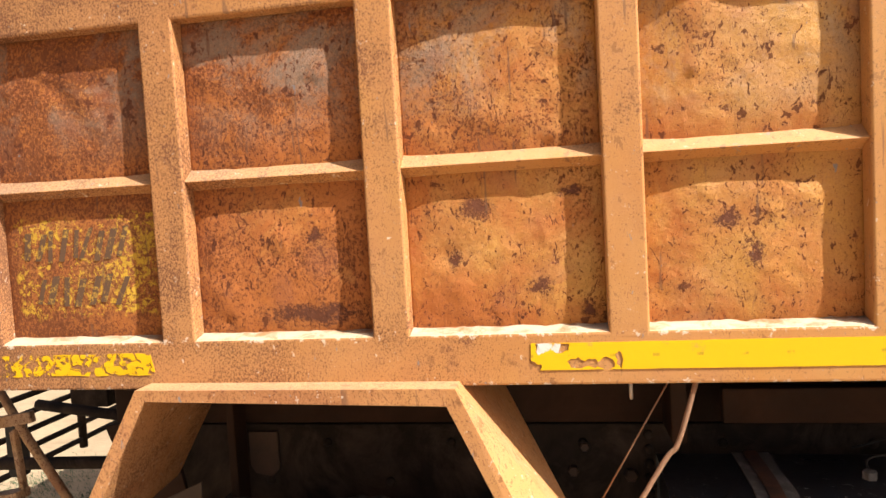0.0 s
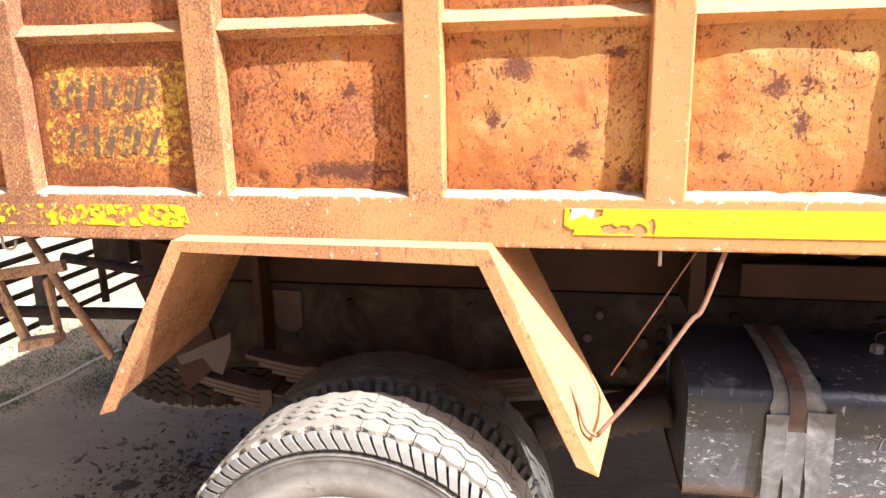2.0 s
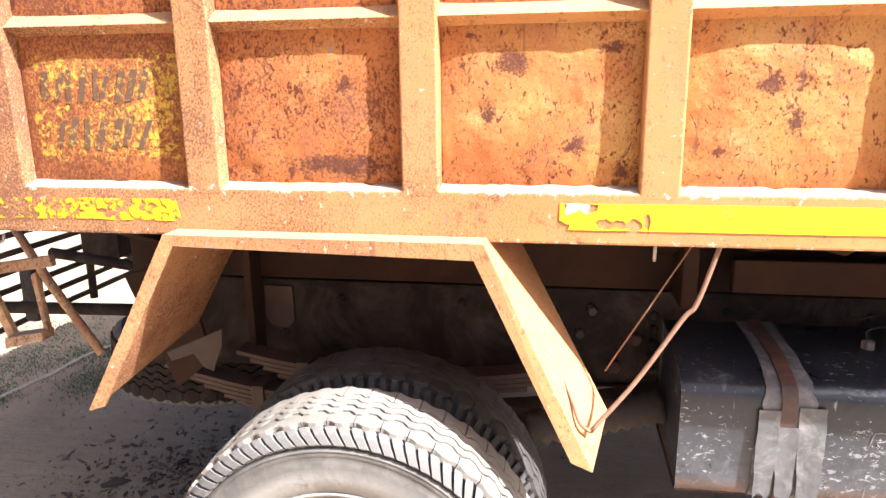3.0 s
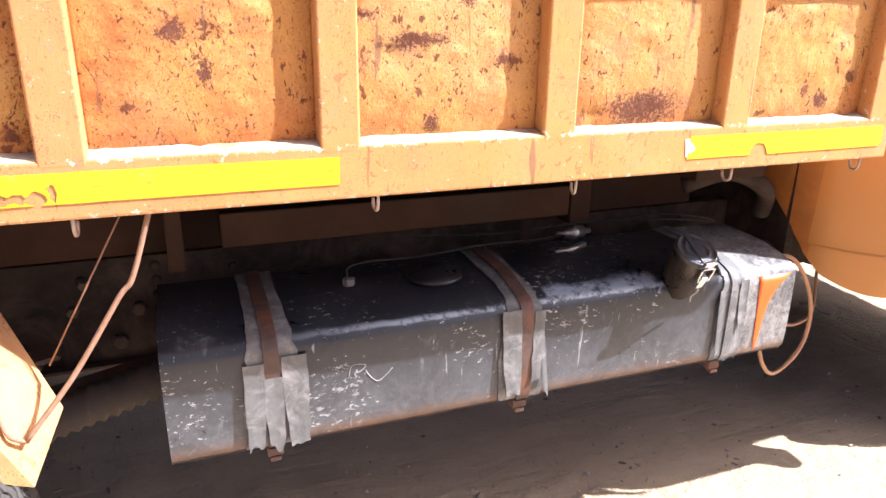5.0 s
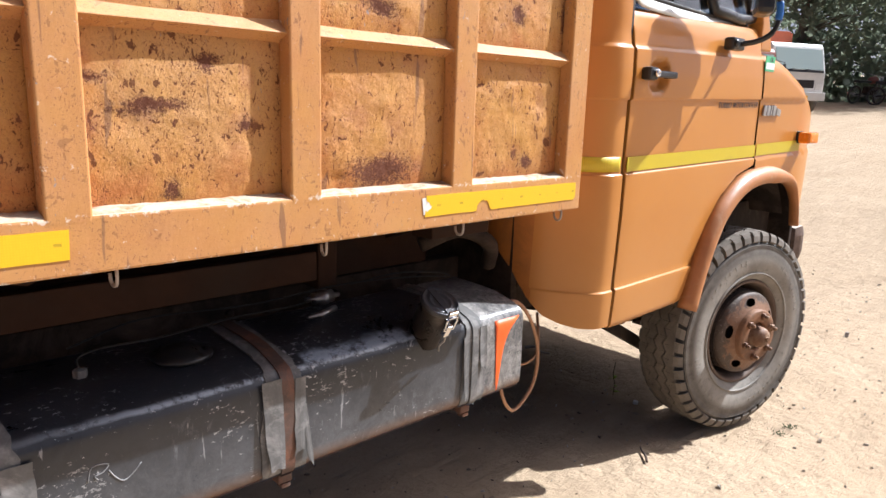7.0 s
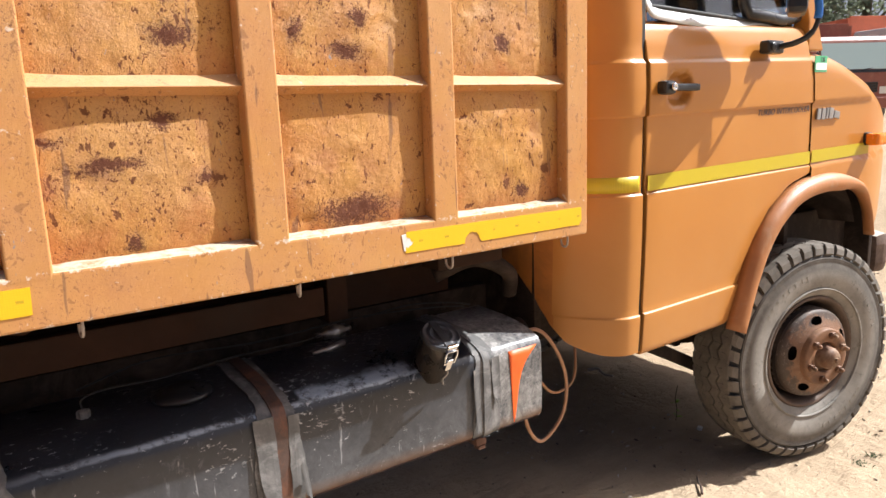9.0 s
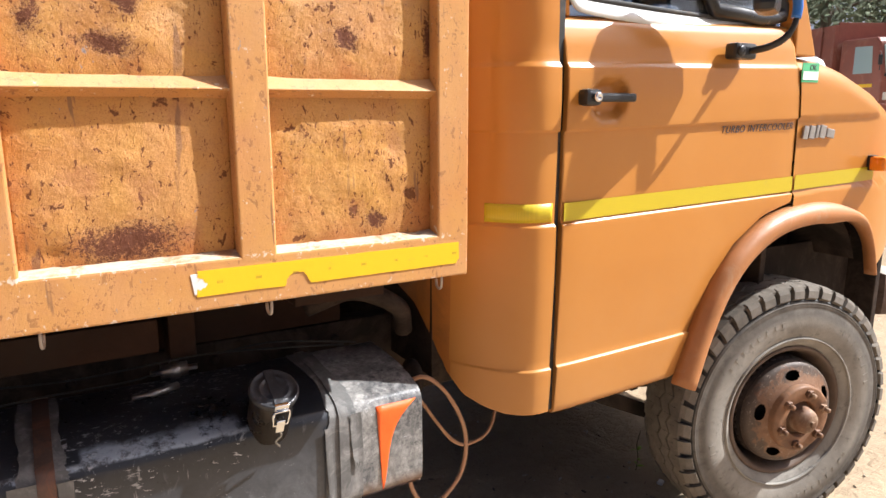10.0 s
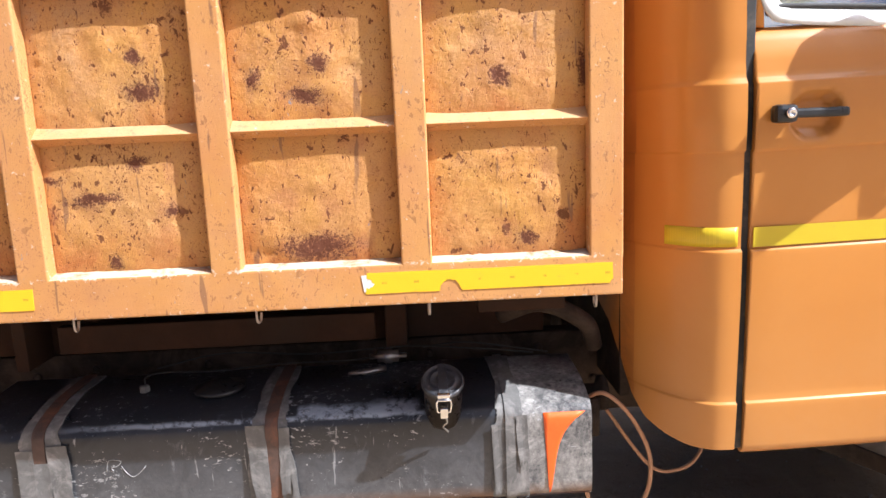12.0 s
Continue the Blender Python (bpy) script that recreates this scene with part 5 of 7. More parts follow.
lathe(bm, [(0.075, 0.0), (0.075, 0.012), (0.045, 0.018), (0.030, 0.030), (0.0001, 0.031)], 28, Matrix.Translation((0.828, 0.345, 0.887)) @ pose(0, 0, 0, -90, 0, 0))
part("level_sender", bm, plastic_mat, tank, "round black level sender")
bm = bmesh.new()
lathe(bm, [(0.016, 0.0), (0.016, 0.018), (0.009, 0.022), (0.0001, 0.023)], 6, Matrix.Translation((0.597, 0.355, 0.888)) @ pose(0, 0, 0, -90, 0, 0), False)
part("drain_plug", bm, lining_mat, tank)
for pts, r in (([(0.597, 0.36, 0.905), (0.60, 0.37, 0.93), (0.66, 0.38, 0.938), (0.80, 0.40, 0.928), (1.0, 0.43, 0.93), (1.2, 0.44, 0.926), (1.29, 0.48, 0.92)], 0.0026),
               ([(0.60, 0.46, 0.925), (0.8, 0.52, 0.945), (1.1, 0.50, 0.935), (1.4, 0.47, 0.955), (1.62, 0.38, 0.965), (1.80, 0.42, 0.93)], 0.003),
               ([(1.45, 0.50, 0.94), (1.58, 0.42, 0.975), (1.72, 0.38, 0.965), (1.85, 0.45, 0.92)], 0.003)):
    bm = bmesh.new()
    tube(bm, curve(pts), r, 6)
    part("fuel_line", bm, wire_mat, tank, "thin black fuel line")
# hoses at the tank's front end
for pts, r in (([(1.93, 0.32, 0.80), (1.985, 0.26, 0.845), (2.065, 0.25, 0.768), (2.122, 0.25, 0.636), (2.105, 0.25, 0.506), (2.01, 0.25, 0.430), (1.945, 0.25, 0.485), (1.915, 0.26, 0.61)], 0.0065),
               ([(1.99, 0.40, 0.80), (2.047, 0.40, 0.706), (2.168, 0.40, 0.536), (2.252, 0.40, 0.510), (2.336, 0.42, 0.544), (2.42, 0.5, 0.66)], 0.006)):
    bm = bmesh.new()
    tube(bm, curve(pts), r, 10)
    part("fuel_hose", bm, hose_mat, truck, "looped tan rubber hose")
bm = bmesh.new()
tube(bm, [(1.93, 0.38, 0.80), (1.99, 0.38, 0.80), (2.0, 0.38, 0.80), (2.02, 0.38, 0.80)], [0.03, 0.03, 0.055, 0.055], 18)
tube(bm, [(1.96, 0.30, 0.70), (1.96, 0.30, 0.82)], 0.022, 12)
part("fuel_filter", bm, dark_mat, truck, "oily dark filter housing")
# ropes that tie the guard
bm = bmesh.new()
tube(bm, curve([(-0.078, -0.062, 0.838), (0.01, -0.03, 0.94), (0.095, -0.005, 1.065), (0.122, 0.0, 1.10), (0.165, 0.02, 1.225)]), 0.0050, 8)
tube(bm, curve([(-0.078, -0.062, 0.838), (-0.100, -0.070, 0.86), (-0.118, -0.045, 0.90), (-0.142, -0.02, 0.945)]), 0.004, 8)
part("tie_rope", bm, rope_mat, truck, "tan tie rope")
bm = bmesh.new()
tube(bm, [(-0.045, 0.06, 0.92), (0.12, 0.04, 1.22)], 0.0018, 6)
part("tie_wire", bm, rope_mat, truck)

# ---- cab ----
PROFILE = [(0.722, 0.084), (0.735, 0.073), (0.80, 0.068), (0.869, 0.0640), (0.8715, 0.0645), (0.8730, 0.0655), (0.8765, 0.0718), (0.8780, 0.0723), (0.90, 0.0723), (1.0, 0.068), (1.15, 0.063), (1.289, 0.0620), (1.293, 0.0625), (1.2945, 0.0635), (1.2985, 0.0712), (1.300, 0.0717), (1.33, 0.0715), (1.44, 0.069), (1.548, 0.0680), (1.551, 0.0675), (1.555, 0.0585), (1.558, 0.0580), (1.64, 0.056), (1.719, 0.0588), (1.7225, 0.0592), (1.7240, 0.0602), (1.7310, 0.0655), (1.7335, 0.0675), (1.7380, 0.0700), (1.79, 0.078), (1.825, 0.090), (1.848, 0.100), (1.862, 0.120)]


def side_y(z):
    for (a, ya), (b, yb) in zip(PROFILE, PROFILE[1:]):
        if z <= b:
            return ya + (yb - ya) * max(0.0, (z - a) / (b - a))
    return PROFILE[-1][1]


def lerp_table(table, v):
    if v <= table[0][0]:
        return table[0][1]
    for (a, fa), (b, fb) in zip(table, table[1:]):
        if v <= b:
            return fa + (fb - fa) * (v - a) / (b - a)
    return table[-1][1]


LIFT = 0.022      # the cab rises a little towards its nose


def lift(x):
    return LIFT * (x - 2.312)


SHUT = [(1.32, 3.366), (1.57, 3.354), (1.77, 3.326), (1.87, 3.318)]
ARCH = [(2.825, 0.715), (2.888, 0.885), (2.968, 1.035), (3.072, 1.150), (3.215, 1.233), (3.378, 1.268), (3.580, 1.270), (3.800, 1.212), (3.905, 1.095), (3.965, 0.955)]
ARCH_UP = [(z, x) for x, z in ARCH[:6]]
levels = []
for (a, _), (b, _) in zip(PROFILE, PROFILE[1:]):
    n = max(1, int((b - a) / 0.012))
    levels += [a + (b - a) * i / n for i in range(n)]
levels.append(PROFILE[-1][0])


def dish(x, z):
    """The pressed recess behind the handle."""
    a, b = abs(x - 2.474) / 0.060, abs(z - 1.636) / 0.049
    e = max(a, b, (a + b) / 1.5)
    return 0.030 * min(1.0, max(0.0, (1.08 - e) / 0.14))


def build_door():
    bm = bmesh.new()
    rows = []
    for z in levels:
        right = min(lerp_table(SHUT, z), lerp_table(ARCH_UP, z))
        xs = [2.321 + (right - 2.321) * i / 128 for i in range(129)]
        rows.append([(x, side_y(z) + 0.004 * (abs(i - 64) / 64) ** 6 + dish(x, z), z + lift(x)) for i, x in enumerate(xs)])
    shell(bm, rows, (0, 0.018, 0))
    door = part("cab_door", bm, cab_mat, truck, "orange cab door with pressed creases")
    tape_strip(2.327, 3.360, 1.304, 1.356, cab_tape_mat, door, 0.0695, "faded yellow reflective tape", LIFT, 0.001, 12)
    # handle over its pressed recess
    bm = bmesh.new()
    box(bm, (2.366, 0.022, 1.632), (2.540, 0.036, 1.656), 0.007)
    box(bm, (2.354, 0.020, 1.621), (2.410, 0.062, 1.667), 0.013)
    box(bm, (2.514, 0.032, 1.632), (2.537, 0.066, 1.654), 0.004)
    part("door_handle", bm, plastic_mat, door, "black pull handle")
    bm = bmesh.new()
    lathe(bm, [(0.013, 0.0), (0.013, 0.010), (0.010, 0.012), (0.004, 0.0115), (0.004, 0.006), (0.0001, 0.006)], 20, pose(2.386, 0.019, 1.645))
    part("lock", bm, chrome_mat, door, "bright key lock")
    # lettering below the middle crease
    txt = bpy.data.curves.new("lettering", "FONT")
    txt.body = "TURBO INTERCOOLER"
    txt.size, txt.shear, txt.extrude = 0.036, 0.25, 0.0006
    txt.space_character = 1.12
    ob = new("door_lettering", txt)
    dep = bpy.context.evaluated_depsgraph_get()
    me = bpy.data.meshes.new_from_object(ob.evaluated_get(dep))
    bpy.data.objects.remove(ob)
    me.materials.clear()
    me.materials.append(letter_mat)
    xs = [v.co.x for v in me.vertices]
    k = 0.366 / (max(xs) - min(xs))
    ob = new("door_lettering", me)
    ob.parent = door
    ob.matrix_basis = Matrix.Translation((2.960, 0.0665, 1.535)) @ pose(0, 0, 0, 90, -1.2, 0) @ Matrix.Diagonal((k, 0.9, 1, 1))
    tagged(ob, "dark grey slanted lettering")
    return door


letter_mat = simple("dark grey lettering", (0.06, 0.055, 0.06), 0.5, 0, 0.2, 60, (0.3, 0.16, 0.08), (0.6, 0.75), relief=0.1)
door = build_door()


def build_corner():
    plan = curve([(2.297, 0.0, 0), (2.262, 0.001, 0), (2.235, 0.006, 0), (2.205, 0.020, 0), (2.175, 0.045, 0), (2.145, 0.080, 0), (2.115, 0.125, 0), (2.088, 0.175, 0), (2.068, 0.23, 0), (2.052, 0.30, 0), (2.044, 0.40, 0), (2.040, 0.6, 0), (2.040, 1.0, 0)], 4)
    bm = bmesh.new()
    foot = [(0.0, 0.738), (0.046, 0.742), (0.095, 0.755), (0.155, 0.78), (0.215, 0.84), (0.27, 0.93), (0.36, 1.02), (0.6, 1.10), (1.0, 1.12)]
    rows = []
    up = levels + [1.95, 2.05, 2.2, 2.35, 2.42]
    for z in up:
        zz = [max(z, lerp_table(foot, p.y)) for p in plan]
        rows.append([(p.x, p.y + (side_y(q) if q < 1.78 else 0.076 + 0.05 * max(0, q - 1.85)) * (1.0 if p.y < 0.3 else 0.5) + (0.0 if p.y < 0.3 else 0.035), q) for p, q in zip(plan, zz)])
    turn = next(i for i, p in enumerate(plan) if p.y > 0.20)
    sheet(bm, [r[:turn + 1] for r in rows])
    bmesh.ops.remove_doubles(bm, verts=bm.verts[:], dist=0.0005)
    bmesh.ops.recalc_face_normals(bm, faces=bm.faces[:])
    back = bmesh.new()
    sheet(back, [r[turn:] for r in rows])
    bmesh.ops.remove_doubles(back, verts=back.verts[:], dist=0.0005)
    bmesh.ops.recalc_face_normals(back, faces=back.faces[:])
    c = part("cab_corner", bm, cab_mat, truck, "rounded orange rear corner of the cab")
    bm = bmesh.new()
    lap = [p for p in plan if 2.125 < p.x < 2.294]
    shell(bm, [[(p.x - 0.0004, p.y + side_y(z) - 0.002, z) for p in lap] for z in (1.306, 1.332, 1.358)], (0, 0.0012, 0))
    part("reflective_tape", bm, cab_tape_mat, c, "faded yellow reflective tape")
    # shade is put into this colour: cab orange, darkened and patched with brown
    part("cab_back", back, simple("orange cab back with painted shade", (0.45, 0.165, 0.03), 0.5, 0, 0.2, 7, (0.16, 0.075, 0.03), (0.5, 0.8), local=False), c, "back of the cab with shade in its colour")
    # dark rubber behind the door gap
    bm = bmesh.new()
    box(bm, (2.285, 0.085, 0.735), (2.325, 0.13, 2.40), 0.004)
    part("door_seal", bm, rubber_mat, c, "dark door seal")
    return c


build_corner()


def build_nose():
    bm = bmesh.new()
    crest = [(3.33, 1.792), (3.45, 1.785), (3.54, 1.773), (3.64, 1.748), (3.76, 1.708), (3.90, 1.658), (4.03, 1.603), (4.12, 1.556), (4.19, 1.510), (4.245, 1.45), (4.27, 1.39)]
    foot = ARCH + [(4.00, 0.965), (4.10, 1.01), (4.27, 1.10)]
    rows = []
    cols = [3.372 + (4.265 - 3.372) * i / 44 for i in range(45)]
    for x in cols:
        top = lerp_table(crest, x)
        low = lerp_table(foot, x)
        pull = 0.62 * max(0.0, x - 3.84) ** 2
        near = max(0.0, 1.0 - (x - 3.372) / 0.20)
        row = []
        for i in range(41):
            z = low + (top - 0.085 - low) * i / 40
            row.append((x + near * (lerp_table(SHUT, z) - 3.366), side_y(min(z - lift(x), 1.72)) + pull, z))
        y0 = row[-1][1]
        for i in range(1, 11):
            a = math.pi / 2 * i / 10
            z = top - 0.085 + 0.085 * math.sin(a)
            row.append((x + near * (lerp_table(SHUT, z) - 3.366), y0 + 0.090 * (1 - math.cos(a)), z))
        row += [(x, 0.36, top + 0.003), (x, 0.6, top + 0.004), (x, 1.06, top + 0.005), (x, 1.8, top + 0.003), (x, 2.0, top), (x, 2.05, top - 0.1), (x, 2.05, low)]
        rows.append(row)
    sheet(bm, rows)
    last = rows[-1]
    bm.faces.new([bm.verts.new((p[0] + 0.001, p[1], p[2])) for p in last])
    nose = part("front_fender", bm, cab_mat, truck, "orange sloping nose and front fender")
    tape_strip(3.374, 3.87, 1.306 + lift(3.374), 1.358 + lift(3.374), cab_tape_mat, nose, 0.0685, "faded yellow reflective tape", LIFT, 0.001, 14)
    # badge, as plain bars
    for i, (dx, w) in enumerate(((0.0, 0.028), (0.036, 0.030), (0.074, 0.016), (0.097, 0.034), (0.140, 0.046))):
        bm = bmesh.new()
        box(bm, (0, -0.010, 0), (w, 0, 0.046 if i < 4 else 0.032), 0.003)
        o = part("badge", bm, steel_mat, nose, "raised chrome badge bars", m=pose(3.382 + dx, 0.067, 1.509 + 0.02 * dx, 0, 9, 0))
    # green sticker with white field
    bm = bmesh.new()
    box(bm, (3.338, 0.0555, 1.700), (3.432, 0.0582, 1.764))
    part("sticker", bm, simple("green sticker", (0.10, 0.48, 0.22), 0.5, 0, 0.1, 30, relief=0), nose, "green and white sticker")
    bm = bmesh.new()
    box(bm, (3.343, 0.0540, 1.708), (3.428, 0.0551, 1.736))
    part("sticker_field", bm, simple("white sticker field", (0.8, 0.85, 0.8), 0.5, 0, 0.05, 30, relief=0), nose, "white field")
    txt = bpy.data.curves.new("sticker_text", "FONT")
    txt.body = "OK"
    txt.size, txt.extrude = 0.026, 0.0004
    ob = new("sticker_text", txt)
    me = bpy.data.meshes.new_from_object(ob.evaluated_get(bpy.context.evaluated_depsgraph_get()))
    bpy.data.objects.remove(ob)
    me.materials.clear()
    me.materials.append(letter_mat)
    ob = new("sticker_text", me)
    ob.parent = nose
    ob.matrix_basis = Matrix.Translation((3.378, 0.0550, 1.741)) @ pose(0, 0, 0, 90, 0, 0)
    # indicator lamp
    bm = bmesh.new()
    box(bm, (3.825, 0.045, 1.378), (3.860, 0.12, 1.436), 0.006)
    part("indicator_base", bm, plastic_mat, nose)
    bm = bmesh.new()
    box(bm, (3.815, -0.002, 1.379), (3.925, 0.058, 1.433), 0.012)
    part("indicator_lens", bm, simple("amber lens", (0.85, 0.24, 0.01), 0.2, 0, 0.1, 50, relief=0), nose, "amber indicator lens")
    return nose


nose = build_nose()


def build_arch():
    pts = curve([(x, 0, z) for x, z in ARCH], 6)
    bm = bmesh.new()
    rows = []
    for i, p in enumerate(pts):
        a, b = pts[max(0, i - 1)], pts[min(len(pts) - 1, i + 1)]
        d = (b - a).normalized()
        n = Vector((d.z, 0, -d.x))
        pull = 0.5 * max(0.0, p.x - 3.84) ** 2
        slim = 1.0 - 0.78 * min(1.0, max(0.0, (p.x - 3.60) / 0.30))
        rows.append([(p.x + n.x * o * slim, 0.06 + (y - 0.06) * (0.3 + 0.7 * slim) + pull, p.z + n.z * o * slim) for o, y in ((-0.006, 0.075), (0.0, 0.050), (0.010, 0.030), (0.028, 0.018), (0.050, 0.018), (0.068, 0.028), (0.076, 0.046), (0.078, 0.12))])
    sheet(bm, rows)
    thick(bm, 0.004)
    part("wheel_arch", bm, trim_mat, truck, "dull orange wheel arch flare")
    bm = bmesh.new()
    rows = []
    for p in pts[3:-3]:
        q = Vector((3.48, 0, 0.8)) + (Vector((p.x, 0, p.z)) - Vector((3.48, 0, 0.8))) * 0.93
        rows.append([(q.x, y, q.z) for y in (0.12, 0.25, 0.40, 0.62)])
    sheet(bm, rows)
    part("wheel_well", bm, dark_mat, truck)
    bm = bmesh.new()
    prism(bm, [(2.98, 0.99), (3.40, 0.955), (3.43, 0.985), (3.90, 0.985), (3.90, 1.23), (3.10, 1.23)], "y", 0.40, 0.41, 0.003)
    prism(bm, [(3.00, 0.72), (3.97, 0.72), (3.97, 1.26), (3.00, 1.26)], "y", 0.60, 0.61, 0.003)
    part("splash_plate", bm, simple("dull brown splash plate", (0.10, 0.068, 0.048), 0.8, 0, 0.25, 8, (0.05, 0.035, 0.026), (0.5, 0.75)), truck, "dull brown splash plate in the wheel well")


build_arch()

# cab inside, windows, roof
for lo, hi, nm in (((2.24, 0.125, 0.78), (2.86, 0.15, 1.80), "door_lining"), ((2.055, 0.34, 0.80), (2.085, 2.02, 2.38), "rear_wall"), ((3.36, 0.16, 0.95), (3.39, 2.02, 1.72), "firewall")):
    bm = bmesh.new()
    box(bm, lo, hi, 0.004)
    part(nm, bm, dark_mat, truck)
bm = bmesh.new()
box(bm, (2.12, 0.34, 0.96), (3.355, 2.02, 1.0), 0.004)
part("cab_floor", bm, dark_mat, truck)
bm = bmesh.new()
rows = []
for x, z, inset in ((2.03, 2.30, 0.14), (2.06, 2.42, 0.16), (2.15, 2.475, 0.20), (2.6, 2.50, 0.22), (2.95, 2.48, 0.2), (3.06, 2.42, 0.17), (3.10, 2.36, 0.15)):
    rows.append([(x, inset, z - 0.06), (x, inset + 0.03, z - 0.01), (x, inset + 0.10, z + 0.01), (x, 1.06, z + 0.03), (x, 2.12 - inset - 0.10, z + 0.01), (x, 2.12 - inset - 0.03, z - 0.01), (x, 2.12 - inset, z - 0.06)])
sheet(bm, rows)
thick(bm, 0.02)
part("cab_roof", bm, cab_mat, truck)
bm = bmesh.new()
tube(bm, [(2.335, 0.125, 1.86), (2.34, 0.19, 2.40)], 0.028, 8)
tube(bm, [(2.34, 0.19, 2.39), (3.07, 0.19, 2.39)], 0.025, 8)
part("window_frame", bm, cab_mat, truck)
bm = bmesh.new()
prism(bm, [(3.330, 1.788), (3.326, 1.90), (3.302, 1.96), (3.09, 2.38), (3.17, 2.38), (3.372, 1.95), (3.442, 1.80), (3.446, 1.788)], "y", 0.082, 0.15, 0.006)
part("windscreen_pillar", bm, cab_mat, truck)
glass_mat = Mat("window glass", (0.9, 0.95, 0.95), 0.02)
glass_mat.b.inputs["Transmission Weight"].default_value = 1.0
glass_mat.b.inputs["IOR"].default_value = 1.45
glass_mat = glass_mat.m
bm = bmesh.new()
sheet(bm, [[(2.36, 0.132, 1.868), (3.30, 0.132, 1.868)], [(2.36, 0.185, 2.38), (3.06, 0.185, 2.38)]], False)
thick(bm, 0.005)
pane = part("side_window", bm, glass_mat, truck, "clear side window")
pane.visible_shadow = False
bm = bmesh.new()
tube(bm, curve([(2.37, 0.128, 2.0), (2.375, 0.124, 1.90), (2.43, 0.131, 1.914), (2.9, 0.131, 1.896), (3.27, 0.131, 1.89)]), 0.008, 8)
part("window_rubber", bm, rubber_mat, truck)
bm = bmesh.new()
sheet(bm, [[(3.40, 0.14, 1.79), (3.46, 1.06, 1.82), (3.40, 1.98, 1.79)], [(3.07, 0.20, 2.38), (3.12, 1.06, 2.40), (3.07, 1.92, 2.38)]])
thick(bm, 0.006)
pane = part("windscreen", bm, glass_mat, truck)
pane.visible_shadow = False
bm = bmesh.new()
box(bm, (2.25, 0.35, 1.0), (2.75, 0.95, 1.5), 0.04)
box(bm, (2.20, 0.35, 1.45), (2.35, 0.95, 2.05), 0.04)
part("seat", bm, plastic_mat, truck)
bm = bmesh.new()
box(bm, (2.03, 2.03, 0.75), (3.38, 2.06, 1.87), 0.004)
part("far_door", bm, cab_mat, truck)
# engine and gear below the cab
bm = bmesh.new()
box(bm, (2.75, 0.78, 0.52), (3.88, 1.36, 1.12), 0.05)
tube(bm, [(2.0, 1.06, 0.74), (2.8, 1.06, 0.74)], 0.16, 14)
part("engine", bm, dark_mat, truck)
bm = bmesh.new()
box(bm, (3.86, 0.40, 0.56), (3.93, 1.75, 1.22), 0.02)
part("radiator", bm, dark_mat, truck)
# added plates, mostly hidden by the tyre, that stop sun reaching the ground
bm = bmesh.new()
box(bm, (3.40, 0.29, 0.48), (4.18, 0.31, 1.06), 0.008)
box(bm, (3.42, 0.313, 0.26), (3.80, 0.327, 0.60), 0.004)
part("spring_hanger", bm, dark_mat, truck)
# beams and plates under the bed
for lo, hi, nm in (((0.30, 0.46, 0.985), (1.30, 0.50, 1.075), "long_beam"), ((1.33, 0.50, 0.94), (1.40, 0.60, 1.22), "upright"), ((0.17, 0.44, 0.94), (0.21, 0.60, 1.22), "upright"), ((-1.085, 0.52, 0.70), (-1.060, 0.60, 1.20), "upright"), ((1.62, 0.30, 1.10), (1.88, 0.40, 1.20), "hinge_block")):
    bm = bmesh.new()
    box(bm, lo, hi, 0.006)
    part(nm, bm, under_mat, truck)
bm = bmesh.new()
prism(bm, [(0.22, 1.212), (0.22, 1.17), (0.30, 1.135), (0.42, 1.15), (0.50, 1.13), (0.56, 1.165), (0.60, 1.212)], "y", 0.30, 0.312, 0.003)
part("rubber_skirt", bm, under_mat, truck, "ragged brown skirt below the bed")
bm = bmesh.new()
tube(bm, curve([(1.70, 0.45, 1.05), (1.82, 0.38, 1.10), (1.95, 0.36, 1.04), (1.99, 0.40, 0.95)]), 0.028, 10)
part("air_pipe", bm, dark_mat, truck)
# bumper and nose stay
_bk = Mat("brown bumper with dust on top", (0.10, 0.065, 0.048), 0.6, spec=0.3)
_n = _bk.noise(14, 5, 0.7)
_t = _bk.mix(_bk.ramp(_n, [(0.35, 0.0), (0.7, 1.0)]), (0.075, 0.046, 0.034), (0.17, 0.115, 0.085))
_up = _bk.axis("Z", _bk.t.nodes.new("ShaderNodeNewGeometry").outputs["Normal"])
_t = _bk.mix(_bk.ramp(_bk.calc("ADD", _up, _bk.calc("MULTIPLY", _bk.calc("SUBTRACT", _n, 0.5), 0.6)), [(0.45, 0.0), (0.75, 0.9)]), _t, (0.50, 0.43, 0.35))
bumper_mat = _bk.colour(_t).bump(_n, 0.3, 0.004).m
bm = bmesh.new()
box(bm, (4.27, 0.160, 0.680), (4.43, 1.96, 0.905), 0.065)
part("bumper", bm, bumper_mat, truck, "brown front bumper with pale dusty top")
# carried down out of view to keep sun off the ground below the cab
bm = bmesh.new()
box(bm, (4.22, 0.185, 0.36), (4.255, 1.93, 1.36), 0.006)
part("grille_panel", bm, dark_mat, truck, "dark panel behind the bumper")
bm = bmesh.new()
box(bm, (-0.45, -0.014, -0.028), (0.45, 0.014, 0.028), 0.006, pose(2.98, 0.42, 0.47, 0, 26, 8))
part("steering_link", bm, dark_mat, truck)

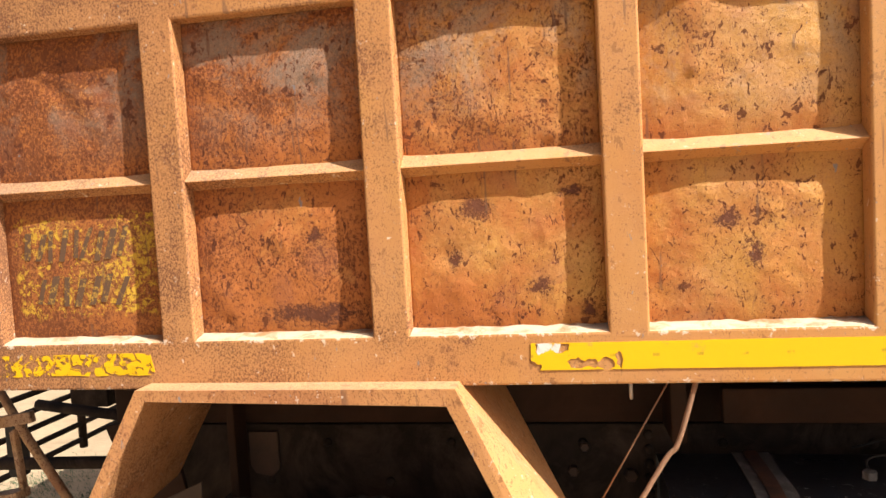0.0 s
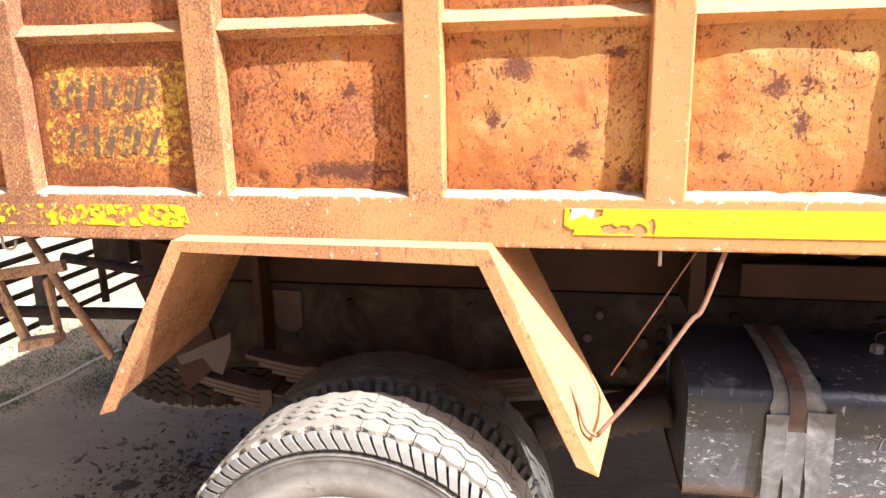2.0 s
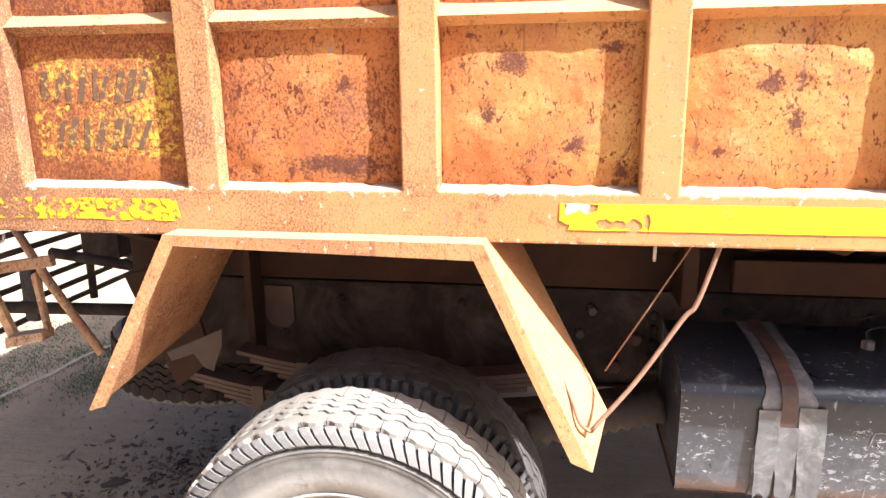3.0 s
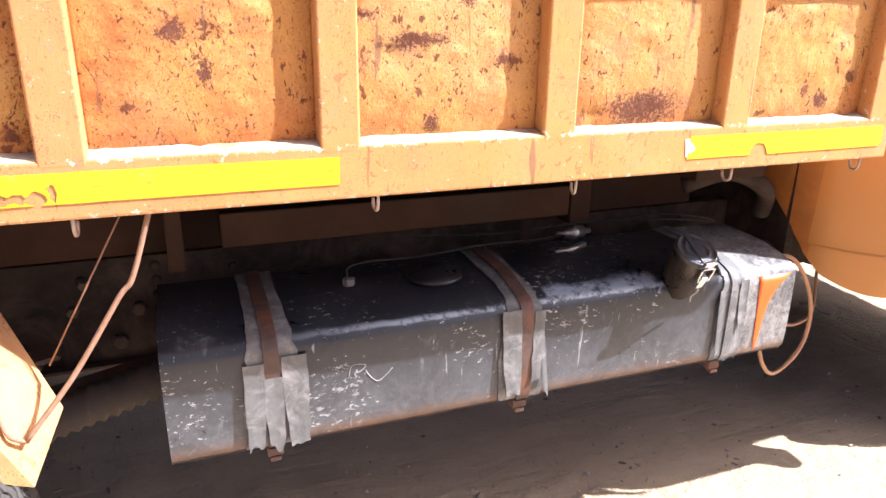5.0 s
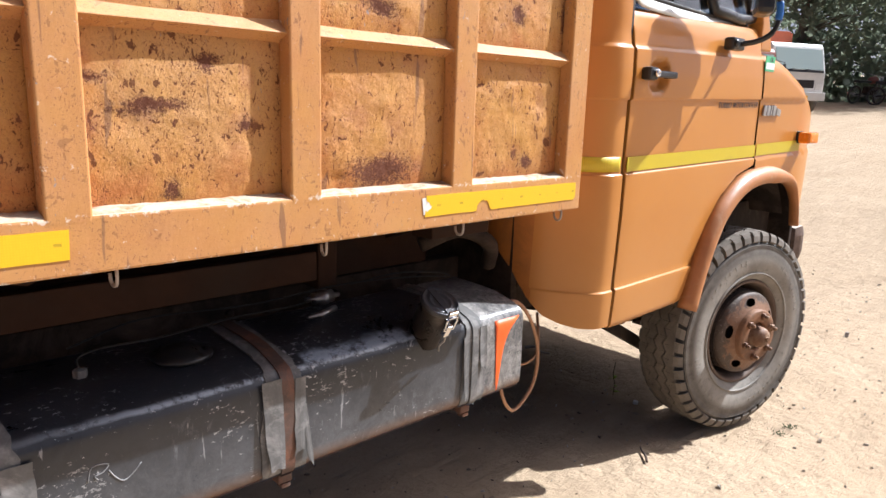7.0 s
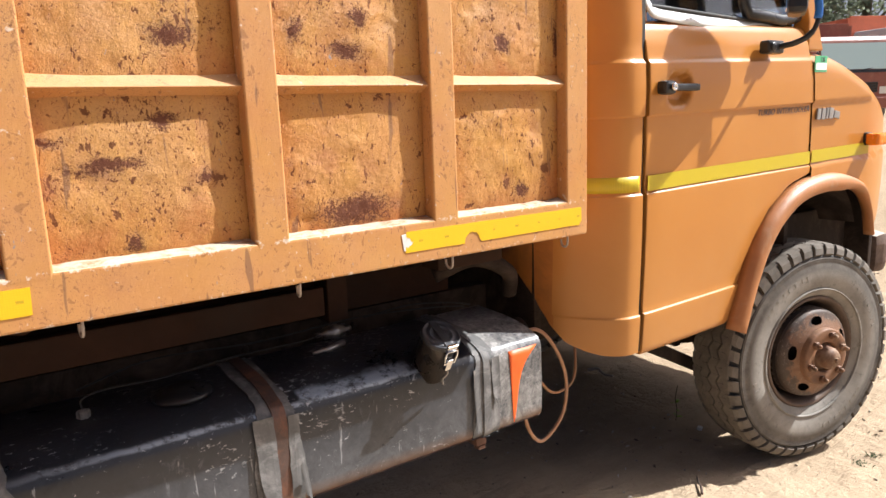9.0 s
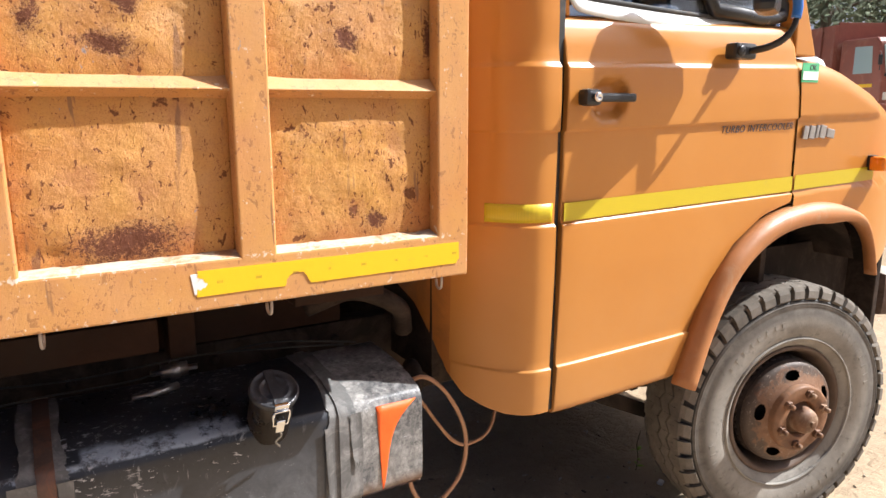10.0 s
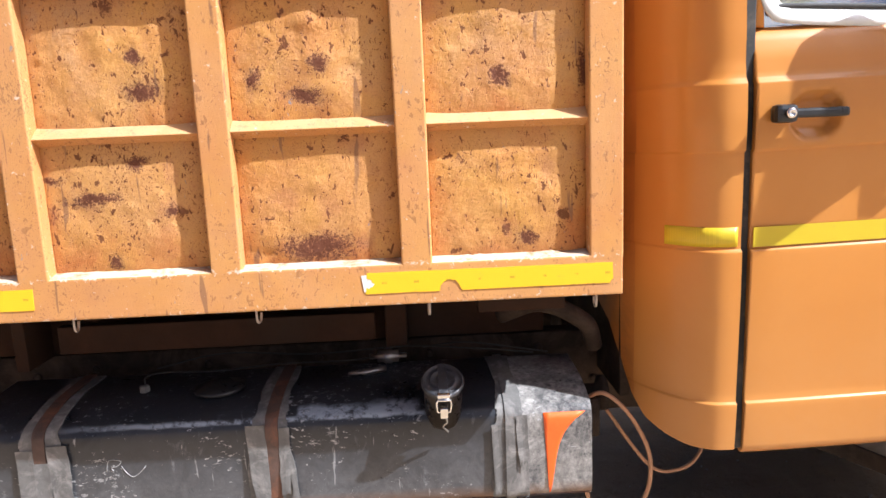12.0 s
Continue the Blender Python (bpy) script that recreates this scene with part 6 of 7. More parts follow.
# pale trim round the foot of the window
sill_path = curve([(2.338, 0.125, 2.05), (2.342, 0.112, 1.95), (2.366, 0.104, 1.890), (2.42, 0.100, 1.868), (2.66, 0.099, 1.853), (2.95, 0.099, 1.846), (3.32, 0.102, 1.838)], 6)
bm = bmesh.new()
shell(bm, [[tuple(q) for q in sill_path], [(q.x + (0.020 if q.x < 2.40 else 0.0), q.y + 0.012, q.z + (0.022 if q.z < 1.93 else 0.0)) for q in sill_path], [(q.x + (0.032 if q.x < 2.40 else 0.0), q.y + 0.030, q.z + (0.046 if q.z < 1.93 else 0.0)) for q in sill_path]], (0, 0.006, 0))
part("window_trim", bm, simple("pale grey window trim", (0.74, 0.72, 0.68), 0.45, 0, 0.1, 12, (0.5, 0.44, 0.36), (0.6, 0.8)), truck, "pale grey trim below the window")

# mirror on its arm
bm = bmesh.new()
box(bm, (2.945, 0.020, 1.762), (3.045, 0.066, 1.812), 0.012)
lathe(bm, [(0.016, 0.0), (0.016, 0.006), (0.010, 0.009), (0.0001, 0.009)], 16, pose(2.965, 0.021, 1.787))
mirror = part("mirror_mount", bm, plastic_mat, truck, "black mirror mount")
bm = bmesh.new()
tube(bm, curve([(3.01, 0.03, 1.787), (3.02, -0.03, 1.796), (3.035, -0.072, 1.818), (3.048, -0.092, 1.855), (3.052, -0.095, 1.91), (3.02, -0.092, 1.99), (2.94, -0.088, 2.06)]), [0.011] * 20 + [0.009] * 29, 8)
part("mirror_arm", bm, plastic_mat, mirror, "bent black mirror arm")
bm = bmesh.new()
tube(bm, curve([(3.050, -0.094, 1.875), (3.053, -0.0955, 1.905), (3.046, -0.0945, 1.945)], 3), 0.0145, 8)
part("arm_wrap", bm, simple("blue plastic wrap", (0.03, 0.16, 0.55), 0.4, 0, 0.2, 40, relief=0.1), mirror, "blue plastic wrap")
MIR = pose(2.914, -0.088, 2.125, 0, 0, -149.5)
bm = bmesh.new()
case = bmesh.new()
prism(case, [(-0.085, -0.245), (0.078, -0.245), (0.042, 0.19), (-0.085, 0.19)], "y", -0.03, 0.035, 0.022)
join(bm, case, MIR)
part("mirror_head", bm, plastic_mat, mirror, "black mirror housing")
bm = bmesh.new()
box(bm, (-0.066, -0.0335, -0.222), (0.030, -0.031, 0.170), 0.0, MIR)
part("mirror_glass", bm, Mat("mirror glass", (0.9, 0.9, 0.9), 0.02, 1.0).m, mirror, "mirror glass")
# black frame of the front quarter window
bm = bmesh.new()
outer = [(2.945, 2.36), (2.942, 1.945), (2.955, 1.915), (3.08, 1.911), (3.17, 1.902), (3.24, 1.908), (3.295, 1.918), (3.300, 1.95), (3.10, 2.36)]
tube(bm, [(x, 0.118 + (z - 1.86) * 0.1, z) for x, z in outer], 0.024, 8)
part("quarter_frame", bm, plastic_mat, truck, "black quarter window frame")

# ---- tail of the truck ----
for y in (0.66, 1.46):
    bm = bmesh.new()
    tube(bm, [(-1.38, y, 0.80), (-2.30, y, 0.78)], 0.022, 8)
    tube(bm, [(-2.30, y, 0.56), (-2.30, y, 1.0)], 0.018, 8)
    part("guard_arm", bm, dark_mat, truck)
for i in range(6):
    bm = bmesh.new()
    z = 0.60 + 0.072 * i
    tube(bm, [(-2.30, 0.62, z), (-2.30, 1.95, z)], 0.013, 8)
    part("guard_bar", bm, dark_mat, truck, "dark rear guard bar")
tail_mat = bed_paint("chipped orange bracket", (0.58, 0.36, 0.20), (0.64, 0.47, 0.32), (0.30, 0.15, 0.09), (0.05, 0.05), (0.05, 0.05), 0.6, 15.0)
bm = bmesh.new()
box(bm, (-1.775, 0.285, 1.028), (-1.53, 0.305, 1.060), 0.004, Matrix.Translation((-1.65, 0.3, 1.04)) @ pose(0, 0, 0, 0, -9, 0) @ Matrix.Translation((1.65, -0.3, -1.04)))
prism(bm, [(-1.772, 1.00), (-1.745, 1.01), (-1.675, 0.82), (-1.70, 0.81)], "y", 0.285, 0.305, 0.004)
prism(bm, [(-1.70, 0.805), (-1.575, 0.835), (-1.575, 0.862), (-1.695, 0.840)], "y", 0.26, 0.312, 0.004)
prism(bm, [(-1.604, 1.02), (-1.588, 1.03), (-1.574, 0.86), (-1.588, 0.855)], "y", 0.285, 0.305, 0.004)
part("lamp_bracket", bm, tail_mat, truck, "chipped orange steel lamp bracket")
bm = bmesh.new()
tube(bm, [(-1.68, 0.30, 1.22), (-1.56, 0.30, 1.0), (-1.425, 0.30, 0.79)], [0.010, 0.013, 0.012], 8)
part("stay", bm, tail_mat, truck, "slanting steel stay")
bm = bmesh.new()
box(bm, (-2.14, 0.84, 0.66), (-2.08, 0.90, 0.87), 0.02)
part("rubber_flap", bm, rubber_mat, truck)
bm = bmesh.new()
prism(bm, [(-1.44, 0.98), (-1.24, 1.02), (-1.18, 0.72), (-1.30, 0.62)], "y", 0.46, 0.475, 0.003)
part("mud_flap", bm, under_mat, truck, "dark rubber mud flap")
for lo, hi in (((-1.98, 1.0, 0.88), (-1.82, 1.12, 1.20)), ((-1.50, 0.702, 0.86), (-1.40, 1.418, 0.94))):
    bm = bmesh.new()
    box(bm, lo, hi, 0.006)
    part("tail_bracket", bm, dark_mat, truck)
for a, b in (((-1.80, 0.95, 1.20), (-1.55, 0.95, 0.85)), ((-1.95, 0.8, 0.95), (-1.4, 0.8, 0.88))):
    bm = bmesh.new()
    tube(bm, [a, b], 0.02, 8)
    part("brace", bm, dark_mat, truck)
bm = bmesh.new()
prism(bm, [(-1.262, 0.778), (-1.085, 0.858), (-1.088, 0.805), (-1.122, 0.728), (-1.150, 0.738), (-1.178, 0.778), (-1.250, 0.752)], "y", 0.36, 0.366, 0.002)
part("guard_patch", bm, simple("dusty grey-brown plate", (0.075, 0.05, 0.036), 0.8, 0, 0.25, 20), truck, "bent brown steel plate behind the guard")



# ---- background vehicles, trees, litter ----
paint_white = simple("dusty white lorry paint", (0.72, 0.72, 0.70), 0.4, 0, 0.08, 3, (0.45, 0.40, 0.33), (0.6, 0.85))
paint_brown = simple("brown-red lorry paint", (0.27, 0.085, 0.055), 0.45, 0, 0.2, 3, (0.40, 0.25, 0.18), (0.55, 0.85))
paint_orange = simple("orange-red tarpaulin", (0.62, 0.16, 0.08), 0.6, 0, 0.15, 3)
wind_mat = Mat("teal-grey windscreen glass", (0.36, 0.45, 0.44), 0.06, spec=0.7).m
lamp_mat = simple("clear lamp glass", (0.75, 0.75, 0.72), 0.15, 0, 0.1, 30, relief=0)
yellow_plate = simple("yellow plate", (0.85, 0.55, 0.03), 0.5, 0, 0.1, 30, relief=0)


def lorry(name, m, paint, body, label, stripe, tall, high):
    """A forward-control lorry that faces its own -y; origin below the middle of its front."""
    t = thing(name, m, label, "truck", "parked lorries")
    bm = bmesh.new()
    prism(bm, [(0.0, 0.62), (0.0, 1.35), (0.20, 2.18), (0.30, 2.28), (1.55, 2.30), (1.62, 2.22), (1.62, 0.72), (0.2, 0.62)], "x", -1.05, 1.05, 0.05)
    cab = part("cab", bm, paint, t)
    bm = bmesh.new()
    prism(bm, [(0.012, 1.44), (0.172, 2.10), (0.158, 2.104), (-0.006, 1.444)], "x", -0.95, 0.95, 0.004)
    part("windscreen", bm, wind_mat, cab, "wide teal-grey windscreen")
    for sx in (-1, 1):
        bm = bmesh.new()
        prism(bm, [(0.35, 1.45), (0.42, 2.08), (1.05, 2.10), (1.05, 1.45)], "x", sx * 1.052 - 0.004, sx * 1.052 + 0.004, 0.002)
        part("side_window", bm, wind_mat, cab)
        bm = bmesh.new()
        tube(bm, [(sx * 1.05, 0.15, 1.95), (sx * 1.16, -0.05, 1.9), (sx * 1.16, -0.05, 1.5)], 0.010, 6)
        box(bm, (sx * 1.16 - 0.05, -0.07, 1.62), (sx * 1.16 + 0.05, -0.03, 1.86), 0.02)
        part("mirror", bm, plastic_mat, cab)
        bm = bmesh.new()
        box(bm, (sx * 0.82 - 0.15, -0.012, 0.82), (sx * 0.82 + 0.15, 0.02, 1.0), 0.015)
        part("headlamp", bm, lamp_mat, cab)
    bm = bmesh.new()
    box(bm, (-0.62, -0.008, 0.86), (0.62, 0.02, 1.12), 0.01)
    part("grille", bm, plastic_mat, cab, "black slatted grille")
    for i in range(4):
        bm = bmesh.new()
        box(bm, (-0.6, -0.018, 0.885 + 0.06 * i), (0.6, -0.009, 0.905 + 0.06 * i), 0.003)
        part("slat", bm, dark_mat, cab)
    bm = bmesh.new()
    prism(bm, [(-0.012, 1.36), (0.004, 1.43), (0.03, 1.43), (0.02, 1.36)], "x", -0.98, 0.98, 0.004)
    part("wiper_panel", bm, plastic_mat, cab, "black panel below the windscreen")
    for a, b in (((-0.5, -0.02, 1.42), (-0.05, 0.03, 1.50)), ((0.15, -0.02, 1.42), (0.6, 0.03, 1.50))):
        bm = bmesh.new()
        tube(bm, [a, b], 0.014, 6)
        part("wiper", bm, plastic_mat, cab)
    bm = bmesh.new()
    box(bm, (-1.06, -0.10, 0.46), (1.06, 0.06, 0.74), 0.03)
    bumper = part("bumper", bm, paint if tall < 2.6 else steel_mat, t)
    bm = bmesh.new()
    box(bm, (-0.32, -0.112, 0.50), (0.32, -0.10, 0.62))
    part("number_plate", bm, yellow_plate, bumper, "plain yellow plate")
    if stripe:
        for sx in (-1, 1):
            bm = bmesh.new()
            box(bm, (sx * 1.054 - 0.004, 0.3, 1.12), (sx * 1.054 + 0.004, 1.5, 1.2))
            part("stripe", bm, tape_mat, cab, "yellow stripe")
    load = new("cargo_body")
    load.parent = t
    for sx in (-1, 1):
        bm = bmesh.new()
        box(bm, (sx * 1.10 - 0.03, 1.75, 1.05), (sx * 1.10 + 0.03, 6.2, high), 0.01)
        part("body_side", bm, body, load)
        for i in range(9):
            bm = bmesh.new()
            box(bm, (sx * 1.14 - 0.025, 1.75 + 0.55 * i, 1.05), (sx * 1.14 + 0.025, 1.82 + 0.55 * i, high), 0.006)
            part("body_post", bm, body, load)
    for y in (1.75, 6.14):
        bm = bmesh.new()
        box(bm, (-1.07, y, 1.05), (1.07, y + 0.06, high + 0.06), 0.01)
        part("body_end", bm, body, load)
    bm = bmesh.new()
    box(bm, (-1.07, 1.82, 0.98), (1.07, 6.13, 1.05), 0.004)
    part("body_floor", bm, body, load)
    bm = bmesh.new()
    box(bm, (-0.45, 0.3, 0.62), (0.45, 6.0, 0.9), 0.01)
    part("chassis", bm, dark_mat, t)
    for y in (0.85, 4.9):
        for sx in (-1, 1):
            bm = bmesh.new()
            q = Matrix.Translation((sx * 1.03, y, 0.47)) @ pose(0, 0, 0, 0, 0, -90 * sx)
            lathe(bm, [(0.28, -0.05), (0.32, 0.0), (0.42, 0.0), (0.47, -0.05), (0.47, -0.2), (0.42, -0.24)], 32, q, True, False)
            lathe(bm, [(0.28, -0.05), (0.22, -0.09), (0.1, -0.04), (0.0001, -0.03)], 24, q, True, False)
            part("wheel", bm, tyre_mat, t)
    return t


lorry("white_lorry", Matrix.Translation((23.26, 7.44, ground_height(23.26, 7.44))) @ pose(0, 0, 0, 0, 0, -25) @ Matrix.Scale(0.95, 4), paint_white, paint_orange, "white lorry with orange cargo body parked in the yard", False, 2.3, 2.75)
lorry("brown_lorry", Matrix.Translation((17.5, 6.5, ground_height(17.5, 6.5))) @ pose(0, 0, 0, 0, 0, -26) @ Matrix.Scale(0.90, 4), paint_brown, paint_brown, "brown-red tipper lorry with yellow stripe", True, 2.3, 2.7)


def van(m, label):
    """A small white van that faces its own -y, with a roof box."""
    t = thing("van", m, label, "van")
    bm = bmesh.new()
    prism(bm, [(0.0, 0.45), (-0.02, 0.95), (0.12, 1.18), (0.72, 1.80), (0.95, 1.88), (3.6, 1.90), (3.75, 1.75), (3.75, 0.45)], "x", -0.80, 0.80, 0.07)
    body = part("body", bm, paint_white, t)
    bm = bmesh.new()
    prism(bm, [(0.15, 1.225), (0.66, 1.755), (0.655, 1.77), (0.135, 1.235)], "x", -0.66, 0.66, 0.004)
    part("windscreen", bm, wind_mat, body)
    for sx in (-1, 1):
        bm = bmesh.new()
        prism(bm, [(0.55, 1.22), (0.92, 1.70), (1.65, 1.72), (1.65, 1.22)], "x", sx * 0.802 - 0.004, sx * 0.802 + 0.004, 0.002)
        part("side_window", bm, wind_mat, body)
        bm = bmesh.new()
        box(bm, (sx * 0.58 - 0.13, -0.045, 0.80), (sx * 0.58 + 0.13, 0.03, 0.96), 0.03)
        part("headlamp", bm, lamp_mat, body)
        for y in (0.75, 3.0):
            bm = bmesh.new()
            q = Matrix.Translation((sx * 0.80, y, 0.30)) @ pose(0, 0, 0, 0, 0, 90 * sx)
            lathe(bm, [(0.17, -0.03), (0.20, 0.0), (0.27, 0.0), (0.30, -0.03), (0.30, -0.15), (0.27, -0.18)], 28, q, True, False)
            lathe(bm, [(0.17, -0.03), (0.08, -0.05), (0.0001, -0.04)], 20, q, True, False)
            part("wheel", bm, tyre_mat, t)
    bm = bmesh.new()
    box(bm, (-0.62, 0.95, 1.93), (0.62, 1.35, 2.08), 0.03)
    part("roof_box", bm, simple("pale grey roof box", (0.5, 0.5, 0.5), 0.5, 0, 0.1, 6), t, "pale grey box on the roof")
    bm = bmesh.new()
    box(bm, (-0.78, -0.10, 0.38), (0.78, 0.02, 0.56), 0.04)
    part("bumper", bm, plastic_mat, t)
    return t


van(Matrix.Translation((13.6, 6.75, ground_height(13.6, 6.75))) @ pose(0, 0, 0, 0, 0, -30), "white van with grey roof box parked by lorries")


def motorcycle(m, label):
    t = thing("motorcycle", m, label, "motorcycle", "parked motorcycles")
    for x in (-0.65, 0.65):
        bm = bmesh.new()
        ring = [(x + 0.29 * math.cos(2 * math.pi * i / 28), 0, 0.31 + 0.29 * math.sin(2 * math.pi * i / 28)) for i in range(29)]
        tube(bm, ring, 0.035, 8)
        tyre = part("wheel", bm, rubber_mat, t)
        for i in range(9):
            a = math.pi * i / 9
            bm = bmesh.new()
            tube(bm, [(x - 0.28 * math.cos(a), 0, 0.31 - 0.28 * math.sin(a)), (x + 0.28 * math.cos(a), 0, 0.31 + 0.28 * math.sin(a))], 0.004, 5)
            part("spoke", bm, steel_mat, tyre)
    for nm, pts, r, mt in (("fork", [(0.65, 0.07, 0.31), (0.42, 0.07, 0.95)], 0.022, steel_mat), ("fork", [(0.65, -0.07, 0.31), (0.42, -0.07, 0.95)], 0.022, steel_mat), ("handlebar", [(0.30, -0.36, 1.05), (0.42, -0.2, 1.0), (0.42, 0.2, 1.0), (0.30, 0.36, 1.05)], 0.015, steel_mat),
                           ("frame", [(0.42, 0, 0.9), (0.1, 0, 0.3), (-0.3, 0, 0.35), (-0.65, 0, 0.31)], 0.025, plastic_mat), ("exhaust", [(0.15, 0.12, 0.4), (0.0, 0.14, 0.25), (-0.8, 0.16, 0.35)], 0.04, steel_mat)):
        bm = bmesh.new()
        tube(bm, pts, r, 8)
        part(nm, bm, mt, t)
    bm = bmesh.new()
    tube(bm, [(0.36, 0, 0.82), (0.2, 0, 0.86), (0.0, 0, 0.82), (-0.06, 0, 0.76)], [0.08, 0.14, 0.13, 0.06], 12)
    part("petrol_tank", bm, paint_brown, t)
    bm = bmesh.new()
    box(bm, (-0.72, -0.12, 0.74), (-0.05, 0.12, 0.83), 0.04)
    part("seat", bm, plastic_mat, t)
    bm = bmesh.new()
    box(bm, (-0.15, -0.13, 0.32), (0.22, 0.13, 0.62), 0.05)
    part("engine", bm, dark_mat, t)
    bm = bmesh.new()
    lathe(bm, [(0.08, 0.0), (0.09, 0.05), (0.0001, 0.06)], 16, Matrix.Translation((0.5, 0, 0.92)) @ pose(0, 0, 0, 0, 0, 90))
    part("headlamp", bm, lamp_mat, t)
    return t


moto = motorcycle(Matrix.Translation((29.2, 7.30, ground_height(29.2, 7.30))) @ pose(0, 0, 0, 8, 0, -20), "dark motorcycle on its stand by the trees")
copy_thing(moto, Matrix.Translation((28.6, 6.2, ground_height(28.6, 6.2))) @ pose(0, 0, 0, -8, 0, -100))


def leaf_material(name, a, b, thin=0.0):
    k = Mat(name, a, 0.6, spec=0.25)
    n = k.t.nodes.new("ShaderNodeNewGeometry").outputs["Random Per Island"]
    tone = k.mix(n, a, b)
    k.colour(tone)
    if thin:
        tr = k.t.nodes.new("ShaderNodeBsdfTranslucent")
        mx = k.t.nodes.new("ShaderNodeMixShader")
        mx.inputs[0].default_value = thin
        k.t.links.new(tone, tr.inputs[0])
        k.t.links.new(k.b.outputs[0], mx.inputs[1])
        k.t.links.new(tr.outputs[0], mx.inputs[2])
        k.t.links.new(mx.outputs[0], k.t.nodes["Material Output"].inputs[0])
    return k.m


leaf_mat = leaf_material("dusty green leaves", (0.14, 0.17, 0.12), (0.28, 0.31, 0.22), 0.6)
bark_mat = simple("grey bark", (0.16, 0.13, 0.10), 0.9, 0, 0.3, 6, relief=0.6, dist=0.03)


def tree(m, height, spread, seed, label):
    rnd = random.Random(seed)
    t = thing("tree", m, label, "tree", "trees behind the yard")
    bm = bmesh.new()
    top = Vector((rnd.uniform(-0.6, 0.6), rnd.uniform(-0.6, 0.6), height * 0.8))
    trunk = curve([(0, 0, -0.3), (rnd.uniform(-0.2, 0.2), rnd.uniform(-0.2, 0.2), height * 0.35), top * 0.75 + Vector((0.3, 0, 0)), top], 5)
    tube(bm, trunk, [0.26 * (1 - 0.85 * i / (len(trunk) - 1)) for i in range(len(trunk))], 10)
    tips = []
    for i in range(13):
        f = rnd.uniform(0.3, 0.98)
        a = trunk[int(f * (len(trunk) - 1))]
        ang = rnd.uniform(0, 2 * math.pi)
        L = spread * rnd.uniform(0.45, 1.0)
        b = a + Vector((math.cos(ang) * L, math.sin(ang) * L, rnd.uniform(0.1, 0.45) * height * 0.35))
        mid = (a + b) / 2 + Vector((0, 0, 0.25))
        tube(bm, curve([a, mid, b], 4), [0.085 * (1 - 0.8 * j / 8) for j in range(9)], 6)
        tips += [mid, b, (mid + b) / 2]
    part("trunk", bm, bark_mat, t)
    verts, faces = [], []
    for c in tips + [top]:
        for _ in range(4):
            cc = c + Vector((rnd.gauss(0, 0.75), rnd.gauss(0, 0.75), rnd.gauss(0, 0.65)))
            for _ in range(17):
                q = cc + Vector((rnd.gauss(0, 0.34), rnd.gauss(0, 0.34), rnd.gauss(0, 0.30)))
                e = Euler((rnd.uniform(0, 3.1), rnd.uniform(0, 3.1), rnd.uniform(0, 6.2))).to_matrix()
                w, h = rnd.uniform(0.05, 0.11), rnd.uniform(0.11, 0.22)
                n0 = len(verts)
                for u, v in ((0, -h), (w, 0), (0, h), (-w, 0)):
                    verts.append(tuple(q + e @ Vector((u, v, 0.02 * (1 if u else 0)))))
                faces.append((n0, n0 + 1, n0 + 2, n0 + 3))
    me = bpy.data.meshes.new("crown")
    me.from_pydata(verts, [], faces)
    me.materials.append(leaf_mat)
    ob = new("crown", me)
    ob.parent = t
    return t


_rt = random.Random(5)
for i in range(15):
    ang = radians(2 + 3.1 * i)
    d = 33 + (i % 3) * 4.5 + _rt.uniform(-1, 1)
    x, y = d * math.cos(ang), d * math.sin(ang) - 1
    tree(Matrix.Translation((x, y, ground_height(x, y))) @ pose(0, 0, 0, 0, 0, 37 * i), 7.5 + _rt.uniform(-1, 2), 2.9, 40 + i, "tall dusty green tree with dense dark crown")
# undergrowth that closes the yard below the crowns
verts, faces = [], []
for _ in range(9000):
    ang = radians(_rt.uniform(0, 50))
    d = _rt.uniform(31, 36)
    x, y = d * math.cos(ang), d * math.sin(ang) - 1
    z = ground_height(x, y) + 2.6 * _rt.random() ** 1.5
    e = Euler((_rt.uniform(0, 3.1), _rt.uniform(0, 3.1), _rt.uniform(0, 6.2))).to_matrix()
    w, h = _rt.uniform(0.08, 0.16), _rt.uniform(0.16, 0.34)
    n0 = len(verts)
    for u, v in ((0, -h), (w, 0), (0, h), (-w, 0)):
        verts.append(tuple(Vector((x, y, z)) + e @ Vector((u, v, 0))))
    faces.append((n0, n0 + 1, n0 + 2, n0 + 3))
me = bpy.data.meshes.new("undergrowth")
me.from_pydata(verts, [], faces)
me.materials.append(leaf_mat)
tagged(new("undergrowth", me), "dense dark undergrowth below the trees", "bushes", kind="stuff")


# ---- litter on the ground ----
litter_mat = leaf_material("dry brown litter", (0.13, 0.095, 0.07), (0.34, 0.265, 0.195))
_rl = random.Random(77)


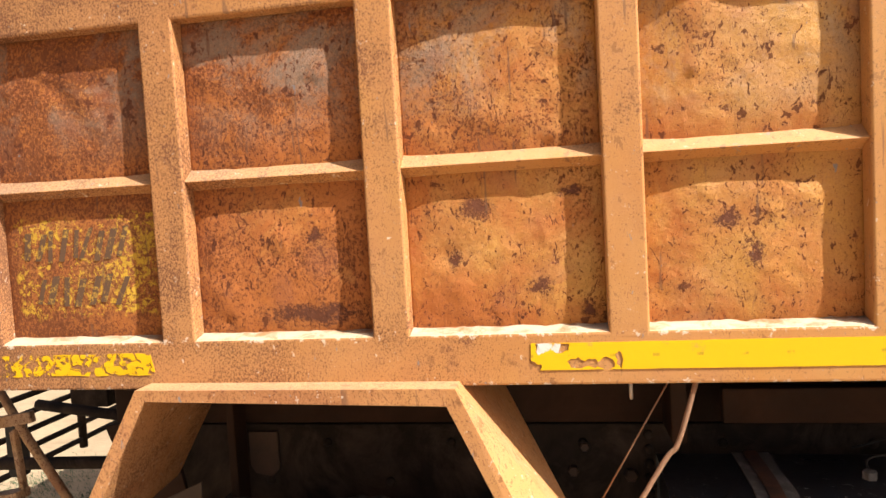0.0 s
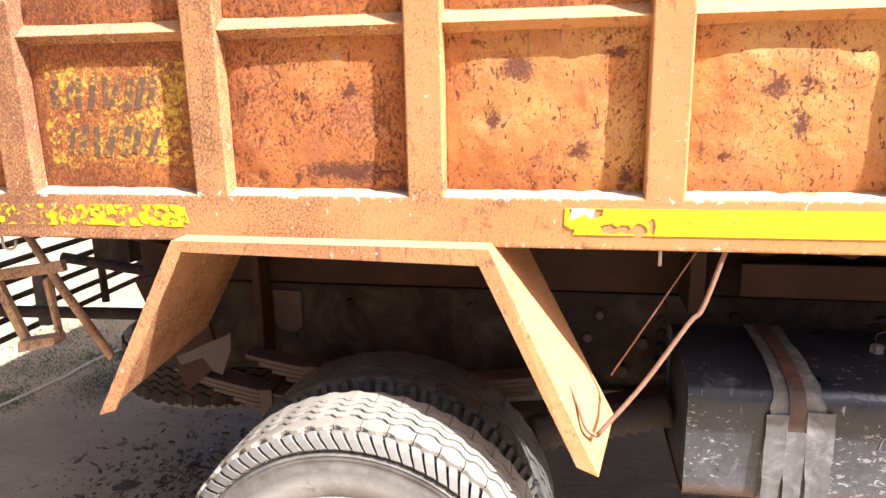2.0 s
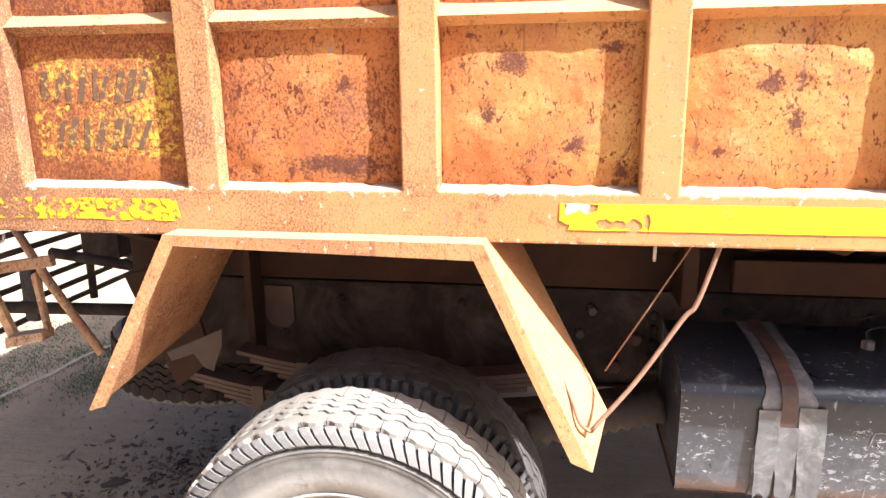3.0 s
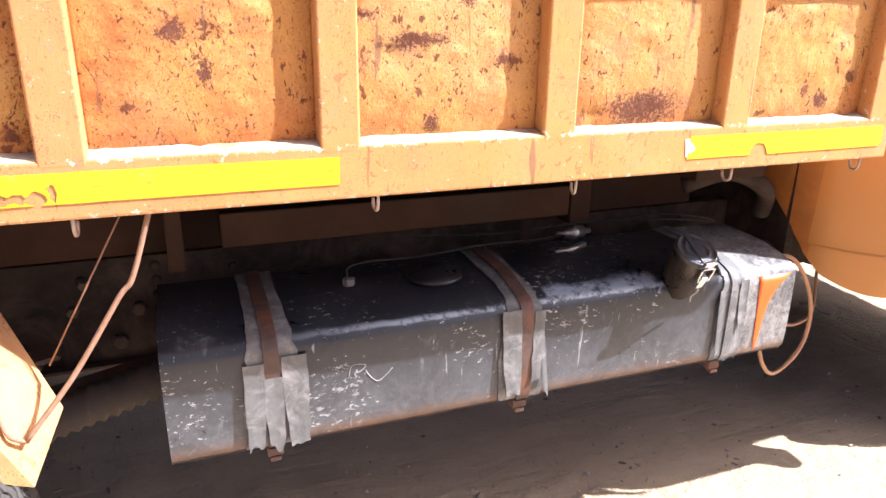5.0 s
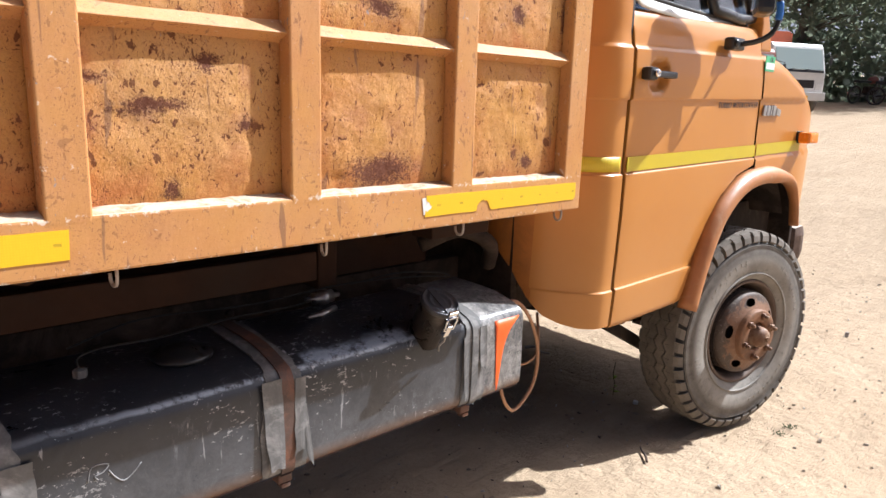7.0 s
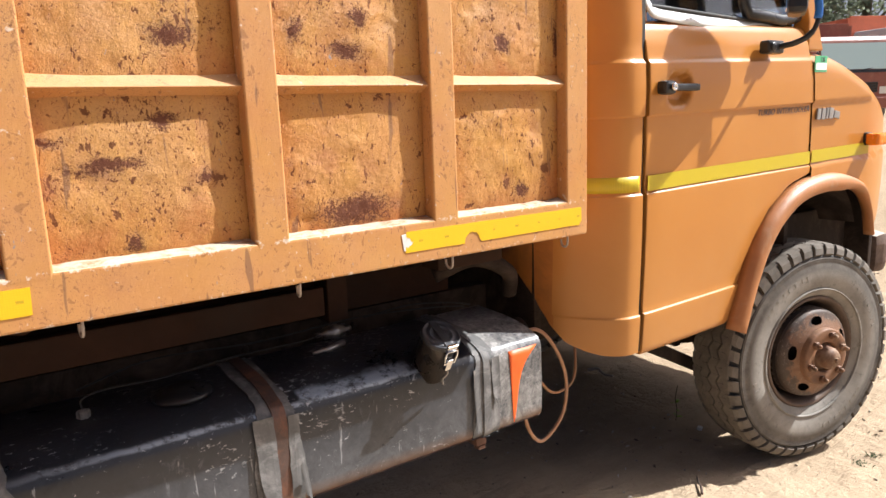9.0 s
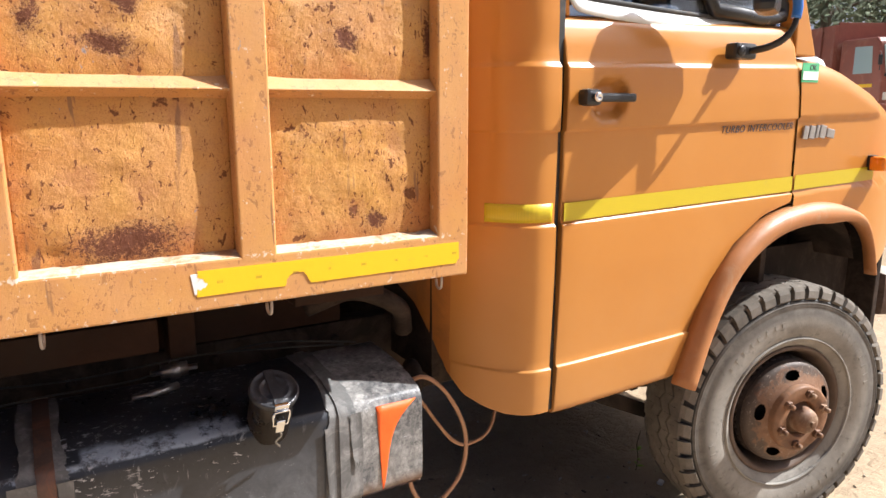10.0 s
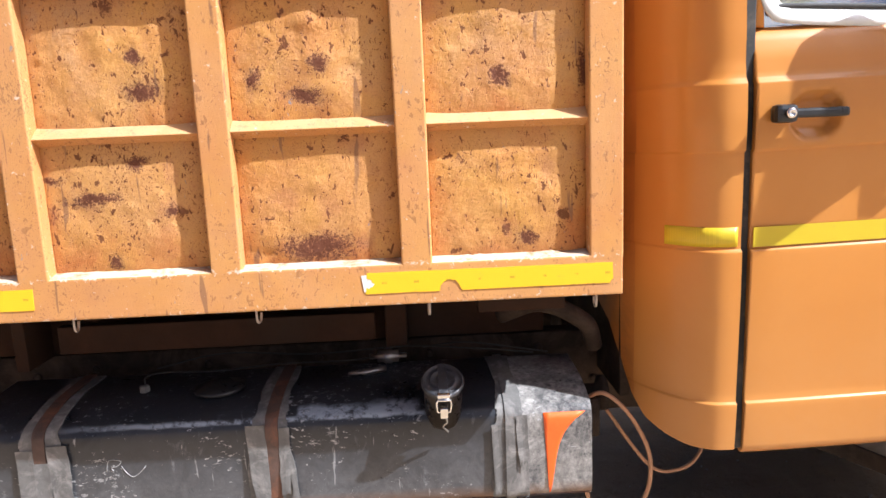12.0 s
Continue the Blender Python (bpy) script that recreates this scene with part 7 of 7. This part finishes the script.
def litter(name, n, place, size, label, category, mat, curl=0.4):
    """Small curled flakes and sticks strewn on the ground, as one mesh."""
    verts, faces = [], []
    for _ in range(n):
        x, y = place()
        z = ground_height(x, y) + 0.002
        L = size * 0.3 * math.exp(_rl.gauss(0.75, 0.65))
        w = L * _rl.uniform(0.08, 0.40)
        e = Euler((_rl.gauss(0, 0.25), _rl.gauss(0, 0.25), _rl.uniform(0, 6.2))).to_matrix()
        n0 = len(verts)
        for u, v, h in ((-L, -w * 0.4, 0), (-L * 0.3, -w, w * curl), (L * 0.4, -w * 0.8, w * curl), (L, 0, 0), (L * 0.3, w, w * curl * 1.4), (-L * 0.5, w * 0.8, w * curl)):
            verts.append(tuple(Vector((x, y, z + 0.003)) + e @ Vector((u, v, h))))
        for u, v, h in ((-L, -w * 0.4, 0), (-L * 0.3, -w, 0), (L * 0.4, -w * 0.8, 0), (L, 0, 0), (L * 0.3, w, 0), (-L * 0.5, w * 0.8, 0)):
            verts.append(tuple(Vector((x, y, z)) + e @ Vector((u, v, h - 0.003))))
        faces.append(tuple(range(n0, n0 + 6)))
        faces.append(tuple(range(n0 + 11, n0 + 5, -1)))
        for i in range(6):
            faces.append((n0 + i, n0 + 6 + i, n0 + 6 + (i + 1) % 6, n0 + (i + 1) % 6))
    me = bpy.data.meshes.new(name)
    me.from_pydata(verts, [], faces)
    me.materials.append(mat)
    return tagged(new(name, me), label, category, kind="stuff")


litter("dry_litter", 2600, lambda: (_rl.choice((-1.15, -0.95, -1.9, -1.4, -0.6)) + _rl.gauss(0, 0.28), _rl.choice((0.25, 0.6, 0.95, 1.5)) + _rl.gauss(0, 0.22)), 0.010, "dry brown bark and leaf litter under the truck", "litter", litter_mat)
litter("bark_litter", 420, lambda: (-1.60 + _rl.gauss(0, 0.22), 0.95 + _rl.gauss(0, 0.16)), 0.017, "dark bark shreds beside the rear wheel", "litter", leaf_material("dark bark shreds", (0.06, 0.042, 0.03), (0.20, 0.15, 0.11)))
litter("scattered_litter", 260, lambda: (_rl.uniform(-0.5, 3.4), 0.35 + abs(_rl.gauss(0, 0.7))), 0.0075, "thin scatter of dry litter and twigs", "litter", litter_mat)
pale_mat = leaf_material("pale stones and clods", (0.30, 0.24, 0.18), (0.55, 0.50, 0.44))
litter("clods", 700, lambda: (_rl.uniform(-3, 7), _rl.uniform(-0.6, 2.0)), 0.008, "small pale clods and pebbles on the sand", "pebbles", pale_mat, 1.2)


def twig(pts, r, label, mat=None):
    bm = bmesh.new()
    c = curve(pts, 5)
    tube(bm, c, [r * (1 - 0.5 * i / (len(c) - 1)) for i in range(len(c))], 6)
    ob = part("twig", bm, mat or spring_mat, None)
    tagged(ob, label, "twig", "twigs on the ground")


twig([(2.766, 0.117, 0.008), (2.80, 0.145, 0.014), (2.835, 0.185, 0.010), (2.863, 0.21, 0.010)], 0.006, "short dry twig on lit sand")
seedling = thing("seedling", pose(3.29, 0.64, ground_height(3.29, 0.64)), "thin green seedling with few leaves on damp earth", "seedling")
bm = bmesh.new()
tube(bm, curve([(0, 0, -0.01), (0.015, 0.005, 0.06), (0.02, 0.02, 0.11), (0.05, 0.03, 0.17)], 4), 0.0022, 6)
part("stem", bm, simple("green-brown stem", (0.10, 0.09, 0.04), 0.7, 0, 0.2, 60), seedling)
_green = simple("fresh green leaf", (0.22, 0.34, 0.04), 0.5, 0, 0.2, 60)
for _a, _z, _l in ((20, 0.09, 0.034), (140, 0.085, 0.028), (250, 0.05, 0.024), (310, 0.012, 0.030), (80, 0.02, 0.024)):
    bm = bmesh.new()
    sheet(bm, [[(0, 0, 0), (_l * 0.4, -_l * 0.28, 0.004), (_l * 0.8, -_l * 0.2, 0.003), (_l * 1.2, 0, -0.004)], [(0, 0.0005, 0), (_l * 0.4, _l * 0.28, 0.006), (_l * 0.8, _l * 0.2, 0.004), (_l * 1.2, 0.0005, -0.004)]])
    thick(bm, 0.0006)
    part("leaf", bm, _green, seedling, m=pose(0.016, 0.01, _z, 8, -12, _a))
twig([(3.45, 1.40, 0.012), (3.47, 1.34, 0.03), (3.46, 1.28, 0.016), (3.47, 1.22, 0.02)], 0.012, "pale frayed cord end on the earth", pale_mat)
twig([(-1.25, 0.28, 0.008), (-1.12, 0.31, 0.014), (-1.02, 0.30, 0.008)], 0.007, "dark stick among dry litter", dark_mat)
twig([(-1.75, 0.45, 0.008), (-1.62, 0.49, 0.012), (-1.55, 0.47, 0.008)], 0.006, "dark stick among dry litter", dark_mat)
bm = bmesh.new()
box(bm, (-0.018, -0.012, 0), (0.018, 0.012, 0.016), 0.006)
tagged(part("pebble", bm, tape_white_mat, None, m=Matrix.Translation((3.311, 0.512, ground_height(3.311, 0.512) - 0.002)) @ pose(0, 0, 0, 5, 4, 30)), "single white pebble on the earth", "pebble")
bm = bmesh.new()
tube(bm, [(x, y, ground_height(x, y) + 0.008) for x, y in [(q.x, q.y) for q in curve([(-3.1, 0.9, 0), (-2.95, 1.38, 0), (-2.86, 1.75, 0), (-2.83, 2.06, 0), (-2.70, 2.5, 0), (-2.72, 3.1, 0)], 8)]], 0.011, 8)
tagged(part("ground_rope", bm, simple("pale frayed rope", (0.50, 0.42, 0.33), 0.9, 0, 0.2, 60), None), "pale rope lying across the sandy ground", "rope")


def grass(n, spots, label):
    verts, faces = [], []
    for cx, cy, sp in spots:
        for _ in range(n):
            x, y = cx + _rl.gauss(0, sp), cy + _rl.gauss(0, sp)
            z = ground_height(x, y) - 0.004
            a, h, w = _rl.uniform(0, 6.28), _rl.uniform(0.006, 0.022), _rl.uniform(0.0012, 0.003)
            dx, dy = math.cos(a), math.sin(a)
            b = _rl.uniform(0.4, 1.2) * h
            n0 = len(verts)
            verts += [(x - dy * w, y + dx * w, z), (x + dy * w, y - dx * w, z), (x + dx * b * 0.5 + dy * w * 0.6, y + dy * b * 0.5 - dx * w * 0.6, z + h * 0.8), (x + dx * b, y + dy * b, z + h)]
            faces.append((n0, n0 + 1, n0 + 2, n0 + 3))
    me = bpy.data.meshes.new("grass")
    me.from_pydata(verts, [], faces)
    me.materials.append(leaf_material("low green grass", (0.07, 0.12, 0.06), (0.15, 0.19, 0.11)))
    tagged(new("grass", me), label, "grass", kind="stuff")


grass(1500, [(-3.1, 1.9, 0.16), (-2.75, 2.15, 0.12), (-2.55, 1.75, 0.12), (-3.4, 2.4, 0.2), (-2.2, 2.5, 0.15), (-3.0, 1.45, 0.08), (-1.3, 1.5, 0.12)], "sparse low green grass on sand")
grass(45, [(3.56, -0.14, 0.022), (3.68, -0.145, 0.016)], "small dry green tufts beside the front wheel")
